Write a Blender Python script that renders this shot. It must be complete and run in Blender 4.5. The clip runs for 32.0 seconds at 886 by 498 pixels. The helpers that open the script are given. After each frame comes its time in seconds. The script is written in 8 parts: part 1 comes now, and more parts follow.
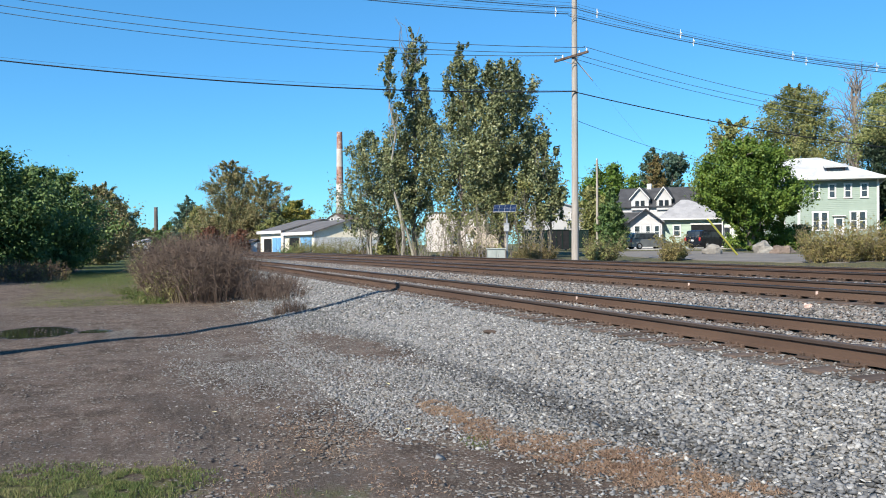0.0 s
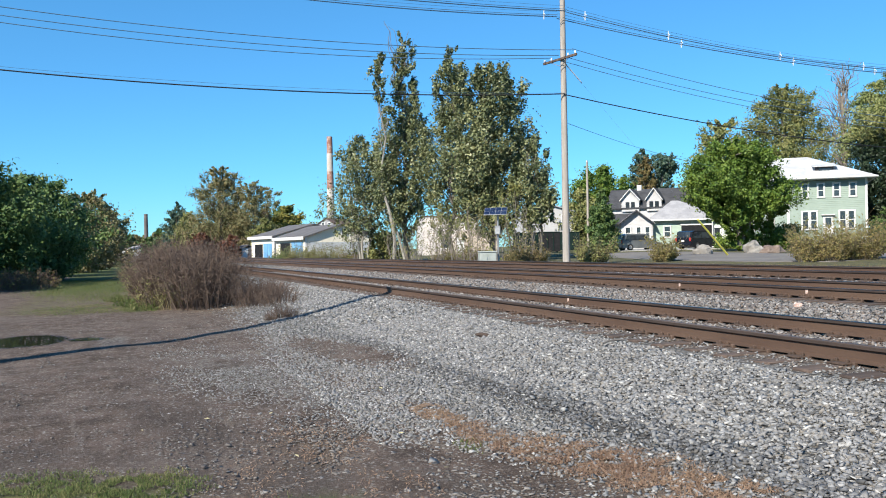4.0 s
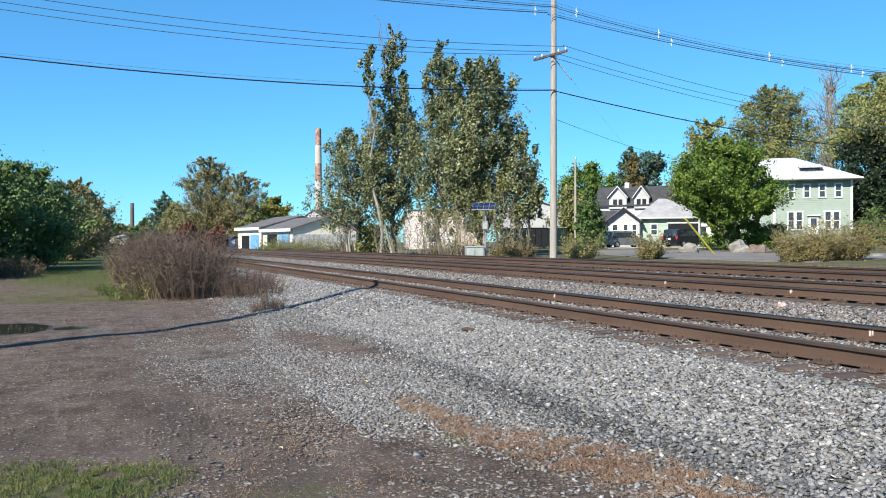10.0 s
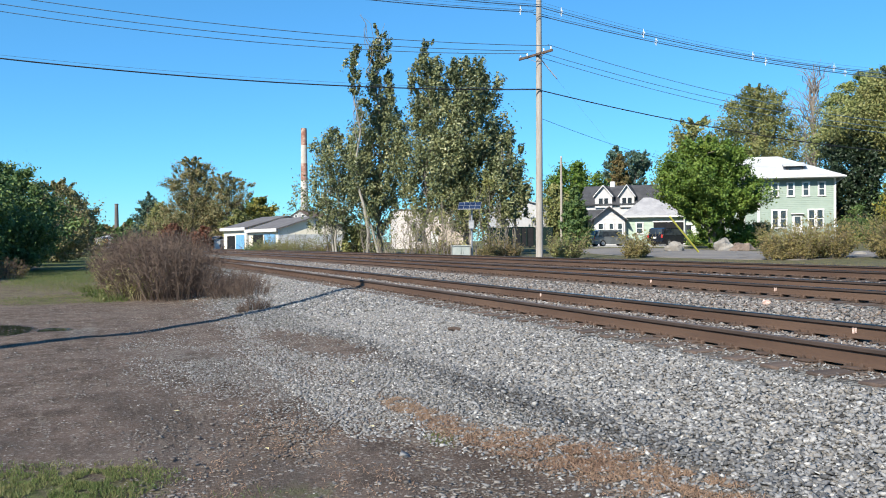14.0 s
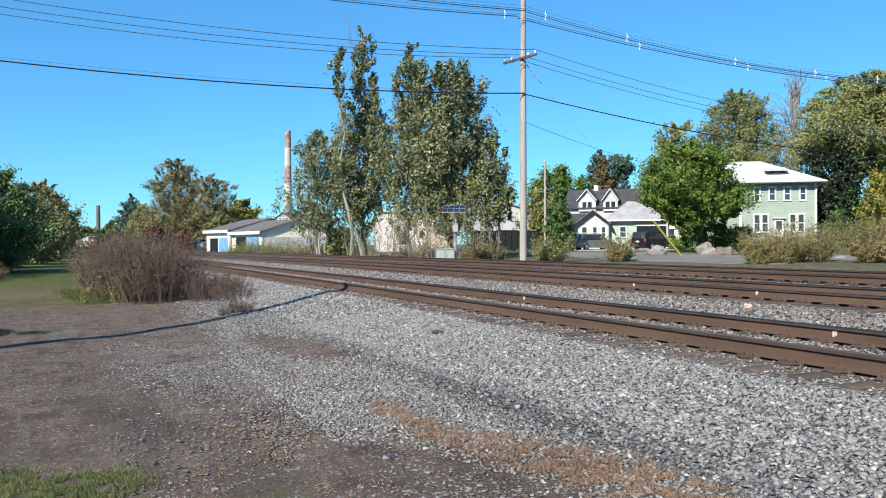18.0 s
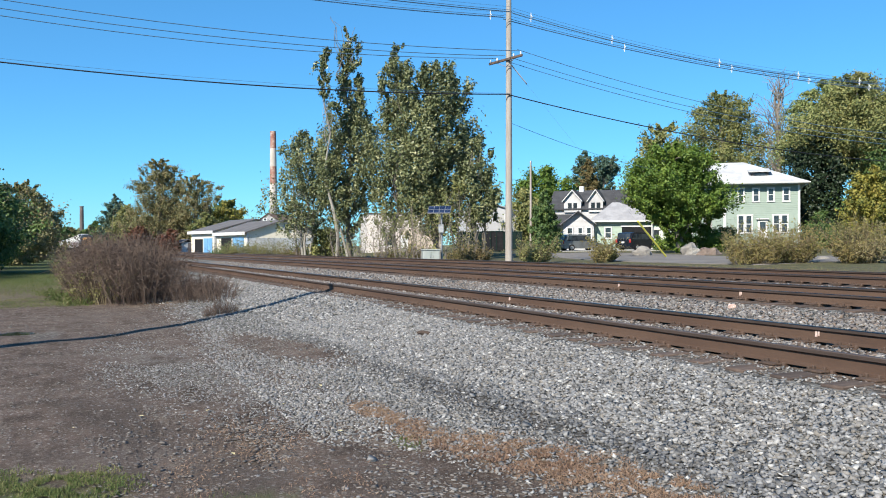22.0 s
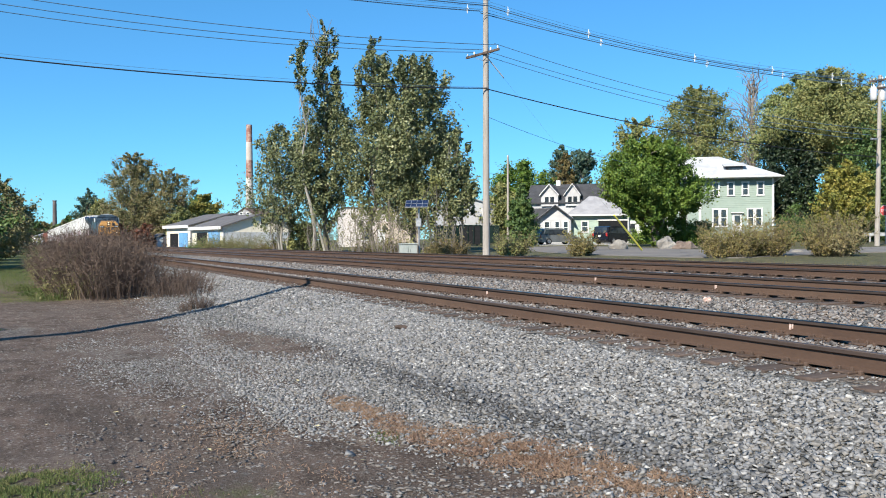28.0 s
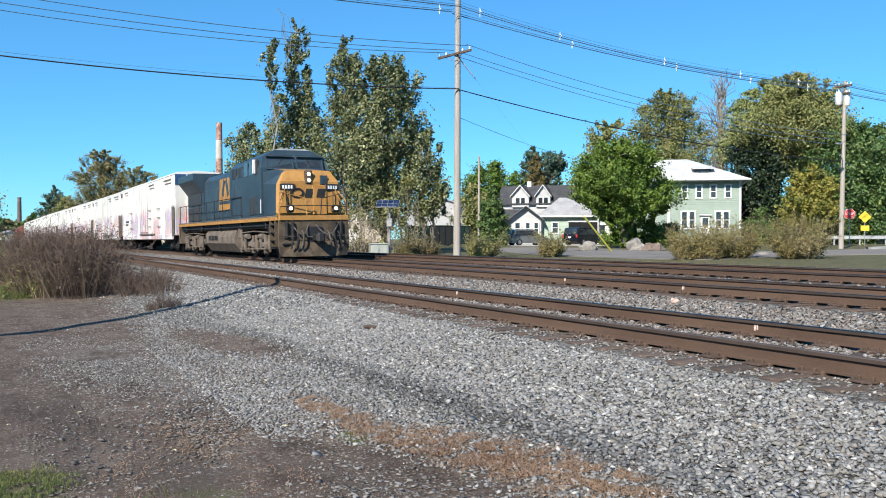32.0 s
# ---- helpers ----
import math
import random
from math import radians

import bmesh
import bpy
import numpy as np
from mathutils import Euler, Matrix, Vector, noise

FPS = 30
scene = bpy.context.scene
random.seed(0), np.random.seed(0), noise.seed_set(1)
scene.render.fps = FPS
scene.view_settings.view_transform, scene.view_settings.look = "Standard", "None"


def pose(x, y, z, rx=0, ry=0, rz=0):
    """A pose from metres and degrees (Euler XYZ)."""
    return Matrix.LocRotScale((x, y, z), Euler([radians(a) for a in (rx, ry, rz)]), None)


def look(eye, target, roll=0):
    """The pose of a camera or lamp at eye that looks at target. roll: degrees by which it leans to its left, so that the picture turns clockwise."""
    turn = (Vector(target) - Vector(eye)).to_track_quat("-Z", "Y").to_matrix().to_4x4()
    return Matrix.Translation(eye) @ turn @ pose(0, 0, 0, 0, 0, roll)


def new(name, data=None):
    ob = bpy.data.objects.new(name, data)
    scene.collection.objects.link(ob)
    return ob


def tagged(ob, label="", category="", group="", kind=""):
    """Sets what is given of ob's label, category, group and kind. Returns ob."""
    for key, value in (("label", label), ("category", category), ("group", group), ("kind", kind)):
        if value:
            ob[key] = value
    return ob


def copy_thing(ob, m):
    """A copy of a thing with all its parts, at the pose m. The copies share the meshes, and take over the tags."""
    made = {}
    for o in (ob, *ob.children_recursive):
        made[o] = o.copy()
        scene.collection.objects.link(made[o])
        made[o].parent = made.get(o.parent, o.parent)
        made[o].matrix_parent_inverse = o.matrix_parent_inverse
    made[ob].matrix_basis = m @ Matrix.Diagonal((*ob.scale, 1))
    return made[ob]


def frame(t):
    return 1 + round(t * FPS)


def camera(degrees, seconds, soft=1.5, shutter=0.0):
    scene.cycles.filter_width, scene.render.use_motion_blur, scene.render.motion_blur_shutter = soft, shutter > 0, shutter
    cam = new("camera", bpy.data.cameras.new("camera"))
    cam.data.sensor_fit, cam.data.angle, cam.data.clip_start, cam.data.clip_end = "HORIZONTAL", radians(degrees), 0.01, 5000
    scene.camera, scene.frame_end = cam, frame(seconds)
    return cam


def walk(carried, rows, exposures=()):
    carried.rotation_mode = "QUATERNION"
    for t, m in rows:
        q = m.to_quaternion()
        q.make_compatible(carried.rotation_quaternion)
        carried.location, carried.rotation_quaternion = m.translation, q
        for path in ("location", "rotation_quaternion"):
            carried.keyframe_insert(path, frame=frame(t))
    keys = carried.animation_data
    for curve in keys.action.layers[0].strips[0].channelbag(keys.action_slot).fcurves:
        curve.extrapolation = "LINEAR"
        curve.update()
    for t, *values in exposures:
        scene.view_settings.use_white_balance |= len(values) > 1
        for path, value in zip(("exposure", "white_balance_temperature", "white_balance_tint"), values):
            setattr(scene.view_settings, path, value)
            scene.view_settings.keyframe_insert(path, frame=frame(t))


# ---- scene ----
# ---- camera and its walk ----
# Plan: x runs along the tracks (trains come from -x), y across them away from the camera, z = 0 on the dirt lot.
cam = camera(54.57, 32.0, soft=1.0)
# seconds, eye x, y, z, turn from -x towards +y, tilt down, lean to the right (degrees)
PATH_ROWS = [
    (0, -0.006, -0.004, 1.6, 19.115, 0.222, 0.409),
    (0.5, -0.006, -0.003, 1.6, 19.232, 0.181, 0.418),
    (1, -0.006, -0.002, 1.6, 19.328, 0.2, 0.512),
    (1.5, -0.005, -0.001, 1.6, 19.038, 0.034, 0.62),
    (2, -0.004, -0.001, 1.6, 19.365, -0.161, 0.589),
    (2.5, -0.002, -0.001, 1.6, 19.507, -0.252, 0.704),
    (3, 0.001, -0.001, 1.6, 19.668, -0.438, 0.83),
    (3.5, 0.003, -0.002, 1.6, 19.664, -0.297, 0.983),
    (5.5, 0.019, -0.012, 1.604, 19.888, 0.835, 0.835),
    (6, 0.018, -0.012, 1.604, 19.954, 0.86, 0.674),
    (6.5, 0.017, -0.012, 1.604, 20.072, 0.85, 0.585),
    (7, 0.016, -0.012, 1.603, 20.131, 0.783, 0.623),
    (7.5, 0.015, -0.012, 1.603, 20.284, 0.692, 0.578),
    (8, 0.014, -0.012, 1.602, 20.229, 0.663, 0.474),
    (8.5, 0.013, -0.011, 1.602, 20.306, 0.634, 0.393),
    (9, 0.013, -0.011, 1.602, 20.352, 0.564, 0.324),
    (9.5, 0.013, -0.011, 1.602, 20.393, 0.475, 0.207),
    (10, 0.014, -0.011, 1.602, 20.538, 0.393, 0.145),
    (10.5, 0.014, -0.011, 1.602, 20.642, 0.283, 0.169),
    (11, 0.014, -0.01, 1.603, 20.985, 0.322, 0.107),
    (11.5, 0.013, -0.009, 1.603, 21.096, 0.409, 0.16),
    (12, 0.013, -0.008, 1.602, 21.141, 0.551, 0.174),
    (12.5, 0.012, -0.007, 1.602, 21.144, 0.406, 0.21),
    (13, 0.012, -0.006, 1.602, 21.268, 0.328, 0.243),
    (13.5, 0.011, -0.005, 1.602, 21.361, 0.398, 0.315),
    (14, 0.011, -0.004, 1.602, 21.444, 0.428, 0.377),
    (14.5, 0.011, -0.004, 1.602, 21.715, 0.453, 0.463),
    (16.5, 0.015, -0.001, 1.602, 21.992, 0.234, 0.256),
    (17, 0.014, -0.001, 1.602, 22.171, 0.269, 0.232),
    (17.5, 0.012, -0.001, 1.602, 22.293, 0.225, 0.21),
    (18, 0.01, -0.001, 1.601, 22.511, 0.225, 0.204),
    (18.5, 0.009, -0, 1.601, 22.562, 0.099, 0.261),
    (19, 0.007, 0, 1.6, 22.773, 0.223, 0.153),
    (19.5, 0.006, 0.001, 1.599, 22.894, 0.203, 0.191),
    (20, 0.006, 0.002, 1.599, 23.178, 0.094, 0.065),
    (20.5, 0.007, 0.004, 1.599, 23.216, 0.054, 0.217),
    (21, 0.008, 0.005, 1.599, 23.358, 0.121, 0.219),
    (21.5, 0.008, 0.006, 1.599, 23.421, 0.171, 0.235),
    (22, 0.009, 0.007, 1.599, 23.455, 0.174, 0.215),
    (22.5, 0.009, 0.008, 1.6, 23.54, 0.222, 0.242),
    (23, 0.007, 0.009, 1.6, 23.575, 0.356, 0.303),
    (23.5, 0.006, 0.01, 1.599, 23.597, 0.461, 0.306),
    (24, 0.004, 0.01, 1.599, 23.729, 0.42, 0.385),
    (24.5, 0.002, 0.01, 1.599, 23.679, 0.302, 0.374),
    (25, 0.001, 0.009, 1.599, 23.855, 0.336, 0.332),
    (25.5, 0, 0.009, 1.599, 24.013, 0.406, 0.29),
    (27.5, -0.003, 0.012, 1.599, 24.778, 0.563, 0.327),
    (28, -0.002, 0.012, 1.6, 24.959, 0.579, 0.318),
    (28.5, -0.002, 0.013, 1.6, 25.227, 0.639, 0.29),
    (29, -0.001, 0.013, 1.6, 25.279, 0.68, 0.236),
    (29.5, 0, 0.014, 1.6, 25.524, 0.627, 0.224),
    (30, 0.001, 0.015, 1.599, 25.784, 0.488, 0.212),
    (30.5, 0.001, 0.018, 1.599, 25.912, 0.341, 0.153),
    (31, 0.001, 0.021, 1.598, 26.074, 0.384, 0.07),
    (31.5, 0.001, 0.025, 1.598, 26.439, 0.49, 0.014),
    (32, 0.001, 0.028, 1.597, 26.895, 0.564, -0.063),
]


def eye_pose(x, y, z, turn, down, lean):
    a, b = radians(turn), radians(down)
    way = Vector((-math.cos(a) * math.cos(b), math.sin(a) * math.cos(b), -math.sin(b)))
    return look((x, y, z), Vector((x, y, z)) + way, -lean)


# the camera's own exposure drifts a little
EXPOSURES = [(0, 0.86), (3, 0.86), (6, 0.90), (13, 0.91), (17, 0.88), (21, 0.84), (25, 0.81), (28, 0.83), (32, 0.86)]
walk(cam, [(t, eye_pose(*r)) for t, *r in PATH_ROWS], EXPOSURES)

# ---- world, sun, exposure ----
SUN_EL, SUN_WAY = radians(37), Vector((0.576, -0.817, 0)).normalized()   # towards the sun
world = bpy.data.worlds.new("sky")
scene.world = world
world.use_nodes = True
wn = world.node_tree.nodes
sky = wn.new("ShaderNodeTexSky")
sky.sky_type, sky.sun_disc, sky.sun_elevation = "NISHITA", False, SUN_EL
sky.sun_rotation = math.atan2(SUN_WAY.x, SUN_WAY.y)
sky.altitude, sky.air_density, sky.dust_density, sky.ozone_density = 300, 1.0, 0.0, 6.0
# the deep clear blue of the day
tint = wn.new("ShaderNodeMix")
tint.data_type, tint.blend_type = "RGBA", "MULTIPLY"
tint.inputs[0].default_value, tint.inputs[7].default_value = 1.0, (0.47, 0.90, 1.12, 1)
world.node_tree.links.new(sky.outputs[0], tint.inputs[6])
even = wn.new("ShaderNodeMix")
even.data_type = "RGBA"
even.inputs[0].default_value, even.inputs[7].default_value = 0.2, (0.80, 3.60, 6.10, 1)
world.node_tree.links.new(tint.outputs[2], even.inputs[6])
world.node_tree.links.new(even.outputs[2], wn["Background"].inputs[0])
wn["Background"].inputs[1].default_value = 0.0855
sun = new("sun", bpy.data.lights.new("sun", "SUN"))
sun.data.energy, sun.data.angle, sun.data.color = 4.95, radians(0.53), (1.0, 0.92, 0.79)
sun.matrix_world = look((60, -80, 90), Vector((60, -80, 90)) - (SUN_WAY * math.cos(SUN_EL) + Vector((0, 0, math.sin(SUN_EL)))))


# ---- building tools ----
rng = np.random.default_rng(7)


def spot(turn, far):
    """Plan place at a bearing (degrees from -x towards +y) and distance from the camera."""
    a = radians(turn)
    return -far * math.cos(a), far * math.sin(a)


class Geo:
    """Collects vertices and faces of one mesh."""

    def __init__(self):
        self.v, self.f, self.m = [], [], []

    def add(self, verts, faces, mi=0):
        k = len(self.v)
        self.v += [tuple(p) for p in verts]
        self.f += [tuple(i + k for i in fc) for fc in faces]
        self.m += [mi] * len(faces)
        return self

    def box(self, c, s, bev=0.0, rot=None, mi=0, top=(1, 1)):
        """A box, its edges chamfered by bev; top: how far its upper face narrows in x and y."""
        hx, hy, hz = s[0] / 2, s[1] / 2, s[2] / 2
        b = min(bev, hx * 0.9, hy * 0.9, hz * 0.9)
        vs, key = [], {}
        for sx in (-1, 1):
            for sy in (-1, 1):
                for sz in (-1, 1):
                    tx, ty = top if sz > 0 else (1, 1)
                    if b > 0:
                        for ax in range(3):
                            d = [hx - b, hy - b, hz - b]
                            d[ax] += b
                            key[sx, sy, sz, ax] = len(vs)
                            vs.append(Vector((sx * d[0] * tx, sy * d[1] * ty, sz * d[2])))
                    else:
                        for ax in range(3):
                            key[sx, sy, sz, ax] = len(vs)
                        vs.append(Vector((sx * hx * tx, sy * hy * ty, sz * hz)))
        fs = []
        for s_ in (-1, 1):
            q = [(s_, -1, -1), (s_, 1, -1), (s_, 1, 1), (s_, -1, 1)]
            fs.append([key[(*p, 0)] for p in (q if s_ > 0 else q[::-1])])
            q = [(-1, s_, -1), (1, s_, -1), (1, s_, 1), (-1, s_, 1)]
            fs.append([key[(*p, 1)] for p in (q[::-1] if s_ > 0 else q)])
            q = [(-1, -1, s_), (1, -1, s_), (1, 1, s_), (-1, 1, s_)]
            fs.append([key[(*p, 2)] for p in (q if s_ > 0 else q[::-1])])
        if b > 0:
            for a in (-1, 1):
                for c_ in (-1, 1):
                    for ax in range(3):
                        o1, o2 = (ax + 1) % 3, (ax + 2) % 3
                        lo, hi = [0] * 3, [0] * 3
                        lo[ax], hi[ax] = -1, 1
                        for p in (lo, hi):
                            p[o1], p[o2] = a, c_
                        fc = [key[(*lo, o1)], key[(*hi, o1)], key[(*hi, o2)], key[(*lo, o2)]]
                        fs.append(fc if a * c_ < 0 else fc[::-1])
                    for e in (-1, 1):
                        fc = [key[a, c_, e, 0], key[a, c_, e, 1], key[a, c_, e, 2]]
                        fs.append(fc if a * c_ * e > 0 else fc[::-1])
        c = Vector(c)
        r = rot.to_3x3() if rot is not None else None
        return self.add([(r @ p if r else p) + c for p in vs], fs, mi)

    def tube(self, pts, radii, n=8, cap=True, mi=0):
        pts = [Vector(p) for p in pts]
        if isinstance(radii, (int, float)):
            radii = [radii] * len(pts)
        vs, fs = [], []
        for i, p in enumerate(pts):
            d = (pts[min(i + 1, len(pts) - 1)] - pts[max(i - 1, 0)]).normalized()
            u = d.cross(Vector((0, 0, 1)) if abs(d.z) < 0.9 else Vector((1, 0, 0))).normalized()
            w = d.cross(u)
            for j in range(n):
                a = 2 * math.pi * j / n
                vs.append(p + (u * math.cos(a) + w * math.sin(a)) * radii[i])
        for i in range(len(pts) - 1):
            for j in range(n):
                k = (j + 1) % n
                fs.append((i * n + j, i * n + k, (i + 1) * n + k, (i + 1) * n + j))
        if cap:
            fs.append(tuple(range(n))[::-1])
            fs.append(tuple(range((len(pts) - 1) * n, len(pts) * n)))
        return self.add(vs, fs, mi)

    def prism(self, outline, axis, a, b, mi=0):
        """A closed outline (2D points) pushed along an axis from a to b. Outline axes are the other two in x, y, z order."""
        n = len(outline)
        vs = []
        for t in (a, b):
            for p, q in outline:
                vs.append({"x": (t, p, q), "y": (p, t, q), "z": (p, q, t)}[axis])
        fs = [tuple(range(n))[::-1], tuple(range(n, 2 * n))]
        fs += [(i, (i + 1) % n, n + (i + 1) % n, n + i) for i in range(n)]
        return self.add(vs, fs, mi)

    def ball(self, c, r, nu=10, nv=6, mi=0):
        r = r if isinstance(r, (tuple, list)) else (r, r, r)
        vs = [(c[0], c[1], c[2] - r[2])]
        for i in range(1, nv):
            b = math.pi * i / nv - math.pi / 2
            for j in range(nu):
                a = 2 * math.pi * j / nu
                vs.append((c[0] + r[0] * math.cos(b) * math.cos(a), c[1] + r[1] * math.cos(b) * math.sin(a), c[2] + r[2] * math.sin(b)))
        vs.append((c[0], c[1], c[2] + r[2]))
        fs = []
        for j in range(nu):
            k = (j + 1) % nu
            fs.append((0, 1 + k, 1 + j))
            for i in range(nv - 2):
                fs.append((1 + i * nu + j, 1 + i * nu + k, 1 + (i + 1) * nu + k, 1 + (i + 1) * nu + j))
            fs.append((1 + (nv - 2) * nu + j, 1 + (nv - 2) * nu + k, len(vs) - 1))
        return self.add(vs, fs, mi)

    def mesh(self, name, mats, smooth=False):
        me = bpy.data.meshes.new(name)
        me.from_pydata(self.v, [], self.f)
        for m in mats if isinstance(mats, (list, tuple)) else [mats]:
            me.materials.append(m)
        if any(self.m):
            me.polygons.foreach_set("material_index", self.m)
        bm = bmesh.new()
        bm.from_mesh(me)
        bmesh.ops.recalc_face_normals(bm, faces=bm.faces)
        bm.to_mesh(me)
        bm.free()
        if smooth:
            me.polygons.foreach_set("use_smooth", [True] * len(me.polygons))
            me.set_sharp_from_angle(angle=radians(40))
        return me


def raw_mesh(name, verts, faces, mat_, smooth=False):
    """A mesh straight from numpy arrays; faces all of one size."""
    me = bpy.data.meshes.new(name)
    nv, nf, k = len(verts), len(faces), faces.shape[1]
    me.vertices.add(nv)
    me.vertices.foreach_set("co", np.asarray(verts, np.float32).ravel())
    me.loops.add(nf * k)
    me.loops.foreach_set("vertex_index", np.asarray(faces, np.int32).ravel())
    me.polygons.add(nf)
    me.polygons.foreach_set("loop_start", np.arange(nf, dtype=np.int32) * k)
    me.polygons.foreach_set("loop_total", np.full(nf, k, np.int32))
    if smooth:
        me.polygons.foreach_set("use_smooth", np.ones(nf, bool))
    me.update(calc_edges=True)
    me.materials.append(mat_)
    return me


def part(name, geo, mats, parent=None, label="", smooth=False, at=None):
    """Links geometry (a Geo or a mesh) as one mesh object under a thing or a part."""
    me = geo.mesh(name, mats, smooth) if isinstance(geo, Geo) else geo
    ob = new(name, me)
    if parent is not None:
        ob.parent = parent
    if at is not None:
        ob.matrix_basis = at
    if label:
        ob["label"] = label
    return ob


def thing(name, m, label, category, group="", kind=""):
    ob = new(name)
    ob.empty_display_size = 0.3
    ob.matrix_world = m
    return tagged(ob, label, category, group, kind)


# the tracks' common line: how far the centre of the plan has swung to the camera's side at x
def swing(x):
    d = np.maximum(-np.asarray(x, float), 0.0)
    a = np.minimum(d, 120.0)
    s = 0.5 * 0.042 / 120 * a * a
    b = np.clip(d - 120, 0, 80)
    s = s + 0.042 * b - 0.5 * (0.018 / 80) * b * b
    return s + 0.024 * np.maximum(d - 200, 0)


PROFILE_Y = [-4000, -60, -8, 0.6, 2.1, 3.4, 4.1, 5.05, 5.4, 5.9, 8.0, 8.9, 10.0, 10.35, 13.0, 14.0, 14.8, 17.3, 17.9, 19.4, 21.5, 30, 60, 200, 4000]
PROFILE_Z = [2.0, 0.3, 0.0, 0.0, 0.07, 0.2, 0.28, 0.442, 0.488, 0.516, 0.525, 0.51, 0.58, 0.632, 0.652, 0.68, 0.715, 0.735, 0.70, 0.5, 0.6, 0.8, 1.25, 2.0, 14.0]


def ground_z(x, y):
    """Height of the ground's sheet."""
    yy = np.asarray(y, float) + swing(x)
    return np.interp(yy, PROFILE_Y, PROFILE_Z)


def on_ground(x, y, turn=0.0, sink=0.0):
    return pose(x, y, float(ground_z(x, y)) - sink, 0, 0, turn)


# ---- materials ----
def nodes_of(name):
    m = bpy.data.materials.new(name)
    m.use_nodes = True
    nt = m.node_tree
    return m, nt, nt.nodes["Principled BSDF"]


def node(nt, kind, **vals):
    n = nt.nodes.new(kind)
    for k, v in vals.items():
        key = int(k[1:]) if k[0] == "i" and k[1:].isdigit() else k
        if isinstance(key, int):
            n.inputs[key].default_value = v
        elif k == "blend_type":
            n.blend_type = v
        elif k == "operation":
            n.operation = v
        elif k == "data_type":
            n.data_type = v
        elif k == "attribute_name":
            n.attribute_name = v
        elif k == "feature":
            n.feature = v
        elif k == "interpolation_type":
            n.interpolation_type = v
    return n


def noise_tex(nt, vec, scale, detail=4.0, rough=0.6):
    n = node(nt, "ShaderNodeTexNoise")
    n.inputs["Scale"].default_value, n.inputs["Detail"].default_value, n.inputs["Roughness"].default_value = scale, detail, rough
    nt.links.new(vec, n.inputs["Vector"])
    return n.outputs["Fac"]


def ramp(nt, fac, lo, hi):
    n = node(nt, "ShaderNodeMapRange", interpolation_type="SMOOTHSTEP")
    n.inputs[1].default_value, n.inputs[2].default_value = lo, hi
    nt.links.new(fac, n.inputs[0])
    return n.outputs[0]


def mix(nt, fac, a, b, mode="MIX"):
    n = node(nt, "ShaderNodeMix", data_type="RGBA", blend_type=mode)
    for sock, v in ((n.inputs[0], fac), (n.inputs[6], a), (n.inputs[7], b)):
        if isinstance(v, (int, float)):
            sock.default_value = v
        elif isinstance(v, tuple):
            sock.default_value = (*v, 1)
        else:
            nt.links.new(v, sock)
    return n.outputs[2]


def math_(nt, op, a, b=0.0):
    n = node(nt, "ShaderNodeMath", operation=op)
    for sock, v in ((n.inputs[0], a), (n.inputs[1], b)):
        if isinstance(v, (int, float)):
            sock.default_value = v
        else:
            nt.links.new(v, sock)
    return n.outputs[0]


def coords(nt, where="Object"):
    if where == "World":
        return node(nt, "ShaderNodeNewGeometry").outputs["Position"]
    return node(nt, "ShaderNodeTexCoord").outputs[where]


def put_bump(nt, b, height, strength, dist=0.02):
    n = node(nt, "ShaderNodeBump")
    n.inputs["Strength"].default_value, n.inputs["Distance"].default_value = strength, dist
    nt.links.new(height, n.inputs["Height"])
    nt.links.new(n.outputs[0], b.inputs["Normal"])


def mat(name, a, b, c=None, scale=3.0, fine=40.0, rough=0.8, metal=0.0, bump=0.3, dist=0.01, wear=(0.55, 0.75), vary=0.0, where="Object", spec=0.5, stretch=None):
    """A surface of colours a and b mixed by coarse noise, with c in worn patches and fine grain."""
    m, nt, s = nodes_of(name)
    v = coords(nt, where)
    if stretch:
        mp = node(nt, "ShaderNodeMapping")
        mp.inputs["Scale"].default_value = stretch
        nt.links.new(v, mp.inputs[0])
        v = mp.outputs[0]
    n1, n2 = noise_tex(nt, v, scale), noise_tex(nt, v, fine, 3.0)
    col = mix(nt, ramp(nt, n1, 0.35, 0.65), a, b)
    if c:
        n3 = noise_tex(nt, v, scale * 2.7, 6.0, 0.7)
        col = mix(nt, ramp(nt, n3, *wear), col, c)
    g = math_(nt, "ADD", math_(nt, "MULTIPLY", n2, 0.5), 0.75)
    if vary:
        rnd = node(nt, "ShaderNodeObjectInfo").outputs["Random"]
        g = math_(nt, "MULTIPLY", g, math_(nt, "ADD", math_(nt, "MULTIPLY", rnd, 2 * vary), 1 - vary))
    cmb = node(nt, "ShaderNodeCombineColor")
    for i in range(3):
        nt.links.new(g, cmb.inputs[i])
    col = mix(nt, 1.0, col, cmb.outputs[0], "MULTIPLY")
    nt.links.new(col, s.inputs["Base Color"])
    s.inputs["Roughness"].default_value, s.inputs["Metallic"].default_value = rough, metal
    s.inputs["Specular IOR Level"].default_value = spec
    if bump:
        put_bump(nt, s, math_(nt, "ADD", n1, math_(nt, "MULTIPLY", n2, 0.5)), bump, dist)
    return m


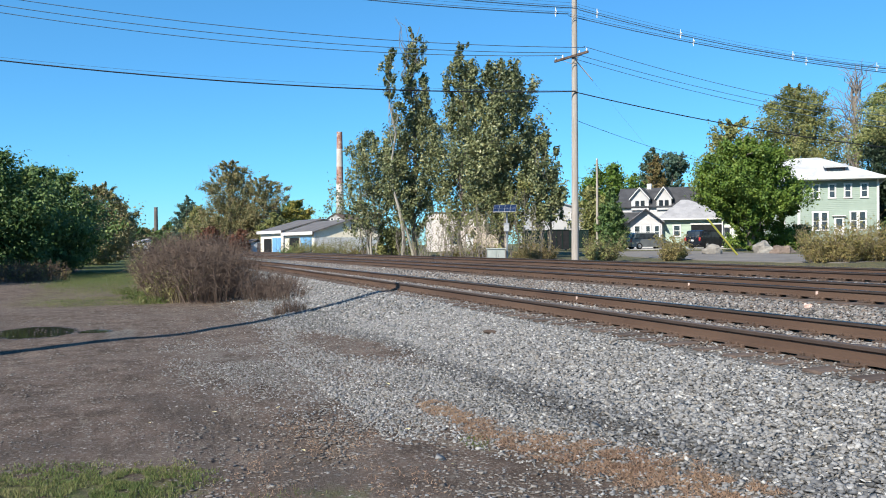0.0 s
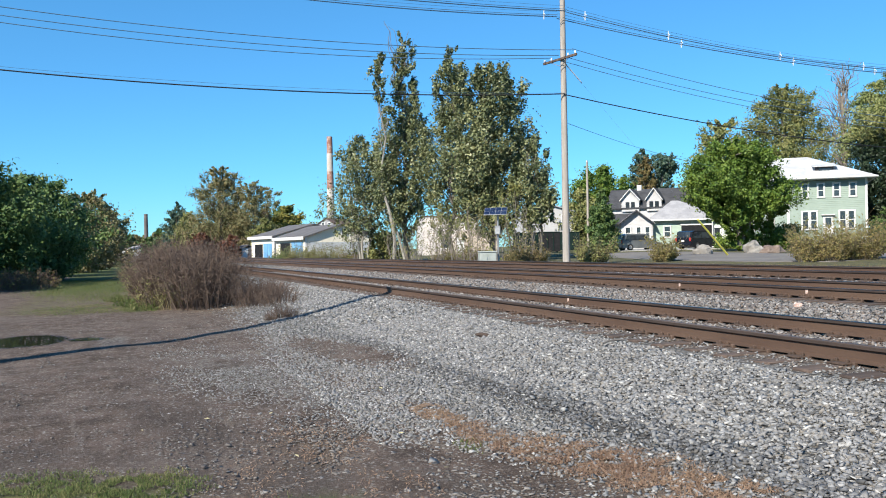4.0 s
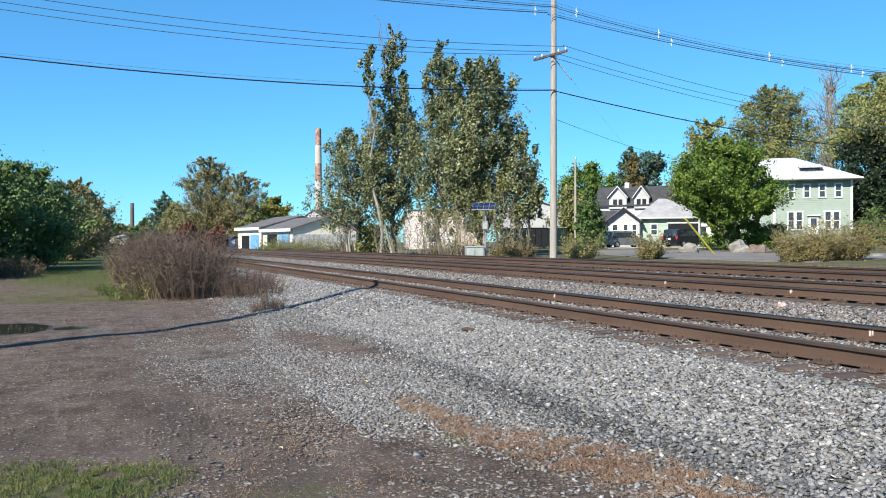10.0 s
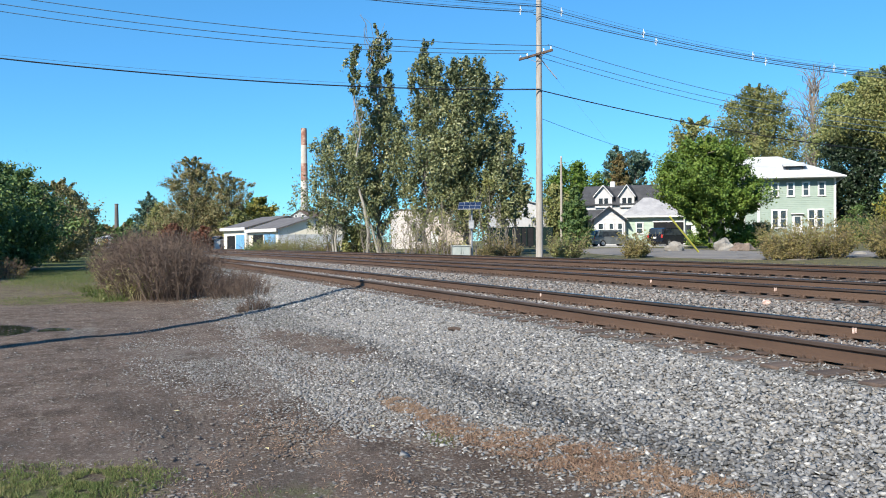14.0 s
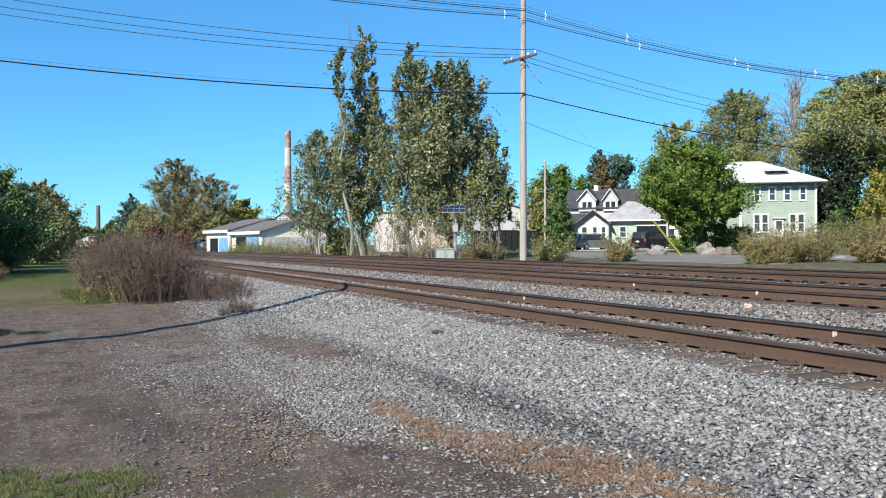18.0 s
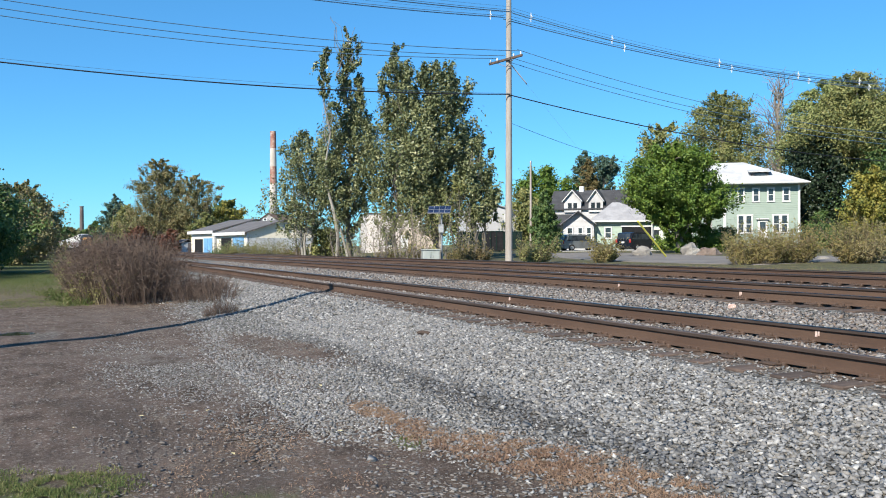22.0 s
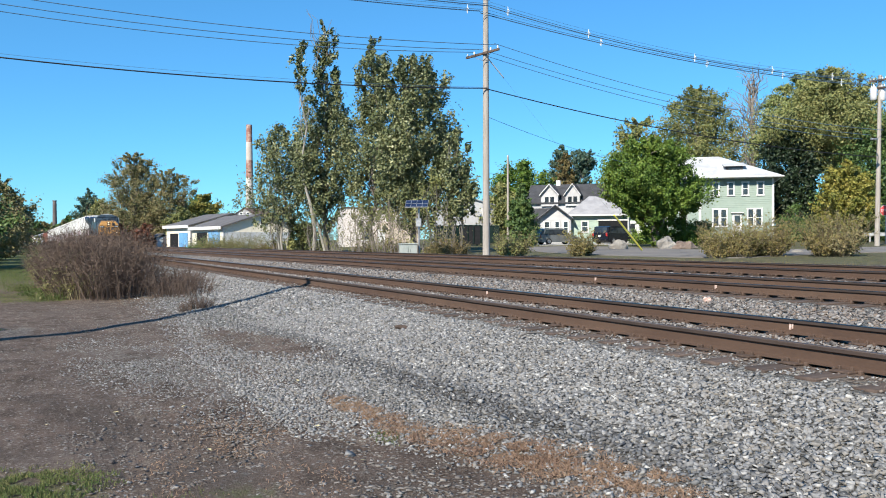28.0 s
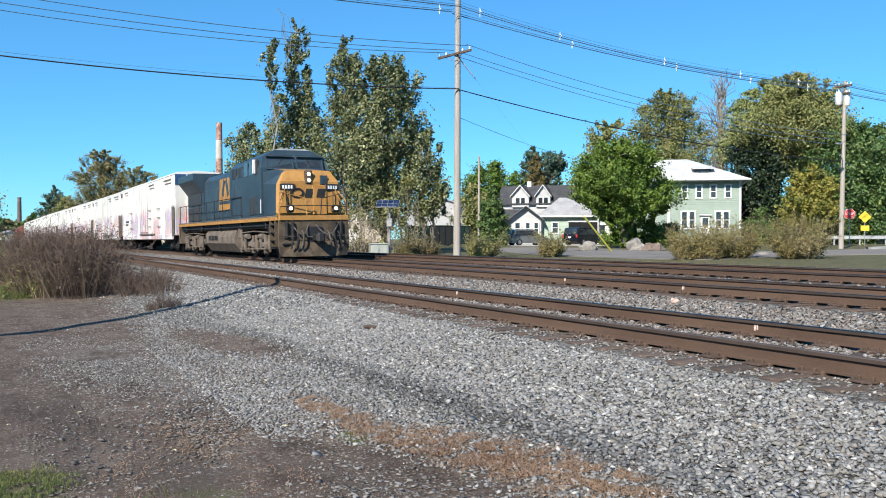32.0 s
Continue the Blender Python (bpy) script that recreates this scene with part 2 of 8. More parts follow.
def leaf_mat(name, cols, trans=0.13, rough=0.55):
    """Leaves: each takes one of the colours by chance, and lets some light through."""
    m, nt, s = nodes_of(name)
    rnd = node(nt, "ShaderNodeNewGeometry").outputs["Random Per Island"]
    big = noise_tex(nt, coords(nt, "Object"), 0.7, 3.0)
    cr = node(nt, "ShaderNodeValToRGB")
    el = cr.color_ramp.elements
    while len(el) < len(cols):
        el.new(0.5)
    for i, c in enumerate(cols):
        el[i].position, el[i].color = i / max(1, len(cols) - 1), (*c, 1)
    nt.links.new(math_(nt, "ADD", math_(nt, "MULTIPLY", rnd, 0.45), math_(nt, "SUBTRACT", math_(nt, "MULTIPLY", big, 1.5), 0.48)), cr.inputs[0])
    nt.links.new(cr.outputs[0], s.inputs["Base Color"])
    s.inputs["Roughness"].default_value = rough
    s.inputs["Specular IOR Level"].default_value = 0.35
    t = node(nt, "ShaderNodeBsdfTranslucent")
    nt.links.new(cr.outputs[0], t.inputs[0])
    ms = node(nt, "ShaderNodeMixShader")
    ms.inputs[0].default_value = trans
    nt.links.new(s.outputs[0], ms.inputs[1])
    nt.links.new(t.outputs[0], ms.inputs[2])
    nt.links.new(ms.outputs[0], nt.nodes["Material Output"].inputs[0])
    return m


def island_mat(name, cols, rough=0.85, bump=0.4, fine=60.0):
    """Stones: each piece takes a colour by chance, with grain."""
    m, nt, s = nodes_of(name)
    rnd = node(nt, "ShaderNodeNewGeometry").outputs["Random Per Island"]
    oi = node(nt, "ShaderNodeObjectInfo").outputs["Random"]
    cr = node(nt, "ShaderNodeValToRGB")
    el = cr.color_ramp.elements
    while len(el) < len(cols):
        el.new(0.5)
    for i, c in enumerate(cols):
        el[i].position, el[i].color = i / max(1, len(cols) - 1), (*c, 1)
    nt.links.new(math_(nt, "FRACT", math_(nt, "ADD", rnd, oi)), cr.inputs[0])
    v = coords(nt, "Object")
    n = noise_tex(nt, v, fine, 4.0, 0.7)
    col = mix(nt, 0.45, cr.outputs[0], mix(nt, ramp(nt, n, 0.3, 0.7), (0.35, 0.35, 0.35), (1, 1, 1)), "MULTIPLY")
    nt.links.new(col, s.inputs["Base Color"])
    s.inputs["Roughness"].default_value = rough
    put_bump(nt, s, n, bump, 0.006)
    return m


def glow(name, col, power):
    m, nt, s = nodes_of(name)
    s.inputs["Base Color"].default_value = (*col, 1)
    s.inputs["Emission Color"].default_value, s.inputs["Emission Strength"].default_value = (*col, 1), power
    return m


def glass_dark(name, col=(0.02, 0.025, 0.03), rough=0.08):
    m, nt, s = nodes_of(name)
    v = coords(nt, "Object")
    nt.links.new(mix(nt, ramp(nt, noise_tex(nt, v, 1.3, 2.0), 0.4, 0.6), col, tuple(c * 1.8 for c in col)), s.inputs["Base Color"])
    s.inputs["Roughness"].default_value = rough
    s.inputs["Specular IOR Level"].default_value = 0.6
    return m


def ground_mat():
    """The ground's sheet: dirt, gravel, straw, grass, dark earth and darker streaks by the zones stored on it."""
    m, nt, s = nodes_of("ground_surface")
    p = coords(nt, "World")
    za = node(nt, "ShaderNodeAttribute", attribute_name="zone")
    zb = node(nt, "ShaderNodeAttribute", attribute_name="zone_more")
    sa, sb = node(nt, "ShaderNodeSeparateColor"), node(nt, "ShaderNodeSeparateColor")
    nt.links.new(za.outputs["Color"], sa.inputs[0])
    nt.links.new(zb.outputs["Color"], sb.inputs[0])
    big, mid, small, tiny = noise_tex(nt, p, 0.35, 5.0), noise_tex(nt, p, 2.2, 6.0, 0.65), noise_tex(nt, p, 9.0, 6.0, 0.7), noise_tex(nt, p, 55.0, 3.0, 0.6)
    # dirt: damp dark soil and dusty pale tracks
    dirt = mix(nt, ramp(nt, mid, 0.35, 0.68), (0.050, 0.035, 0.027), (0.124, 0.089, 0.072))
    dirt = mix(nt, math_(nt, "MULTIPLY", ramp(nt, big, 0.45, 0.66), 0.7), dirt, (0.109, 0.084, 0.071))
    dirt = mix(nt, math_(nt, "MULTIPLY", ramp(nt, small, 0.54, 0.68), 0.85), dirt, (0.184, 0.160, 0.140))
    # scattered chips of stone in the dirt
    vo = node(nt, "ShaderNodeTexVoronoi")
    vo.inputs["Scale"].default_value = 26.0
    nt.links.new(p, vo.inputs["Vector"])
    chips = math_(nt, "MULTIPLY", ramp(nt, vo.outputs["Distance"], 0.40, 0.26), ramp(nt, mid, 0.38, 0.56))
    rc = node(nt, "ShaderNodeSeparateColor")
    nt.links.new(vo.outputs["Color"], rc.inputs[0])
    chips = math_(nt, "MULTIPLY", chips, ramp(nt, rc.outputs[0], 0.45, 0.6))
    dirt = mix(nt, chips, dirt, mix(nt, rc.outputs[1], (0.150, 0.136, 0.126), (0.300, 0.286, 0.273)))
    # clods and crumbs, streaked along the wheel ruts
    rut = node(nt, "ShaderNodeMapping")
    rut.inputs["Scale"].default_value, rut.inputs["Rotation"].default_value = (0.55, 2.4, 1.0), (0, 0, radians(-14))
    nt.links.new(p, rut.inputs[0])
    streak = noise_tex(nt, rut.outputs[0], 3.2, 7.0, 0.72)
    dirt = mix(nt, math_(nt, "MULTIPLY", ramp(nt, streak, 0.54, 0.70), 0.75), dirt, (0.042, 0.034, 0.028))
    dirt = mix(nt, math_(nt, "MULTIPLY", ramp(nt, streak, 0.46, 0.34), 0.6), dirt, (0.164, 0.136, 0.112))
    crumb = noise_tex(nt, p, 34.0, 5.0, 0.75)
    dirt = mix(nt, math_(nt, "MULTIPLY", ramp(nt, crumb, 0.52, 0.68), 0.7), dirt, (0.212, 0.184, 0.157))
    dirt = mix(nt, math_(nt, "MULTIPLY", ramp(nt, crumb, 0.46, 0.34), 0.6), dirt, (0.037, 0.030, 0.026))
    # gravel: cells of crushed stone
    vg = node(nt, "ShaderNodeTexVoronoi")
    vg.inputs["Scale"].default_value = 21.0
    nt.links.new(p, vg.inputs["Vector"])
    gs = node(nt, "ShaderNodeSeparateColor")
    nt.links.new(vg.outputs["Color"], gs.inputs[0])
    grav = mix(nt, gs.outputs[0], (0.089, 0.089, 0.085), (0.245, 0.245, 0.235))
    grav = mix(nt, math_(nt, "MULTIPLY", ramp(nt, gs.outputs[1], 0.7, 0.9), 0.6), grav, (0.232, 0.204, 0.171))
    grav = mix(nt, ramp(nt, vg.outputs["Distance"], 0.42, 0.75), grav, (0.048, 0.046, 0.044))
    grav = mix(nt, math_(nt, "MULTIPLY", ramp(nt, big, 0.5, 0.7), 0.45), grav, (0.116, 0.105, 0.099))
    straw = mix(nt, ramp(nt, crumb, 0.38, 0.62), (0.075, 0.053, 0.039), (0.212, 0.146, 0.089))
    grass = mix(nt, ramp(nt, small, 0.3, 0.7), (0.035, 0.055, 0.016), (0.093, 0.119, 0.037))
    grass = mix(nt, math_(nt, "MULTIPLY", ramp(nt, mid, 0.46, 0.64), 0.7), grass, (0.129, 0.102, 0.058))
    rust = mix(nt, ramp(nt, small, 0.35, 0.65), (0.068, 0.044, 0.031), (0.150, 0.112, 0.089))
    wob = math_(nt, "ADD", math_(nt, "MULTIPLY", math_(nt, "SUBTRACT", small, 0.5), 0.9), math_(nt, "MULTIPLY", math_(nt, "SUBTRACT", mid, 0.5), 0.9))

    def edge(sock, soft=0.22):
        return ramp(nt, math_(nt, "ADD", sock, wob), 0.5 - soft, 0.5 + soft)

    col = mix(nt, edge(sa.outputs[0], 0.3), dirt, grav)
    col = mix(nt, edge(sb.outputs[0], 0.3), col, rust)
    col = mix(nt, math_(nt, "MULTIPLY", edge(sa.outputs[2], 0.3), math_(nt, "ADD", math_(nt, "MULTIPLY", ramp(nt, small, 0.4, 0.6), 0.6), 0.2)), col, straw)
    col = mix(nt, edge(sa.outputs[1]), col, grass)
    dark = edge(sb.outputs[1], 0.35)
    col = mix(nt, math_(nt, "MULTIPLY", dark, 0.72), col, (0.037, 0.031, 0.027))
    wet = ramp(nt, math_(nt, "ADD", sb.outputs[2], math_(nt, "MULTIPLY", wob, 0.7)), 0.45, 0.56)
    col = mix(nt, wet, col, (0.020, 0.018, 0.015))
    nt.links.new(col, s.inputs["Base Color"])
    nt.links.new(math_(nt, "SUBTRACT", 0.93, math_(nt, "MULTIPLY", wet, 0.88)), s.inputs["Roughness"])
    s.inputs["Specular IOR Level"].default_value = 0.2
    h = math_(nt, "ADD", math_(nt, "MULTIPLY", small, 0.5), math_(nt, "MULTIPLY", tiny, 0.35))
    h = math_(nt, "SUBTRACT", h, math_(nt, "MULTIPLY", math_(nt, "MULTIPLY", vg.outputs["Distance"], sa.outputs[0]), 0.55))
    h = math_(nt, "ADD", h, math_(nt, "MULTIPLY", crumb, 0.5))
    h = math_(nt, "MULTIPLY", h, math_(nt, "SUBTRACT", 1.0, wet))
    put_bump(nt, s, h, 1.0, 0.035)
    return m


M_GROUND = ground_mat()
M_STONE = island_mat("ballast_stone", [(0.066, 0.067, 0.069), (0.153, 0.153, 0.155), (0.205, 0.207, 0.212), (0.249, 0.250, 0.254), (0.198, 0.180, 0.157), (0.219, 0.220, 0.226), (0.443, 0.438, 0.425)])
# darker ballast colours for the stripe along the slope's foot
M_STONE_DARK = island_mat("dark_ballast_stone", [(0.037, 0.038, 0.042), (0.086, 0.088, 0.093), (0.115, 0.118, 0.127), (0.139, 0.142, 0.152), (0.111, 0.103, 0.094), (0.122, 0.126, 0.135), (0.248, 0.250, 0.255)])
M_STONE_RUSTY = island_mat("rust_stained_ballast", [(0.062, 0.057, 0.054), (0.133, 0.119, 0.116), (0.176, 0.162, 0.154), (0.212, 0.203, 0.199), (0.176, 0.132, 0.103), (0.190, 0.181, 0.174), (0.366, 0.352, 0.341)])
M_PEBBLE = island_mat("dirt_pebble", [(0.081, 0.066, 0.058), (0.129, 0.114, 0.104), (0.184, 0.167, 0.153), (0.252, 0.235, 0.218)])
M_TIE = mat("tie_wood", (0.051, 0.035, 0.028), (0.093, 0.065, 0.051), (0.133, 0.102, 0.084), scale=4, fine=60, rough=0.9, vary=0.25, stretch=(1, 0.2, 1), bump=0.6)
M_RAILSIDE = mat("rail_head_side", (0.037, 0.025, 0.019), (0.055, 0.037, 0.029), scale=2, fine=40, rough=0.65, metal=0.1, bump=0.05, where="World")
M_RAIL = mat("rail_rust", (0.061, 0.034, 0.022), (0.084, 0.050, 0.033), (0.046, 0.027, 0.019), scale=1.5, fine=70, rough=0.8, stretch=(0.3, 1, 1), bump=0.15, where="World")
M_RAILTOP = mat("rail_polished", (0.068, 0.068, 0.075), (0.109, 0.109, 0.116), scale=1.5, fine=30, rough=0.28, metal=1.0, stretch=(0.1, 3, 1), bump=0.0, where="World")
M_RAILTOP_DULL = mat("rail_dull_top", (0.062, 0.044, 0.035), (0.089, 0.066, 0.055), (0.044, 0.032, 0.027), scale=1.5, fine=30, rough=0.6, metal=0.15, stretch=(0.2, 2, 1), bump=0.05, where="World")
M_PLATE = mat("tie_plate_rust", (0.053, 0.034, 0.025), (0.084, 0.053, 0.038), scale=12, rough=0.85, vary=0.2)
M_PAINTMARK = mat("marking_paint", (0.407, 0.266, 0.221), (0.558, 0.446, 0.400), (0.266, 0.142, 0.089), scale=20, rough=0.7)
M_POLE = mat("weathered_pole", (0.259, 0.232, 0.204), (0.341, 0.313, 0.286), (0.177, 0.150, 0.123), scale=3, fine=40, rough=0.9, stretch=(6, 6, 0.35), bump=0.5)
M_WIRE = mat("cable_black", (0.008, 0.008, 0.009), (0.013, 0.013, 0.015), rough=0.6, bump=0)
M_WIRE_BLUE = mat("cable_grey", (0.054, 0.110, 0.180), (0.078, 0.146, 0.221), rough=0.5, bump=0)
M_STEEL = mat("galvanised_steel", (0.286, 0.293, 0.300), (0.354, 0.361, 0.368), (0.225, 0.218, 0.212), scale=6, rough=0.5, metal=0.6, bump=0.1)
M_CERAMIC = mat("insulator_white", (0.576, 0.591, 0.608), (0.640, 0.656, 0.671), scale=5, rough=0.25, bump=0)
M_YELLOW = mat("guard_yellow", (0.600, 0.544, 0.048), (0.656, 0.608, 0.112), (0.375, 0.341, 0.068), scale=4, rough=0.5, bump=0.05)
M_BARK = mat("bark_grey", (0.109, 0.096, 0.079), (0.184, 0.167, 0.143), (0.061, 0.051, 0.041), scale=4, fine=30, rough=0.95, stretch=(3, 3, 0.6), bump=0.9, dist=0.03)
M_BARK_PALE = mat("bark_pale", (0.232, 0.218, 0.191), (0.300, 0.286, 0.252), (0.109, 0.096, 0.081), scale=3, fine=30, rough=0.9, stretch=(3, 3, 0.6), bump=0.7, dist=0.03)


# ---- the ground's sheet ----
def steps(*spans):
    out = []
    for a, b, d in spans:
        n = max(1, round(abs(b - a) / d))
        out += [a + (b - a) * i / n for i in range(n)]
    return out


def smooth(a, b, v):
    t = np.clip((v - a) / (b - a), 0, 1)
    return t * t * (3 - 2 * t)


def blot(x, y, cx, cy, rx, ry, turn=0.0):
    c, s = math.cos(radians(turn)), math.sin(radians(turn))
    dx, dy = x - cx, y - cy
    return np.clip(1.35 - np.hypot((dx * c + dy * s) / rx, (-dx * s + dy * c) / ry), 0, 1)


def zones(x, yy):
    """Where gravel, grass, straw, rusty ballast, dark earth, darker streaks and water lie (x along, yy across the
    tracks).
    """
    grav = smooth(1.8, 3.3, yy) * (1 - smooth(19.0, 20.5, yy))
    grav = grav * (1 - 0.9 * blot(x, yy, -4.8, 2.05, 1.5, 0.6, 16)) * (1 - 0.6 * blot(x, yy, -5.0, 2.9, 1.6, 0.3, 14))
    grav = np.maximum(grav, 0.45 * blot(x, yy, -11.3, 1.25, 3.6, 0.8, 9))
    grav = np.maximum(grav, 0.45 * blot(x, yy, -8.6, 2.15, 2.0, 0.8, 20))
    grav = np.maximum(grav, 0.5 * blot(x, yy, -17, -0.4, 1.6, 0.5))
    grav = np.maximum(grav, 0.5 * blot(x, yy, -27, -5.0, 5.0, 1.3))
    grav = grav * (1 - np.clip(1.6 * blot(x, yy, -12.3, 2.85, 2.4, 0.45, 6), 0, 1))
    grass = 0.52 * smooth(20.6, 26.5, yy)
    grass = np.maximum(grass, 0.56 * blot(x, yy, -6.2, -0.6, 0.75, 1.0))
    grass = np.maximum(grass, 0.5 * blot(x, yy, -6.1, 0.1, 0.55, 0.5))
    grass = np.maximum(grass, 0.45 * blot(x, yy, -5.3, 1.1, 0.4, 0.4))
    grass = np.maximum(grass, 0.45 * blot(x, yy, -6.1, 2.35, 0.35, 0.2))
    strip = smooth(-24, -27, x) * smooth(-4.6, -3.2, yy) * (1 - smooth(1.2, 2.4, yy))
    grass = np.maximum(grass, strip * (0.42 + 0.3 * smooth(-34, -48, x)))
    grass = np.maximum(grass, 0.75 * blot(x, yy, -27.6, 0.1, 2.4, 0.7))
    grass = np.maximum(grass, smooth(-8, -12, yy) * 0.8)
    grass = np.maximum(grass, smooth(-60, -90, x) * (1 - smooth(3.5, 5.5, yy)))
    grass = np.maximum(grass, smooth(25, 40, x) * (1 - smooth(2, 4, yy)))
    straw = 0.95 * blot(x, yy, -4.9, 2.95, 1.4, 0.36, 13)
    straw = np.maximum(straw, 0.72 * blot(x, yy, -6.7, 2.55, 1.9, 0.22, 1))
    straw = np.maximum(straw, 0.44 * blot(x, yy, -6.9, 1.35, 1.3, 0.6))
    straw = np.maximum(straw, 0.42 * blot(x, yy, -5.9, 0.75, 0.7, 0.35))
    straw = np.maximum(straw, 0.45 * strip)
    straw = np.maximum(straw, 0.75 * blot(x, yy, -26, 2.6, 5.0, 1.5))
    straw = np.maximum(straw, 0.5 * smooth(18.4, 19.4, yy) * (1 - smooth(21.5, 25, yy)))
    rust = np.zeros_like(x)
    for c in (6.7, 11.6, 16.0):
        rust = np.maximum(rust, 0.62 * (1 - smooth(0.9, 1.6, np.abs(yy - c))))
    rust = np.maximum(rust, 0.55 * smooth(13.0, 13.5, yy) * (1 - smooth(14.6, 15, yy)))
    dark = 0.62 * blot(x, yy, -6.6, 3.44, 3.8, 0.26, 3)
    dark = np.maximum(dark, 0.45 * blot(x, yy, -13.2, 3.3, 3.6, 0.13, 6))
    dark = np.maximum(dark, 0.45 * blot(x, yy, -5.1, 2.0, 1.2, 0.5, 18))
    dark = np.maximum(dark, 0.5 * blot(x, yy, -8.3, 0.55, 3.4, 0.16, -3))
    dark = np.maximum(dark, 0.5 * blot(x, yy, -7.6, -0.9, 0.8, 0.6))
    dark = np.maximum(dark, 0.52 * blot(x, yy, -5.9, 1.0, 1.0, 0.6))
    dark = np.maximum(dark, 0.5 * blot(x, yy, -8.5, 0.4, 2.2, 0.5, 20))
    dark = np.maximum(dark, 0.55 * blot(x, yy, -13.2, 4.35, 0.5, 0.2))
    dark = np.maximum(dark, 0.45 * blot(x, yy, -19, -3.4, 6, 1.5))
    wet = np.maximum(blot(x, yy, -18.2, -1.95, 1.5, 0.85), 0.75 * blot(x, yy, -17.9, -0.85, 0.6, 0.5))
    return grav, grass, straw, rust, dark, wet


def make_ground():
    xs = steps((900, 60, 80), (60, 14, 6), (14, 0, 1), (0, -14, 0.12), (-14, -34, 0.3), (-34, -70, 1.0), (-70, -260, 5), (-260, -1200, 40), (-1200, -4200, 300)) + [-4200]
    ys = steps((-3000, -300, 300), (-300, -40, 20), (-40, -10, 2), (-10, -4, 0.4), (-4, 5.6, 0.1), (5.6, 20, 0.25), (20, 70, 2), (70, 300, 20), (300, 3900, 300)) + [3900]
    X, YY = np.meshgrid(np.array(xs), np.array(ys), indexing="ij")
    Y = YY - swing(X)
    Z = ground_z(X, Y)
    near = (X < 6) & (X > -60) & (YY > -12) & (YY < 22)
    idx = np.argwhere(near)
    for i, j in idx:
        x, y = X[i, j], YY[i, j]
        a = 0.035 * noise.noise((x * 0.6, y * 0.6, 3.1)) + 0.014 * noise.noise((x * 2.6, y * 2.6, 7.7))
        a *= 1 - 0.88 * float(smooth(0.9, 2.2, y))
        Z[i, j] += a
    wet = np.maximum(blot(X, YY, -18.2, -1.95, 1.5, 0.85), 0.75 * blot(X, YY, -17.9, -0.85, 0.6, 0.5))
    Z = np.where(wet > 0.25, -0.012, Z)
    n, k = X.shape
    verts = np.stack([X, Y, Z], -1).reshape(-1, 3)
    g = np.arange(n * k).reshape(n, k)
    faces = np.stack([g[:-1, :-1], g[:-1, 1:], g[1:, 1:], g[1:, :-1]], -1).reshape(-1, 4)
    me = raw_mesh("ground", verts, faces, M_GROUND, smooth=True)
    gr, gs, st, ru, dk, wt = zones(X, YY)
    one = np.ones(X.size)
    for nm, chans in (("zone", (gr, gs, st)), ("zone_more", (ru, dk, wt))):
        at = me.attributes.new(nm, "FLOAT_COLOR", "POINT")
        at.data.foreach_set("color", np.stack([c.ravel() for c in chans] + [one], -1).astype(np.float32).ravel())
    ob = new("ground", me)
    return tagged(ob, "dusty dirt lot with gravel ballast, grass and straw patches", "ground", kind="structure")


GROUND = make_ground()


# ---- railway tracks ----
RAIL_OUT = [(-0.070, 0), (0.070, 0), (0.070, 0.010), (0.011, 0.024), (0.008, 0.108), (0.0345, 0.121), (0.0345, 0.150), (0.028, 0.157),
            (-0.028, 0.157), (-0.0345, 0.150), (-0.0345, 0.121), (-0.008, 0.108), (-0.011, 0.024), (-0.070, 0.010)]
RAIL_XS = steps((30, -60, 2.5), (-60, -300, 8), (-300, -1150, 40)) + [-1150]


def rail_mesh(y0, base, top_mat):
    n, k = len(RAIL_XS), len(RAIL_OUT)
    geo = Geo()
    vs = [(x, y0 - float(swing(x)) + p, base + q) for x in RAIL_XS for p, q in RAIL_OUT]
    fs, mi = [], []
    for i in range(n - 1):
        for j in range(k):
            j2 = (j + 1) % k
            fs.append((i * k + j, i * k + j2, (i + 1) * k + j2, (i + 1) * k + j))
            mi.append(1 if j in (6, 7, 8) else 2 if j in (5, 9) else 0)
    fs += [tuple(range(k)), tuple(range((n - 1) * k, n * k))]
    geo.v, geo.f, geo.m = vs, fs, mi + [0, 0]
    return geo.mesh("rail", [M_RAIL, top_mat, M_RAILSIDE])


def tie_mesh(seed):
    r = random.Random(seed)
    g = Geo().box((0, 0, -0.09), (0.225 + r.uniform(-0.015, 0.01), 2.6 + r.uniform(-0.05, 0.05), 0.18), 0.012)
    g.v = [(x + r.uniform(-0.006, 0.006), y, z + r.uniform(-0.006, 0.004)) for x, y, z in g.v]
    return g.mesh("tie", M_TIE)


def plate_mesh():
    g = Geo().box((0, 0, 0.009), (0.19, 0.36, 0.018), 0.004)
    for sx in (-0.06, 0.06):
        for sy in (-0.095, 0.095):
            g.box((sx, sy, 0.03), (0.022, 0.03, 0.04), 0.005)
    for sx in (-0.125, 0.125):
        g.box((sx, 0.0, 0.0), (0.03, 0.2, 0.06), 0.008)
    return g.mesh("tie_plate", M_PLATE)


TIE_MESHES, PLATE = [tie_mesh(i) for i in range(6)], plate_mesh()


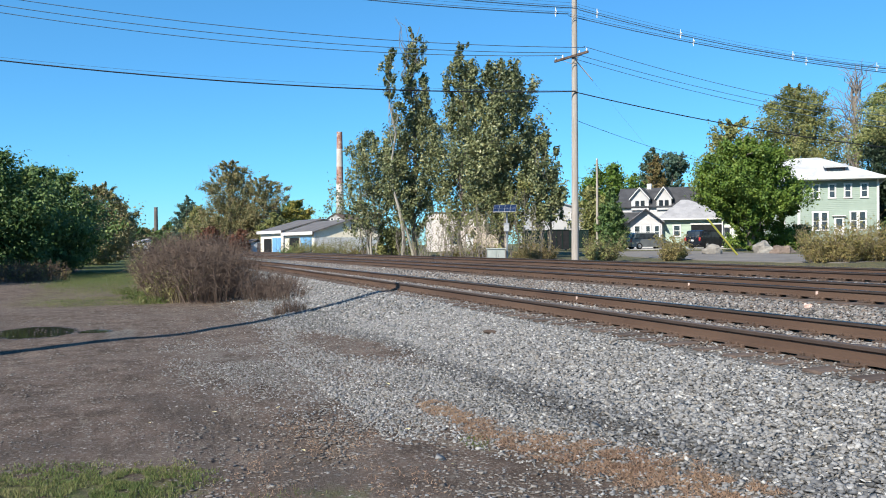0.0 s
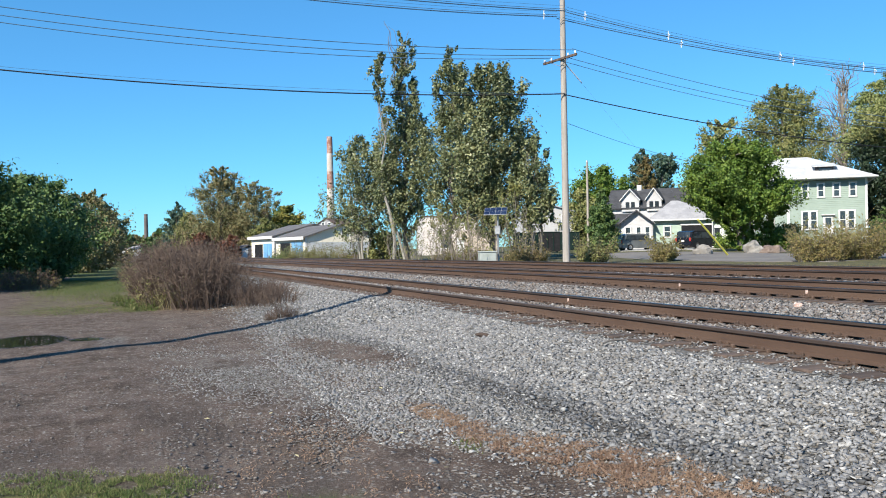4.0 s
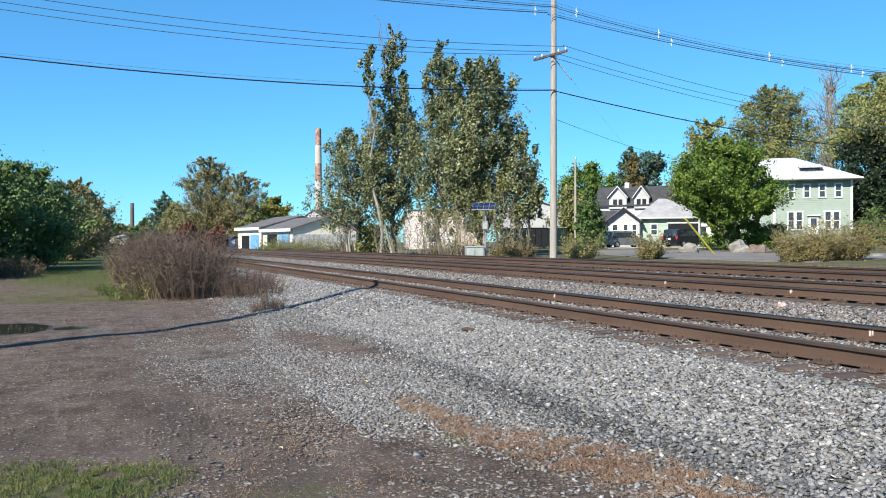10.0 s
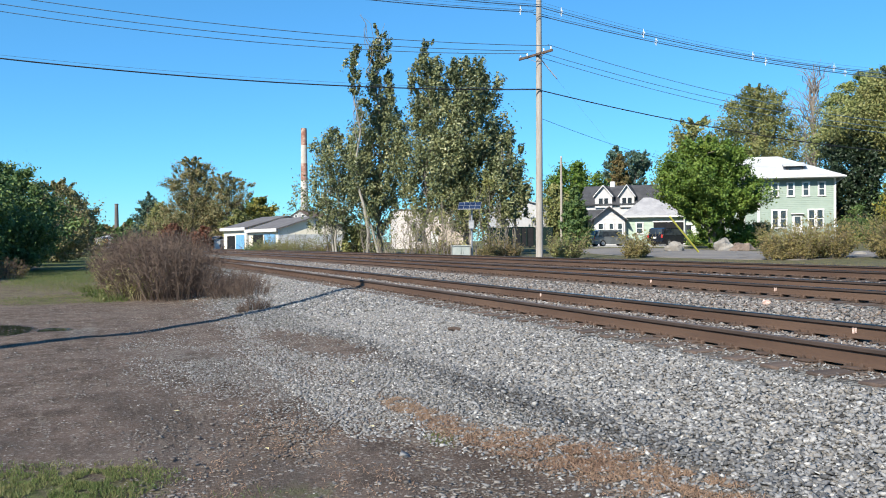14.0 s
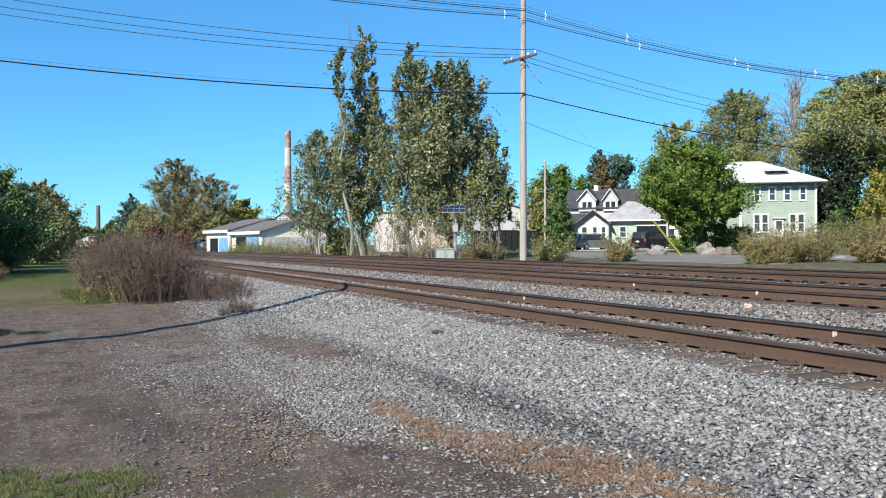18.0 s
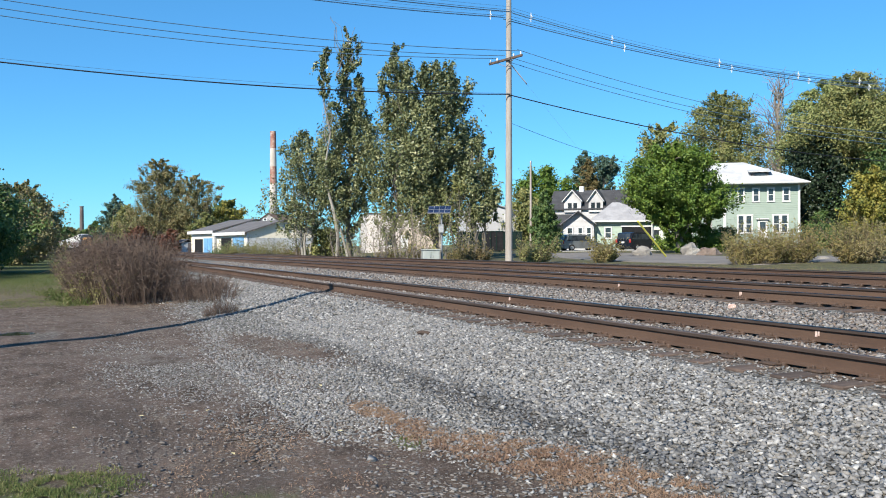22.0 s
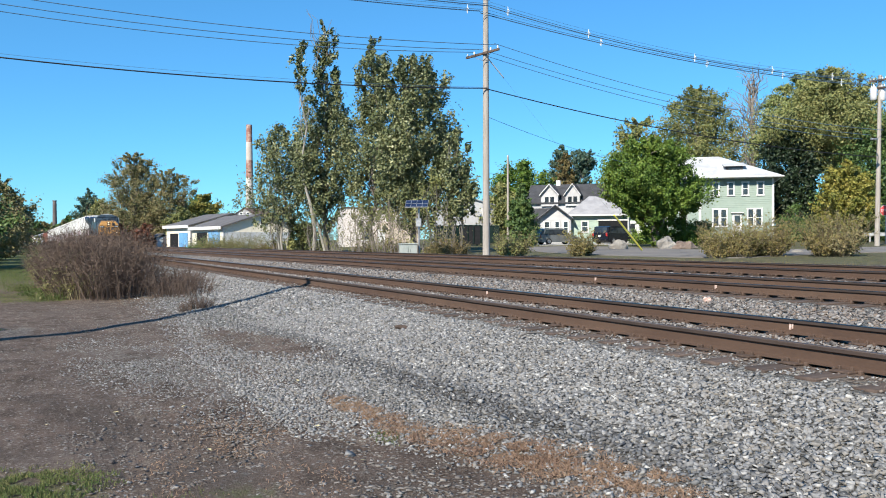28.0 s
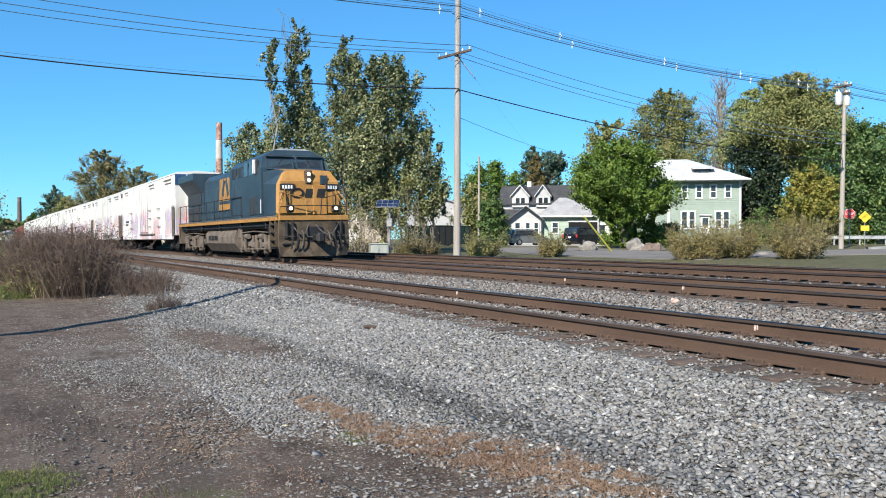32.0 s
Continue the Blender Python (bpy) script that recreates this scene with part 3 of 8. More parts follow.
def make_track(label, yc, tops, top_mats, x_from, x_to, seed):
    th = thing("railway_track", pose(0, 0, 0), label, "railway track", "parallel railway tracks", kind="structure")
    r = random.Random(seed)
    for side, top, tm in zip((-0.7525, 0.7525), tops, top_mats):
        part("rail", rail_mesh(yc + side, top - 0.157, tm), None, th)
    zt = (tops[0] + tops[1]) / 2 - 0.157 - 0.018
    roll = math.degrees(math.atan2(tops[1] - tops[0], 1.505))
    x, far = x_from, Geo()
    while x > -170:
        y = yc - float(swing(x))
        if x > x_to:
            part("tie", TIE_MESHES[r.randrange(6)], None, th, at=pose(x, y + r.uniform(-0.03, 0.03), zt + r.uniform(-0.004, 0.002), roll, 0, r.uniform(-0.7, 0.7)))
            if yc < 10 or x > -28:
                for side, top in zip((-0.7525, 0.7525), tops):
                    if yc < 10 or side < 0:
                        part("tie_plate", PLATE, None, th, at=pose(x, y + side, top - 0.157 - 0.018))
        else:
            far.box((x, y, zt - 0.09), (0.225, 2.6, 0.18))
        x -= 0.53 + r.uniform(-0.015, 0.015)
    ob = part("distant_ties", far, M_TIE, th)
    ob["kind"] = "stuff"
    return th


make_track("near railway track with brown rusty rails on weathered wooden ties", 6.7, (0.696, 0.716), (M_RAILTOP_DULL, M_RAILTOP), 2.0, -46, 1)
make_track("middle railway track with polished rail tops on grey ballast", 11.6, (0.835, 0.864), (M_RAILTOP, M_RAILTOP), 0.0, -42, 2)
make_track("far railway track with rusty brown rails beside the grass", 16.0, (0.928, 0.979), (M_RAILTOP, M_RAILTOP), -4.0, -40, 3)
def paint_mark(x, y0, z):
    g = Geo().box((0, -0.012, 0), (0.028, 0.006, 0.07)).box((0.035, -0.014, 0.006), (0.018, 0.006, 0.055))
    tagged(part("paint_mark", g, M_PAINTMARK, at=pose(x, y0 - float(swing(x)), z)), "faded pink paint mark sprayed on the rail web", "paint mark")


for x in (-13.99, -6.93):
    paint_mark(x, 7.4525, 0.635)
for x in (-11.77, -15.4):
    paint_mark(x, 10.8475, 0.75)


# ---- loose stones ----
def rock_shapes(n, seed):
    r = np.random.default_rng(seed)
    box = np.array([(x, y, z) for x in (-1, 1) for y in (-1, 1) for z in (-1, 1)], float) * 0.62
    hexa = np.array([(0, 1, 3), (0, 3, 2), (4, 6, 7), (4, 7, 5), (0, 4, 5), (0, 5, 1), (2, 3, 7), (2, 7, 6), (0, 2, 6), (0, 6, 4), (1, 5, 7), (1, 7, 3)])
    return [box * r.uniform(0.38, 1.5, (8, 3)) * np.array([1.35, 0.95, 0.62]) * r.uniform(0.8, 1.2, 3) for _ in range(n)], hexa


ROCKS, ROCK_TRI = rock_shapes(40, 5)


def turns(r, n, tilt=1.0):
    """Random turn matrices: any heading, leaning up to tilt."""
    a, b, c = r.uniform(0, 6.283, n), r.uniform(-tilt, tilt, n), r.uniform(-tilt, tilt, n)
    ca, sa, cb, sb, cc, sc = np.cos(a), np.sin(a), np.cos(b), np.sin(b), np.cos(c), np.sin(c)
    o, i = np.zeros(n), np.ones(n)
    rz = np.stack([ca, -sa, o, sa, ca, o, o, o, i], -1).reshape(n, 3, 3)
    rx = np.stack([i, o, o, o, cb, -sb, o, sb, cb], -1).reshape(n, 3, 3)
    ry = np.stack([cc, o, sc, o, i, o, -sc, o, cc], -1).reshape(n, 3, 3)
    return rz @ rx @ ry


def scatter(name, label, spans, mat_, seed, keep=None, tilt=0.9, sink=0.3, squash=0.8):
    """Stones strewn over stretches (x0, x1, yy0, yy1, per square metre, smallest, largest radius)."""
    r = np.random.default_rng(seed)
    V, F, k = [], [], 0
    shapes = np.array(ROCKS)
    for x0, x1, y0, y1, per, ra, rb in spans:
        n = int(abs((x1 - x0) * (y1 - y0)) * per)
        x, yy = r.uniform(x0, x1, n), r.uniform(y0, y1, n)
        if keep:
            ok = r.uniform(0, 1, n) < keep(x, yy)
            x, yy, n = x[ok], yy[ok], int(ok.sum())
        rad = ra + (rb - ra) * r.uniform(0, 1, n) ** 1.8
        y = yy - swing(x)
        z = ground_z(x, y) + rad * (0.72 - sink)
        pts = np.einsum("nij,nkj->nki", turns(r, n, tilt), shapes[r.integers(0, len(ROCKS), n)]) * rad[:, None, None] * np.array([1, 1, squash]) + np.stack([x, y, z], -1)[:, None, :]
        V.append(pts.reshape(-1, 3))
        F.append((ROCK_TRI[None] + (np.arange(n) * 8)[:, None, None]).reshape(-1, 3) + k)
        k += n * 8
    ob = new(name, raw_mesh(name, np.concatenate(V), np.concatenate(F), mat_))
    return tagged(ob, label, "gravel", kind="stuff")


def off_rail(x, yy):
    return np.where((np.abs(yy - 5.95) < 0.1) | (np.abs(yy - 7.45) < 0.1) | (np.abs(yy - 10.85) < 0.1), 0.0, 1.0)


def gravel_share(x, yy):
    lone = 0.8 * np.maximum(blot(x, yy, -11.3, 1.3, 3.6, 0.9, 9), blot(x, yy, -8.2, 2.1, 2.5, 0.95, 15))
    return np.clip(np.maximum(smooth(1.6, 3.1, yy), lone) - 1.3 * blot(x, yy, -12.3, 2.85, 2.3, 0.4, 6) - 0.5 * blot(x, yy, -4.9, 2.88, 1.3, 0.22, 13)
                   - 0.22 * blot(x, yy, -6.6, 3.44, 3.6, 0.24, 3) - 0.9 * blot(x, yy, -4.9, 2.05, 1.4, 0.6, 16), 0.03, 1) * (1 - 0.7 * smooth(-16, -24, x) * (1 - smooth(3.2, 4.2, yy)))


def stripe_share(x, yy):
    """The dark stripe that runs through the ballast along the foot of its slope."""
    return np.clip(np.maximum(1.1 * blot(x, yy, -6.6, 3.46, 4.2, 0.3, 2), 0.9 * blot(x, yy, -12.8, 3.3, 3.6, 0.17, 6)), 0, 1) ** 1.3


GRAVEL_SPANS = [(-15, -1.5, 3.5, 5.3, 1450, 0.013, 0.029), (-15, -2.0, 1.8, 3.7, 1350, 0.008, 0.023),
                (-36, -15, 3.6, 5.4, 330, 0.022, 0.042), (-20, -1, 5.3, 5.85, 150, 0.013, 0.023), (-18, -5, 0.2, 2.6, 820, 0.006, 0.016), (-27, -15, 1.9, 3.7, 330, 0.012, 0.028)]
scatter("ballast_gravel", "crushed grey limestone ballast sloping down from the track", GRAVEL_SPANS, M_STONE, 11,
        lambda x, yy: gravel_share(x, yy) * (1 - 0.85 * stripe_share(x, yy)))
scatter("sooty_gravel", "dark stripe of ballast along the foot of the slope", GRAVEL_SPANS[:2], M_STONE_DARK, 14,
        lambda x, yy: gravel_share(x, yy) * 0.8 * stripe_share(x, yy))
scatter("track_ballast", "grey and brown ballast stones between the tracks", [
    (-22, 2, 8.05, 10.25, 250, 0.024, 0.044), (-60, -22, 8.05, 10.2, 110, 0.034, 0.055), (-20, 2, 6.05, 7.35, 300, 0.018, 0.036), (-46, -20, 6.05, 7.35, 160, 0.03, 0.045), (-24, 2, 5.45, 5.85, 90, 0.014, 0.026), (-24, 0, 10.95, 12.25, 110, 0.03, 0.045), (-24, 2, 13.0, 14.7, 80, 0.03, 0.05)], M_STONE_RUSTY, 12, off_rail)
scatter("loose_pebbles", "loose pebbles strewn over the dirt lot", [
    (-9, -3.2, -2.5, 3.4, 1100, 0.006, 0.016), (-7.8, -3.8, 0.2, 2.8, 420, 0.011, 0.026), (-12, -7.8, 0.2, 2.4, 160, 0.012, 0.026), (-14, -9, -3.5, 3.6, 650, 0.007, 0.019), (-24, -14, -5, 3.6, 220, 0.009, 0.023)], M_PEBBLE, 13,
    lambda x, yy: np.clip(0.25 + 0.9 * smooth(-0.5, 3.0, yy), 0, 1) * np.array([0.26 + 1.5 * max(0.0, noise.noise((a * 0.8, b * 1.7, 2.0))) for a, b in zip(x, yy)]), 0.4, 0.5, 0.5)


def near_stones():
    """The stones closest to the camera, each a piece of the ground."""
    r = random.Random(21)
    meshes = [raw_mesh("stone", s * 0.026, ROCK_TRI, M_STONE) for s in ROCKS]
    for _ in range(280):
        x, yy = r.uniform(-7.5, -3.2), 3.3 + 1.6 * r.random()
        y = yy - float(swing(x))
        k = r.uniform(0.6, 1.25)
        ob = part("stone", r.choice(meshes), None, GROUND, at=Matrix.LocRotScale((x, y, float(ground_z(x, y)) + 0.012 * k), Euler((r.uniform(-0.6, 0.6), r.uniform(-0.6, 0.6), r.uniform(0, 6))), (k, k, k)))
    for x, y, k in ((-5.86, 3.26, 1.5), (-5.82, 1.98, 1.4), (-29.9, 1.78, 4.6)):
        part("stone", meshes[3], None, GROUND, "pale loose stone", at=Matrix.LocRotScale((x, y, float(ground_z(x, y)) + 0.012 * k), Euler((0.2, 0.1, 1.0)), (k, k, k)))


near_stones()


# ---- utility poles and their wires ----
M_TRANSF = mat("transformer_paint", (0.496, 0.504, 0.512), (0.560, 0.568, 0.576), (0.341, 0.341, 0.334), scale=3, rough=0.5, bump=0.05)
LINE_X = -38.7


def wire(name, label, a, b, sag, r, mat_, n=28):
    pts = []
    for i in range(n + 1):
        t = i / n
        p = Vector(a).lerp(Vector(b), t)
        pts.append(p - Vector((0, 0, 4 * sag * t * (1 - t))))
    return tagged(part(name, Geo().tube(pts, r, 5), mat_, smooth=True), label, "cable")


def make_pole(x, y, height, label, arms, lean=(0, 0), r0=0.19, r1=0.125, swing_arm=12.0):
    z = float(ground_z(x, y))
    th = thing("utility_pole", pose(x, y, z - 0.3), label, "utility pole", "street utility poles")
    g = Geo().tube([(lean[0] * i / 12, lean[1] * i / 12, (height + 0.3) * i / 12) for i in range(13)], [r0 + (r1 - r0) * i / 12 for i in range(13)], 12)
    part("shaft", g, M_POLE, th, smooth=True)
    for h, half, mat_ in arms:
        dx, dy = lean[0] * h / height, lean[1] * h / height
        sw = Vector((math.cos(radians(swing_arm)), math.sin(radians(swing_arm)), 0))
        ca = part("crossarm", Geo().box((dx, dy - 0.2, h + 0.3 - z), (half * 2, 0.09, 0.12), 0.01, rot=pose(0, 0, 0, 0, 0, swing_arm)), mat_, th)
        for s in (-1, 1):
            part("brace", Geo().tube([(dx, dy - 0.16, h - 0.35 - z + 0.3), Vector((dx, dy - 0.2, h + 0.28 - z)) + sw * s * half * 0.6], 0.016, 5), M_STEEL, th)
            for f in (0.92, 0.5):
                o = Vector((dx, dy - 0.2, 0)) + sw * s * half * f
                gi = Geo().tube([(o.x, o.y, h + 0.36 - z), (o.x, o.y, h + 0.44 - z), (o.x, o.y, h + 0.5 - z)], [0.03, 0.05, 0.025], 8)
                part("insulator", gi, M_CERAMIC, ca, "white ceramic insulator", smooth=True)
    return th


MAIN_Y = 20.45
make_pole(LINE_X, MAIN_Y, 15.2, "tall weathered grey wooden utility pole beside the tracks", [(11.05, 1.3, M_TIE)], lean=(0.0, 0.05))
P2 = make_pole(-38.4, 48.75, 11.0, "weathered wooden utility pole with white transformers", [(11.75, 0.55, M_TIE), (11.25, 0.45, M_TIE)], lean=(0.0, 0.3), r0=0.17, r1=0.11)
make_pole(LINE_X, -26, 13.0, "wooden utility pole at the edge of the lot", [(11.2, 1.05, M_TIE)])
for dx, dy in ((0.05, -0.62), (0.1, 0.12)):
    g = Geo().tube([(dx, dy + 0.25, 9.65), (dx, dy + 0.25, 9.72), (dx, dy + 0.25, 10.4), (dx, dy + 0.25, 10.5)], [0.16, 0.21, 0.21, 0.15], 12)
    g.tube([(dx, dy + 0.25, 10.5), (dx, dy + 0.25, 10.7)], [0.04, 0.03], 6)
    part("transformer", g, M_TRANSF, P2, "pale grey transformer can", smooth=True)
part("lamp_arm", Geo().tube([(0.05, -0.1, 6.4), (0.8, -1.0, 7.0), (1.1, -1.5, 7.0)], 0.03, 6).box((1.15, -1.7, 6.97), (0.2, 0.5, 0.12), 0.03), M_STEEL, P2)

def hang(name, label, x, pts, y0, y1, r, mat_, n=30):
    """A wire in the plane x through three known (y, z) points, from y0 to y1."""
    (a, p), (b, q), (c, t) = pts
    def z(y):
        return p * (y - b) * (y - c) / ((a - b) * (a - c)) + q * (y - a) * (y - c) / ((b - a) * (b - c)) + t * (y - a) * (y - b) / ((c - a) * (c - b))
    run = [(x, y0 + (y1 - y0) * i / n, z(y0 + (y1 - y0) * i / n)) for i in range(n + 1)]
    tagged(part(name, Geo().tube(run, r, 5), mat_, smooth=True), label, "cable")
    return z


CROSS, ALONG = "thin overhead power wire crossing the tracks", "thin overhead power wire beside the street"
hang("wire", CROSS, -38.0, ((-2.08, 11.37), (8.65, 11.03), (20.02, 11.35)), -26, 20.7, 0.019, M_WIRE_BLUE)
hang("wire", CROSS, -39.0, ((-4.12, 11.41), (8.88, 10.93), (20.22, 11.31)), -26, 20.4, 0.019, M_WIRE_BLUE)
hang("wire", CROSS, -39.6, ((-4.19, 11.26), (9.01, 10.80), (20.37, 11.31)), -26, 20.3, 0.019, M_WIRE_BLUE)
hang("communication_cable", "thick black communication cable crossing the tracks", -38.5, ((-4.09, 9.10), (8.75, 8.825), (20.11, 9.257)), -26, MAIN_Y, 0.03, M_WIRE)
hang("wire", CROSS, -38.5, ((-4.09, 9.24), (8.75, 8.98), (20.11, 9.31)), -26, MAIN_Y, 0.007, M_WIRE_BLUE)
hang("communication_cable", "thick black communication cable beside the street", -38.5, ((20.53, 9.225), (29.54, 8.0), (40.37, 7.1)), MAIN_Y, 48.9, 0.028, M_WIRE)
for x, pts in ((-38.0, ((21.0, 11.37), (31.39, 9.64), (48.9, 8.5))), (-39.0, ((21.1, 11.2), (31.83, 9.49), (48.9, 8.3))), (-39.6, ((21.1, 11.15), (32.2, 9.32), (48.9, 8.1)))):
    hang("wire", ALONG, x, pts, 20.6, 48.9, 0.016, M_WIRE_BLUE)
wire("wire", "thin overhead service wire to the houses", (LINE_X, MAIN_Y, 7.9), (-66, 58, 8.4), 0.8, 0.012, M_WIRE_BLUE)

# two bundles of spaced cables on top, with pale spacers
for x, left, right, spacers in ((-38.2, ((-12, 14.9), (13.9, 13.3), (20.45, 13.42)), ((20.45, 13.36), (33.6, 11.87), (43.04, 11.60)), (21.5, 26.4, 33.6, 39.5, 44.5)),
                                (-39.2, ((-12, 14.8), (13.9, 13.2), (20.45, 13.40)), ((20.45, 13.3), (33.4, 12.0), (41.4, 11.64)), (19.7, 27.9, 35.4, 41.4, 46.5))):
    for off, drop, r in ((0.0, 0.20, 0.007), (0.06, 0.02, 0.014), (-0.06, -0.025, 0.014), (0.0, -0.07, 0.014)):
        hang("power_cable", "blue-grey spaced overhead power cable", x + off, [(y, z + drop) for y, z in left], -26, 20.45, r, M_WIRE_BLUE)
        zr = hang("power_cable", "blue-grey spaced overhead power cable", x + off, [(y, z + drop) for y, z in right], 20.45, 48.9, r, M_WIRE_BLUE)
        wire("power_cable", "blue-grey spaced overhead power cable", (x + off, 48.9, zr(48.9)), (x + off + 0.5, 86, 12.2 + drop), 0.8, r, M_WIRE_BLUE)
    for y in spacers:
        (a_, p), (b_, q), (c_, t) = right if y > 20.4 else left
        z = p * (y - b_) * (y - c_) / ((a_ - b_) * (a_ - c_)) + q * (y - a_) * (y - c_) / ((b_ - a_) * (b_ - c_)) + t * (y - a_) * (y - b_) / ((c_ - a_) * (c_ - b_))
        p = Vector((x, y, z))
        g = Geo().tube([p + Vector((0, 0, 0.12)), p + Vector((0.13, 0, 0)), p + Vector((0, 0, -0.16)), p + Vector((-0.13, 0, -0.03)), p + Vector((0, 0, 0.12))], 0.017, 6)
        g.tube([p + Vector((0, 0, 0.24)), p + Vector((0, 0, -0.22))], [0.018, 0.022], 6)
        tagged(part("cable_spacer", g, M_CERAMIC), "pale plastic spacer clipped to the overhead cables", "cable spacer", "cable spacers")

# the guy wire with its yellow guard
GUY = Vector((-42.5, 33.31, 0))
GUY.z = float(ground_z(GUY.x, GUY.y))
th = thing("guy_wire", pose(GUY.x, GUY.y, GUY.z), "steel guy wire with a yellow plastic guard near the ground", "guy wire")
top = Vector((LINE_X, MAIN_Y, 11.0)) - GUY
part("cable", Geo().tube([(0, 0, -0.1), top], 0.003, 5), M_STEEL, th)
part("strain_rod", Geo().tube([top * 0.9, top * 0.985], 0.03, 6), M_CERAMIC, th, "pale fibreglass strain rod")
lo, hi = top.normalized() * 0.15, top.normalized() * 3.6
part("guard", Geo().tube([lo, hi], 0.055, 8), M_YELLOW, th, "yellow plastic guard", smooth=True)

# the pole beside the lot, whose shadow crosses the dirt up to the rails
sp = thing("lot_pole", pose(-13.75, -3.52, -0.3), "slim wooden pole standing beside the dirt lot", "pole")
part("shaft", Geo().tube([(0, 0, 0), (0, 0, 4), (0, 0, 9.9)], [0.19, 0.18, 0.15], 12), M_POLE, sp, smooth=True)
part("pole_cap", Geo().tube([(0, 0, 9.85), (0, 0, 10.0)], [0.16, 0.13], 12), M_STEEL, sp)


# ---- trees, shrubs and grass ----
L_POPLAR = leaf_mat("poplar_leaf", [(0.035, 0.048, 0.024), (0.072, 0.091, 0.042), (0.135, 0.156, 0.070), (0.243, 0.253, 0.123), (0.352, 0.332, 0.176)], 0.1, 0.42)
L_MAPLE = leaf_mat("maple_leaf", [(0.032, 0.067, 0.011), (0.068, 0.127, 0.019), (0.123, 0.188, 0.028), (0.187, 0.236, 0.042)])
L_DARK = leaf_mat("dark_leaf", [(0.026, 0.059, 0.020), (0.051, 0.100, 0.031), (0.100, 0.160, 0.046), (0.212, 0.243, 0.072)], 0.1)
L_AUTUMN = leaf_mat("autumn_leaf", [(0.045, 0.065, 0.031), (0.108, 0.116, 0.048), (0.193, 0.174, 0.074), (0.258, 0.211, 0.107), (0.164, 0.105, 0.072)], 0.1)
L_OLIVE = leaf_mat("olive_leaf", [(0.053, 0.072, 0.027), (0.121, 0.141, 0.046), (0.219, 0.221, 0.076), (0.261, 0.232, 0.096)], 0.1)
L_WILLOW = leaf_mat("willow_leaf", [(0.068, 0.100, 0.036), (0.150, 0.188, 0.061), (0.266, 0.289, 0.104), (0.295, 0.278, 0.123)], 0.12)
L_YELLOW = leaf_mat("yellow_leaf", [(0.065, 0.088, 0.023), (0.146, 0.156, 0.033), (0.258, 0.229, 0.045), (0.243, 0.185, 0.049)], 0.12)
# near-black green: the shade inside the tree mass put into the leaf colour
L_SHADE = leaf_mat("shaded_leaf", [(0.011, 0.023, 0.011), (0.019, 0.035, 0.016), (0.037, 0.058, 0.025)], 0.05)
L_FIR = leaf_mat("fir_needle", [(0.031, 0.068, 0.051), (0.058, 0.109, 0.079), (0.099, 0.153, 0.105), (0.102, 0.079, 0.041)], 0.15)
L_RED = leaf_mat("sumac_leaf", [(0.076, 0.026, 0.016), (0.127, 0.038, 0.022), (0.102, 0.050, 0.022), (0.057, 0.044, 0.019)])
L_DRY = leaf_mat("dry_leaf", [(0.153, 0.108, 0.051), (0.215, 0.158, 0.072), (0.123, 0.118, 0.041), (0.102, 0.076, 0.041)], 0.25, 0.8)
L_WEED = leaf_mat("weed_leaf", [(0.109, 0.129, 0.041), (0.184, 0.177, 0.061), (0.259, 0.212, 0.081), (0.286, 0.218, 0.102)], 0.3, 0.7)
L_STALK = leaf_mat("dry_stalk", [(0.058, 0.040, 0.033), (0.089, 0.061, 0.049), (0.123, 0.092, 0.072), (0.081, 0.048, 0.040)], 0.1, 0.9)
L_STALK_TAN = leaf_mat("tan_stalk", [(0.119, 0.089, 0.055), (0.188, 0.145, 0.085), (0.238, 0.191, 0.119), (0.128, 0.123, 0.051)], 0.15, 0.9)
L_GRASS = leaf_mat("grass_blade", [(0.030, 0.060, 0.014), (0.066, 0.105, 0.025), (0.150, 0.150, 0.058), (0.190, 0.146, 0.080)], 0.2, 0.7)
L_PATH = leaf_mat("lush_grass", [(0.040, 0.072, 0.016), (0.078, 0.115, 0.028), (0.135, 0.142, 0.050), (0.181, 0.142, 0.075)], 0.25, 0.6)
L_STRAW = leaf_mat("straw_blade", [(0.116, 0.073, 0.054), (0.204, 0.131, 0.093), (0.261, 0.182, 0.125), (0.159, 0.102, 0.072)], 0.2, 0.8)
M_DEAD = mat("bare_twig", (0.164, 0.143, 0.123), (0.232, 0.204, 0.177), rough=0.9, bump=0.1)


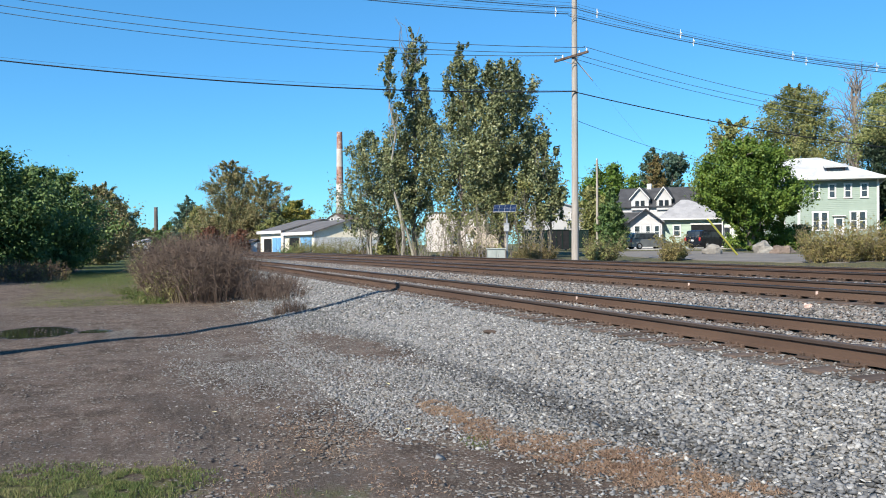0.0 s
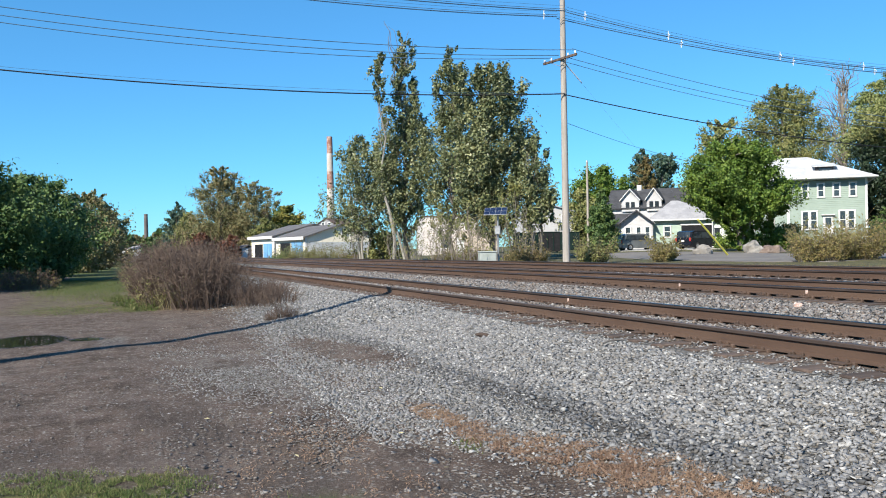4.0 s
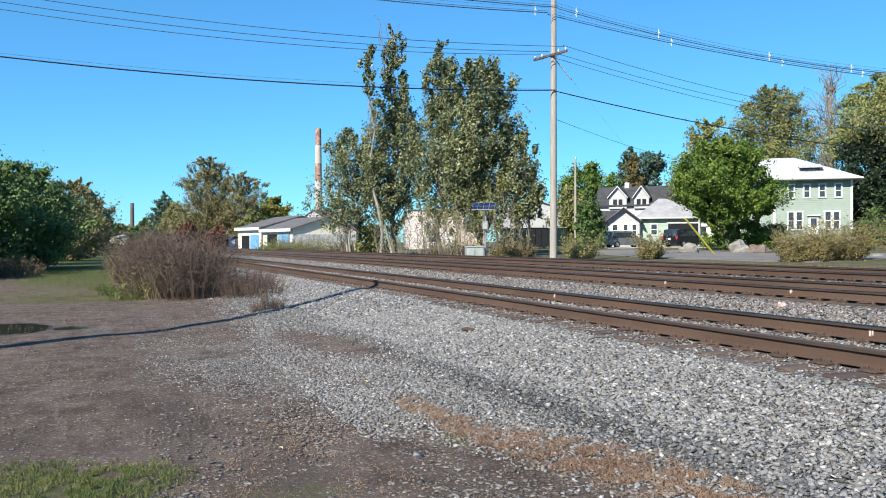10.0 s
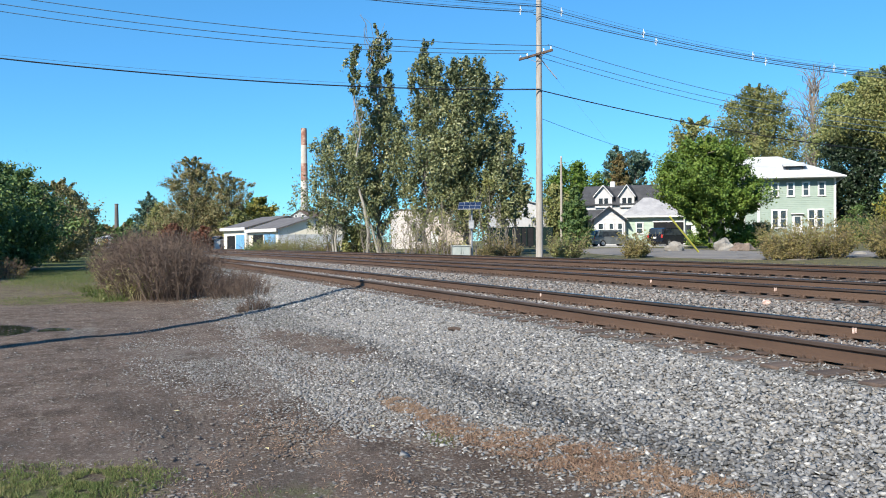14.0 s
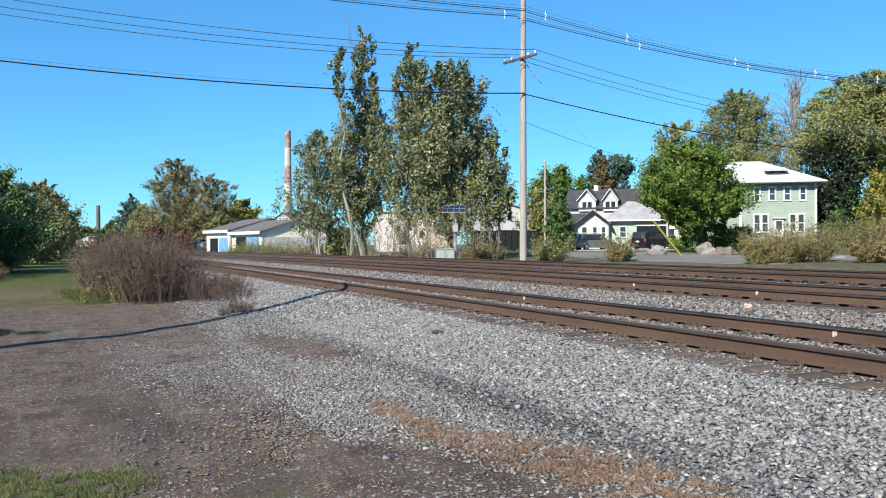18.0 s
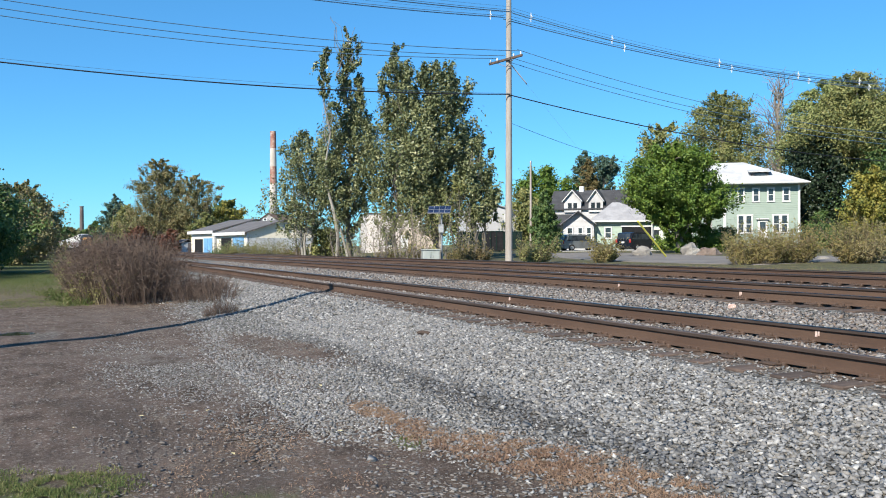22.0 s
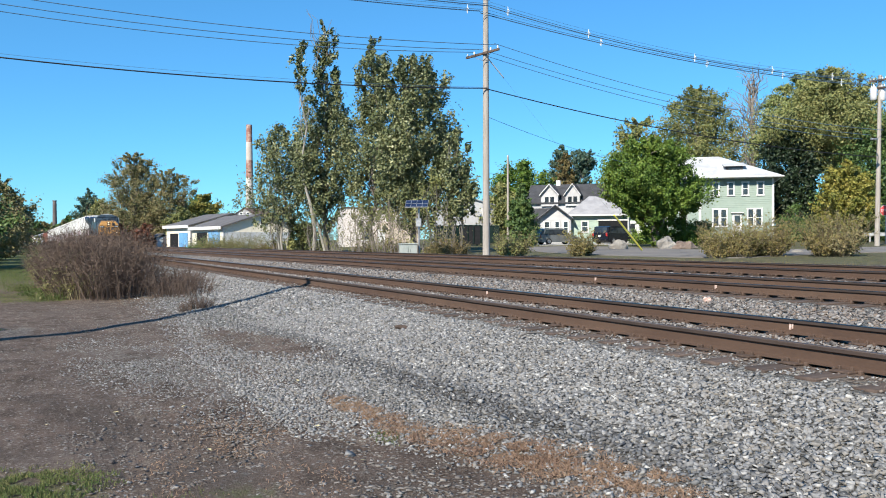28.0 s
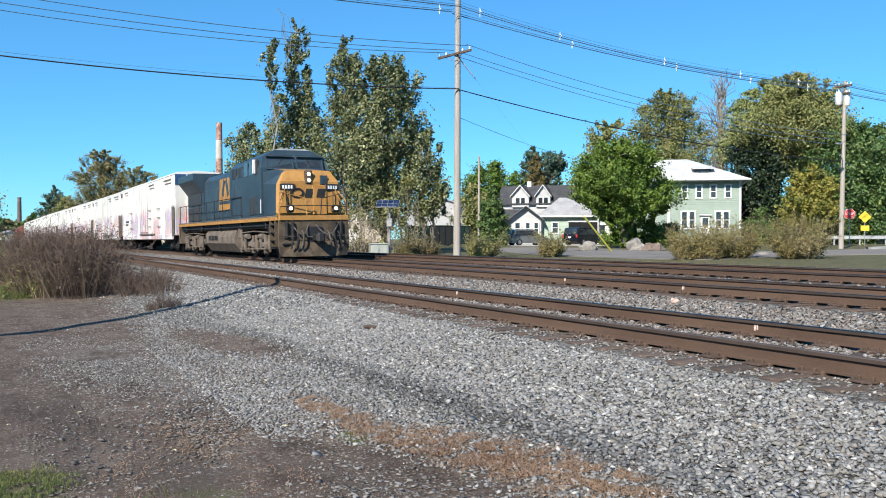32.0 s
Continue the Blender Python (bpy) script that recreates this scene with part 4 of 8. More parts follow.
def leaf_cloud(r, centres, spread, count, size, flat=0.8, droop=0.0, ways=None):
    """Small bent leaves round the clump centres, drawn out along ways where given: arrays of vertices and triangles."""
    c = np.repeat(centres, count, 0)
    sp = np.repeat(spread, count)[:, None]
    n = len(c)
    d = r.normal(0, 1, (n, 3))
    pos = d * np.array([1, 1, flat])
    if ways is not None:
        wy = np.repeat(ways, count, 0)
        along = (d * wy).sum(1)[:, None]
        pos = (d - wy * along) * 0.72 + wy * (along * 1.75)
    pos = c + pos * sp * 0.62
    # leaves face outwards from their clump and a little upwards
    nrm = d / (np.linalg.norm(d, axis=1)[:, None] + 1e-9) + r.normal(0, 0.7, (n, 3)) + np.array([0, 0, 0.3])
    nrm /= np.linalg.norm(nrm, axis=1)[:, None] + 1e-9
    a = r.normal(0, 1, (n, 3))
    a[:, 2] -= droop
    a -= nrm * (a * nrm).sum(1)[:, None]
    a /= np.linalg.norm(a, axis=1)[:, None] + 1e-9
    b = np.cross(nrm, a)
    s = (size * r.uniform(0.6, 1.35, n))[:, None]
    up = np.cross(a, b) * s * 0.18
    v = np.stack([pos - a * s, pos + b * s * 0.62 + up, pos + a * s, pos - b * s * 0.62 + up], 1).reshape(-1, 3)
    k = (np.arange(n) * 4)[:, None]
    return v, np.concatenate([k + np.array([0, 1, 2]), k + np.array([0, 2, 3])], 1).reshape(-1, 3)


def limb(g, r, a, b, r0, r1, wob=0.06, n=5):
    a, b = Vector(a), Vector(b)
    d = (b - a).length
    pts = [a.lerp(b, i / n) + (Vector((r.normal(0, 1), r.normal(0, 1), r.normal(0, 0.5))) * wob * d * (0 if i in (0, n) else 1) + Vector((0, 0, 0.09 * d * math.sin(math.pi * i / n)))) for i in range(n + 1)]
    g.tube(pts, [r0 + (r1 - r0) * i / n for i in range(n + 1)], 6, cap=False)
    return pts


def make_tree(name, label, x, y, height, crown, leaf, clumps=90, count=70, size=0.16, clump=0.13, trunk=0.22, bark=None, seed=1, lean=(0, 0), stems=1,
              lump=0.3, droop=0.0, dead=0, turn=0.0, wide=1.0, limbs=26, group="", flat=0.8, rise=0.45):
    """crown: (share of the height, radius) pairs from its foot up. stems: trunks from one foot. rise: how steeply the sprays of leaves climb."""
    r = np.random.default_rng(seed)
    hs, rs = np.array([c[0] for c in crown]), np.array([c[1] for c in crown])
    th = thing(name, on_ground(x, y, turn, 0.1), label, "tree" if "shrub" not in name and "bush" not in name else "shrub", group)
    hh = np.linspace(hs[0], hs[-1], 60)
    w = (np.interp(hh, hs, rs) + 0.12 * rs.max()) ** 1.4
    h = r.choice(hh, clumps, p=w / w.sum()) + r.uniform(-0.01, 0.01, clumps)
    h[:7] = np.linspace(hs[-1] - 0.13, hs[-1] - 0.015, 7)
    ang = r.uniform(0, 6.283, clumps)
    lob = np.array([1 + lump * 1.8 * noise.noise((math.cos(a) * 1.3 + seed, math.sin(a) * 1.3, q * 5)) for a, q in zip(ang, h)])
    rad = np.interp(h, hs, rs) * lob * r.uniform(0.05, 1.0, clumps) ** 0.55
    rad[:7] *= 0.35
    ctr = np.stack([rad * np.cos(ang) * wide + lean[0] * h, rad * np.sin(ang) + lean[1] * h, h * height], -1)
    sp = np.maximum(np.interp(h, hs, rs), 0.22 * rs.max()) * clump * 2.1 * r.uniform(0.55, 1.35, clumps)
    g = Geo()
    tops = []
    for s in range(stems):
        a = 6.283 * s / max(1, stems) + seed
        foot = Vector((0.25 * math.cos(a), 0.25 * math.sin(a), 0)) * (stems > 1)
        d = rs.max() * 0.45 * (s > 0)
        top = Vector((lean[0] + d * math.cos(a) * wide, lean[1] + d * math.sin(a), height * (0.98 - 0.12 * s)))
        pts = [foot.lerp(top, i / 8) + Vector((r.normal(0, 0.012 * height), r.normal(0, 0.012 * height), 0)) * (0 < i) for i in range(9)]
        g.tube([p - Vector((0, 0, 0.1 * (i == 0))) for i, p in enumerate(pts)], [trunk * (1.25 if i == 0 else 1) * (1 - 0.9 * i / 8) / (1 + 0.35 * (stems > 1)) for i in range(9)], 9, cap=False)
        tops.append(pts)
    order = r.permutation(clumps)[:limbs]
    for i in order:
        pts = tops[r.integers(len(tops))]
        q = np.clip(h[i] - 0.18 * r.uniform(0.5, 1.4), 0.08, 0.85) * 8
        k = int(q)
        limb(g, r, pts[k].lerp(pts[k + 1], q - k), ctr[i], trunk * 0.3 * (1 - h[i] * 0.5), trunk * 0.05)
    for i in range(dead):
        pts = tops[r.integers(len(tops))]
        a = r.uniform(0, 6.283)
        q = pts[6]
        limb(g, r, q, q + Vector((math.cos(a) * rs.max() * 0.5, math.sin(a) * rs.max() * 0.5, height * r.uniform(0.18, 0.3))), 0.035, 0.012)
    tr = part("trunk" if stems < 4 else "twig_mass", g, bark or M_BARK, th, smooth=True)
    if stems > 3:
        tr["kind"] = "stuff"
    if count:
        ways = np.stack([np.cos(ang) * (1 - rise), np.sin(ang) * (1 - rise), np.full(clumps, rise - 0.7 * droop)], -1) + r.normal(0, 0.28, (clumps, 3))
        ways /= np.linalg.norm(ways, axis=1)[:, None]
        v, f = leaf_cloud(r, ctr, sp * 0.88, int(count * 1.9), size * 0.70, flat, droop, ways)
        v[:, 2] = np.maximum(v[:, 2], 0.05)
        part("crown", raw_mesh("crown", v, f, leaf), None, th)
    return th


def make_brush(name, label, spots, leaf, stalks, height, size=0.01, twigs=6, seed=1, leafy=0, leafmat=None, lsize=0.05, spread=0.4, category="shrub", rough=False):
    """Upright dry stalks with side twigs, each a thin blade; spots: (x, y, radius, height factor) patches, in the plan."""
    r = np.random.default_rng(seed)
    x0, y0 = spots[0][0], spots[0][1]
    z0 = float(ground_z(x0, y0))
    th = thing(name, pose(x0, y0, z0), label, category)
    area = np.array([s[2] ** 2 for s in spots])
    pick = r.choice(len(spots), stalks, p=area / area.sum())
    sp = np.array([(s[0], s[1], s[2], s[3]) for s in spots])[pick]
    a, q = r.uniform(0, 6.283, stalks), np.sqrt(r.uniform(0, 1, stalks))
    bx, by = sp[:, 0] + np.cos(a) * q * sp[:, 2], sp[:, 1] + np.sin(a) * q * sp[:, 2]
    bz = ground_z(bx, by)
    hh = height * sp[:, 3] * r.uniform(0.3 if rough else 0.55, 1.05, stalks) * (1 - 0.35 * q ** 3)
    foot = np.stack([bx - x0, by - y0, bz - z0 - 0.05], -1)
    out = np.stack([np.cos(a) * q, np.sin(a) * q, np.zeros(stalks)], -1) * spread + r.normal(0, 0.2, (stalks, 3))
    out[:, 2] = 1
    tip = foot + out * hh[:, None]
    A, B, T = [foot], [tip], [np.full(stalks, size)]
    for _ in range(twigs):
        t = r.uniform(0.25, 0.95, stalks)[:, None]
        p = foot + (tip - foot) * t
        d = r.normal(0, 1, (stalks, 3))
        d[:, 2] = d[:, 2] * 0.7 + 0.45
        d /= np.linalg.norm(d, axis=1)[:, None]
        A.append(p)
        B.append(p + d * (hh * r.uniform(0.08, 0.36, stalks))[:, None])
        T.append(np.full(stalks, size * 0.6))
    A, B, T = np.concatenate(A), np.concatenate(B), np.concatenate(T)
    n = len(A)
    s = r.normal(0, 1, (n, 3))
    s -= (B - A) * ((s * (B - A)).sum(1) / ((B - A) ** 2).sum(1))[:, None]
    s = s / (np.linalg.norm(s, axis=1)[:, None] + 1e-9) * T[:, None]
    v = np.stack([A - s, A + s, B + s * 0.45, B - s * 0.45], 1).reshape(-1, 3)
    f = np.arange(n * 4).reshape(n, 4)
    part("thicket", raw_mesh("thicket", v, f, leaf), None, th)
    if leafy:
        k = r.integers(0, n, leafy)
        t = r.uniform(0.3, 1.0, (leafy, 1))
        v, f = leaf_cloud(r, A[k] + (B[k] - A[k]) * t, np.full(leafy, 0.06), 3, lsize)
        part("foliage", raw_mesh("foliage", v, f, leafmat), None, th)
    return th


# the poplars behind the tracks
make_tree("poplar_tree", "tall narrow poplar with sparse grey-green leaves and dead tips", -65.91, 20.43, 19.2 - 0.4, [(0.12, 1.0), (0.28, 2.3), (0.5, 2.4), (0.66, 1.7), (0.76, 1.2), (0.88, 1.05), (0.97, 0.45)], L_POPLAR, 290, 46, 0.15, 0.10, 0.22, M_BARK, 3, stems=1, dead=10, lump=0.4, limbs=46, group="poplars behind the tracks", rise=0.85)
make_tree("poplar_tree", "slim tall poplar with grey-green leaves", -61.84, 23.05, 17.33 - 0.4, [(0.12, 1.2), (0.33, 2.3), (0.6, 2.1), (0.85, 1.15), (0.97, 0.4)], L_POPLAR, 260, 46, 0.15, 0.11, 0.2, M_BARK, 4, lump=0.35, limbs=40, group="poplars behind the tracks", rise=0.85)
make_tree("poplar_tree", "broad dense poplar with grey-green leaves", -57.07, 24.23, 14.76 - 0.4, [(0.15, 1.4), (0.32, 2.8), (0.55, 3.0), (0.8, 2.5), (0.93, 1.8), (0.98, 0.9)], L_POPLAR, 430, 52, 0.15, 0.085, 0.24, M_BARK, 5, lump=0.3, limbs=46, group="poplars behind the tracks", rise=0.85)
make_tree("poplar_tree", "low spreading poplar with thin leaves and a pale leaning trunk", -68.77, 17.65, 11.05 - 0.3, [(0.2, 1.6), (0.45, 3.2), (0.7, 2.8), (0.9, 1.6), (0.98, 0.6)], L_POPLAR, 210, 34, 0.14, 0.09, 0.13, M_BARK_PALE, 6, stems=3, lump=0.45, limbs=50, group="poplars behind the tracks", rise=0.85)
make_tree("poplar_tree", "lower poplar with yellowing leaves beside the pole", -52.16, 25.37, 8.82 - 0.3, [(0.25, 0.8), (0.5, 1.5), (0.75, 1.3), (0.9, 0.8), (1.0, 0.3)], L_POPLAR, 110, 40, 0.15, 0.12, 0.15, M_BARK, 8, stems=2, lump=0.5, limbs=34, group="poplars behind the tracks", rise=0.85)
make_tree("poplar_tree", "low bushy poplar sapling at the foot of the taller trees", -51.86, 23.65, 5.52 - 0.3, [(0.05, 1.6), (0.5, 2.0), (1.0, 0.6)], L_OLIVE, 40, 22, 0.11, 0.12, 0.1, M_BARK, 9, stems=3, lump=0.5, limbs=30, rise=0.85)
make_tree("poplar_tree", "pale leaning poplar trunk with few leaves", -63.04, 19.54, 8.48, [(0.3, 0.8), (0.7, 1.4), (0.97, 0.6)], L_POPLAR, 80, 30, 0.14, 0.14, 0.12, M_BARK_PALE, 10, lean=(-1.6, -1.8), stems=1, limbs=20, rise=0.85)
make_tree("bushy_tree", "low yellow-green bushy tree under the poplars", -69.3, 19.52, 2.6, [(0.05, 1.6), (0.5, 1.7), (1.0, 0.6)], L_OLIVE, 70, 60, 0.13, 0.15, 0.08, M_BARK, 12, stems=3, limbs=16)
make_tree("bare_sapling", "thin bare grey saplings with few pale leaves", -71.82, 17.85, 4.6, [(0.15, 1.0), (0.6, 1.5), (1.0, 0.7)], L_OLIVE, 60, 14, 0.10, 0.16, 0.07, M_DEAD, 13, stems=4, limbs=46)
make_tree("bare_sapling", "thin bare grey saplings beside the beige building", -55.9, 21.81, 4.4, [(0.1, 1.6), (0.6, 2.0), (1.0, 0.8)], L_OLIVE, 70, 4, 0.09, 0.14, 0.06, M_DEAD, 14, stems=5, limbs=60)
make_tree("bare_sapling", "thin bare grey saplings behind the solar panel", -57.46, 20.48, 4.2, [(0.1, 1.4), (0.6, 1.8), (1.0, 0.8)], L_OLIVE, 60, 5, 0.09, 0.14, 0.06, M_DEAD, 15, stems=5, limbs=50)

make_tree("poplar_tree", "thin crooked poplar with a lone leafy tip", -63.32, 18.63, 16.63 - 0.4, [(0.72, 0.3), (0.93, 0.6), (1.0, 0.4)], L_POPLAR, 26, 40, 0.14, 0.18, 0.14, M_BARK_PALE, 16, lean=(-0.5, -0.9), limbs=14, rise=0.85)
for k, (a, far, hgt) in enumerate(((17.93, 60, 3.2), (19.24, 58, 3.6), (20.56, 57, 3.0), (22.06, 57, 3.4), (23.38, 56, 3.6), (25.27, 55, 3.0), (16.44, 62, 3.2))):
    x, y = spot(a, far)
    make_tree("bare_sapling", "thin leafless undergrowth saplings with a few dry leaves", x, y, hgt, [(0.08, 1.0), (0.6, 1.4), (1.0, 0.7)], L_AUTUMN if k % 2 else L_OLIVE, 60, 4, 0.08, 0.16, 0.045, M_DEAD, 170 + k, stems=5, limbs=56)

# round the houses
make_tree("maple_tree", "dense round green maple before the houses", -54.51, 43.91, 9.78 - 0.9, [(0.03, 0.9), (0.2, 1.3), (0.3, 2.3), (0.4, 3.5), (0.6, 3.6), (0.8, 2.8), (0.93, 1.7), (0.98, 0.8)], L_MAPLE, 520, 90, 0.14, 0.06, 0.3, M_BARK, 20, lean=(-0.4, -0.45), lump=0.33, limbs=60)
make_tree("fir_tree", "tall blue-green fir with a second broken top", -138.61, 89.51, 20.05 - 1.5, [(0.1, 2.8), (0.5, 2.9), (0.75, 2.4), (0.92, 1.6), (0.98, 0.7)], L_FIR, 380, 40, 0.26, 0.09, 0.4, M_BARK, 21, lump=0.5, limbs=30)
make_tree("fir_tree", "dark green spruce behind the dark-roofed house", -132.39, 89.85, 18.38 - 1.5, [(0.3, 1.6), (0.6, 1.5), (0.78, 1.8), (0.88, 2.3), (0.95, 1.6), (0.98, 0.8)], L_FIR, 170, 40, 0.26, 0.11, 0.35, M_BARK, 22, lump=0.6, limbs=24)
# added in front to give the fir its browned lower centre
make_tree("fir_tree", "brown stand-in for the blue-green fir's own dying needles", *spot(33.08, 158), 16.4, [(0.4, 1.9), (0.7, 1.6), (0.9, 1.1), (0.98, 0.5)], L_DRY, 170, 40, 0.24, 0.10, 0.3, M_BARK, 19, lump=0.4, limbs=16)
make_tree("cedar_tree", "dense dark green conical cedar beside the houses", -74.33, 43.26, 7.24 - 0.9, [(0.02, 1.35), (0.3, 1.35), (0.7, 0.85), (0.98, 0.2)], L_DARK, 240, 85, 0.15, 0.12, 0.15, M_BARK, 23, lump=0.25, limbs=10)
make_tree("garden_tree", "broad green garden tree behind the houses", -107.91, 63.09, 12.82 - 1, [(0.15, 3.0), (0.5, 4.3), (0.8, 3.2), (1.0, 1.2)], L_MAPLE, 150, 70, 0.26, 0.12, 0.3, M_BARK, 24, limbs=20)
make_tree("garden_tree", "olive green garden tree behind the white building", -105.13, 57.86, 9.42 - 1, [(0.1, 2.6), (0.5, 3.4), (1.0, 1.0)], L_OLIVE, 100, 60, 0.24, 0.13, 0.25, M_BARK, 25, limbs=16)
make_tree("oak_tree", "tall olive brown oak behind the green house", -83.84, 74.26, 20.41 - 1, [(0.15, 4.5), (0.45, 6.2), (0.75, 5.2), (0.92, 3.0), (0.98, 1.2)], L_OLIVE, 480, 72, 0.17, 0.075, 0.5, M_BARK, 26, lump=0.4, limbs=46)
make_tree("oak_tree", "grey-green thinning tree beyond the maple", -93.32, 72.22, 17.32 - 1, [(0.2, 3.5), (0.6, 4.4), (0.9, 2.6), (1.0, 1.0)], L_OLIVE, 130, 55, 0.25, 0.12, 0.35, M_BARK, 27, lump=0.45, limbs=36)
make_tree("willow_tree", "large pale green willow behind the green house", -69.45, 77.4, 19.9 - 1, [(0.5, 3.8), (0.6, 5.4), (0.7, 5.2), (0.9, 3.2), (0.98, 1.4)], L_WILLOW, 400, 84, 0.165, 0.085, 0.5, M_BARK, 28, droop=0.8, limbs=40, lump=0.6)
make_tree("willow_tree", "large olive green tree with a dark interior", -62.51, 72.86, 18.69 - 1, [(0.45, 4.0), (0.55, 6.2), (0.65, 5.8), (0.9, 3.4), (0.98, 1.4)], L_OLIVE, 420, 78, 0.17, 0.08, 0.5, M_BARK, 29, limbs=40, lump=0.6)
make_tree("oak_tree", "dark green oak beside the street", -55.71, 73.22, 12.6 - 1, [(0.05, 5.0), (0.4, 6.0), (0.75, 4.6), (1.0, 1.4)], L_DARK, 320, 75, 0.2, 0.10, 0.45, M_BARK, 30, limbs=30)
make_tree("oak_tree", "olive green street tree past the pole", -54.4, 79.1, 12.47 - 1, [(0.05, 5.0), (0.4, 6.0), (0.75, 4.6), (1.0, 1.4)], L_OLIVE, 280, 75, 0.2, 0.10, 0.4, M_BARK, 31, limbs=24)
# added tree: its dark leaves stand for the shade under the willow crowns
make_tree("spruce_tree", "near-black tree added as the shaded interior beside the green house", -65.6, 70.4, 13.6, [(0.02, 3.4), (0.5, 3.9), (0.85, 2.4), (0.98, 1.2)], L_SHADE, 300, 64, 0.2, 0.10, 0.3, M_BARK, 32, limbs=10)
make_tree("young_maple", "young yellow-green maple turning autumn colour", -51.23, 61.45, 8.08 - 1, [(0.1, 1.5), (0.45, 2.2), (0.8, 1.6), (0.98, 0.5)], L_YELLOW, 240, 70, 0.15, 0.09, 0.15, M_BARK, 33, limbs=16)
make_tree("bare_tree", "bare grey tree with no leaves", -76.58, 76.16, 21.0, [(0.45, 2.2), (0.75, 3.6), (1.0, 2.6)], L_OLIVE, 120, 0, 0.1, 0.1, 0.34, M_DEAD, 34, limbs=120)
for k, (px, r_, hgt, lf) in enumerate(((47.23, 86, 3.4, L_DARK), (48.92, 84, 3.0, L_OLIVE), (51.01, 82, 2.6, L_DARK), (40.51, 72, 2.2, L_MAPLE), (41.53, 74, 1.9, L_DARK), (38.4, 84, 1.6, L_MAPLE))):
    x, y = spot(px, r_)
    make_tree("garden_shrub", "leafy green garden shrub beside the houses", x, y, hgt, [(0.02, 1.2), (0.5, 1.5), (1.0, 0.5)], lf, 60, 60, 0.12, 0.16, 0.05, M_BARK, 40 + k, stems=3, limbs=8, group="garden shrubs")

# the left side of the lot
make_tree("hedge_tree", "dense dark green tree at the edge of the lot", -62.0, -6.8, 6.9, [(0.02, 3.2), (0.4, 3.9), (0.75, 2.9), (1.0, 1.0)], L_DARK, 300, 80, 0.14, 0.10, 0.14, M_BARK, 50, stems=3, limbs=24, lump=0.5, group="trees at the lot's edge")
make_tree("hedge_tree", "dark green tree at the edge of the lot", -55.5, -8.6, 7.3, [(0.02, 3.2), (0.4, 3.9), (0.75, 2.9), (1.0, 1.0)], L_DARK, 290, 80, 0.14, 0.10, 0.14, M_BARK, 51, stems=3, limbs=24, group="trees at the lot's edge")
make_tree("hedge_tree", "mixed green and brown tree turning autumn colour", -103.9, -4.9, 8.93 - 0.2, [(0.04, 2.8), (0.4, 3.8), (0.75, 3.0), (1.0, 1.0)], L_AUTUMN, 240, 44, 0.2, 0.08, 0.16, M_BARK, 52, stems=3, limbs=60, lump=0.5, group="trees at the lot's edge")
make_tree("hedge_tree", "dark green tree behind the lot's edge", -74.0, -6.6, 7.4, [(0.02, 3.0), (0.4, 3.6), (0.75, 2.8), (1.0, 1.0)], L_DARK, 180, 70, 0.13, 0.10, 0.14, M_BARK, 53, stems=3, limbs=24, group="trees at the lot's edge")
make_tree("hedge_tree", "brown-green thinning tree beside the grass path", -127.94, -3.79, 8.47 - 0.2, [(0.02, 3.0), (0.5, 3.6), (1.0, 1.2)], L_AUTUMN, 150, 40, 0.22, 0.09, 0.14, M_BARK, 54, stems=3, limbs=40, lump=0.5, group="trees at the lot's edge")
make_tree("hedge_tree", "olive green tree behind the lot's edge", -87.8, -5.99, 7.63 - 0.2, [(0.04, 3.0), (0.4, 3.9), (0.75, 3.0), (1.0, 1.0)], L_AUTUMN, 190, 50, 0.18, 0.09, 0.14, M_BARK, 55, stems=3, limbs=34, lump=0.45, group="trees at the lot's edge")

# out of view: added for the shade they cast across the path
for k, (x, y, hgt) in enumerate(((-46, -11.5, 8.2), (-52, -12.5, 8.4), (-40.5, -12.5, 7.6))):
    make_tree("hedge_tree", "unseen hedge tree that throws shade over the grass path", x, y, hgt, [(0.02, 2.2), (0.4, 2.8), (0.75, 2.2), (1.0, 0.8)], L_DARK, 150, 60, 0.14, 0.12, 0.14, M_BARK, 56 + 40 * k, stems=3, limbs=16, group="trees at the lot's edge")

# far trees beyond the brush and along the tracks
make_tree("maple_tree", "tall maple turning gold in autumn", -204.13, 18.9, 22.11 - 1, [(0.05, 6.0), (0.35, 8.2), (0.6, 6.6), (0.85, 4.6), (0.98, 2.0)], L_AUTUMN, 480, 60, 0.23, 0.06, 0.6, M_BARK, 60, lump=0.55, limbs=70, group="autumn trees along the tracks")
make_tree("maple_tree", "rusty autumn maple along the tracks", -198.33, 25.77, 18.03 - 1, [(0.05, 4.4), (0.5, 5.6), (0.85, 4.2), (0.98, 1.8)], L_AUTUMN, 300, 46, 0.23, 0.065, 0.4, M_BARK, 61, lump=0.5, limbs=40, group="autumn trees along the tracks")
make_tree("fir_tree", "dark green conifer among the autumn trees", -399.6, 17.83, 26.2 - 2, [(0.05, 6.0), (0.5, 5.5), (0.85, 3.0), (1.0, 0.8)], L_FIR, 160, 44, 0.6, 0.10, 0.3, M_BARK, 62, limbs=10)
make_tree("maple_tree", "yellow autumn tree beside the low building", -212.06, 35.45, 12.97 - 1, [(0.1, 5.0), (0.5, 6.0), (1.0, 1.5)], L_YELLOW, 170, 44, 0.36, 0.09, 0.4, M_BARK, 63, limbs=16, group="autumn trees along the tracks")
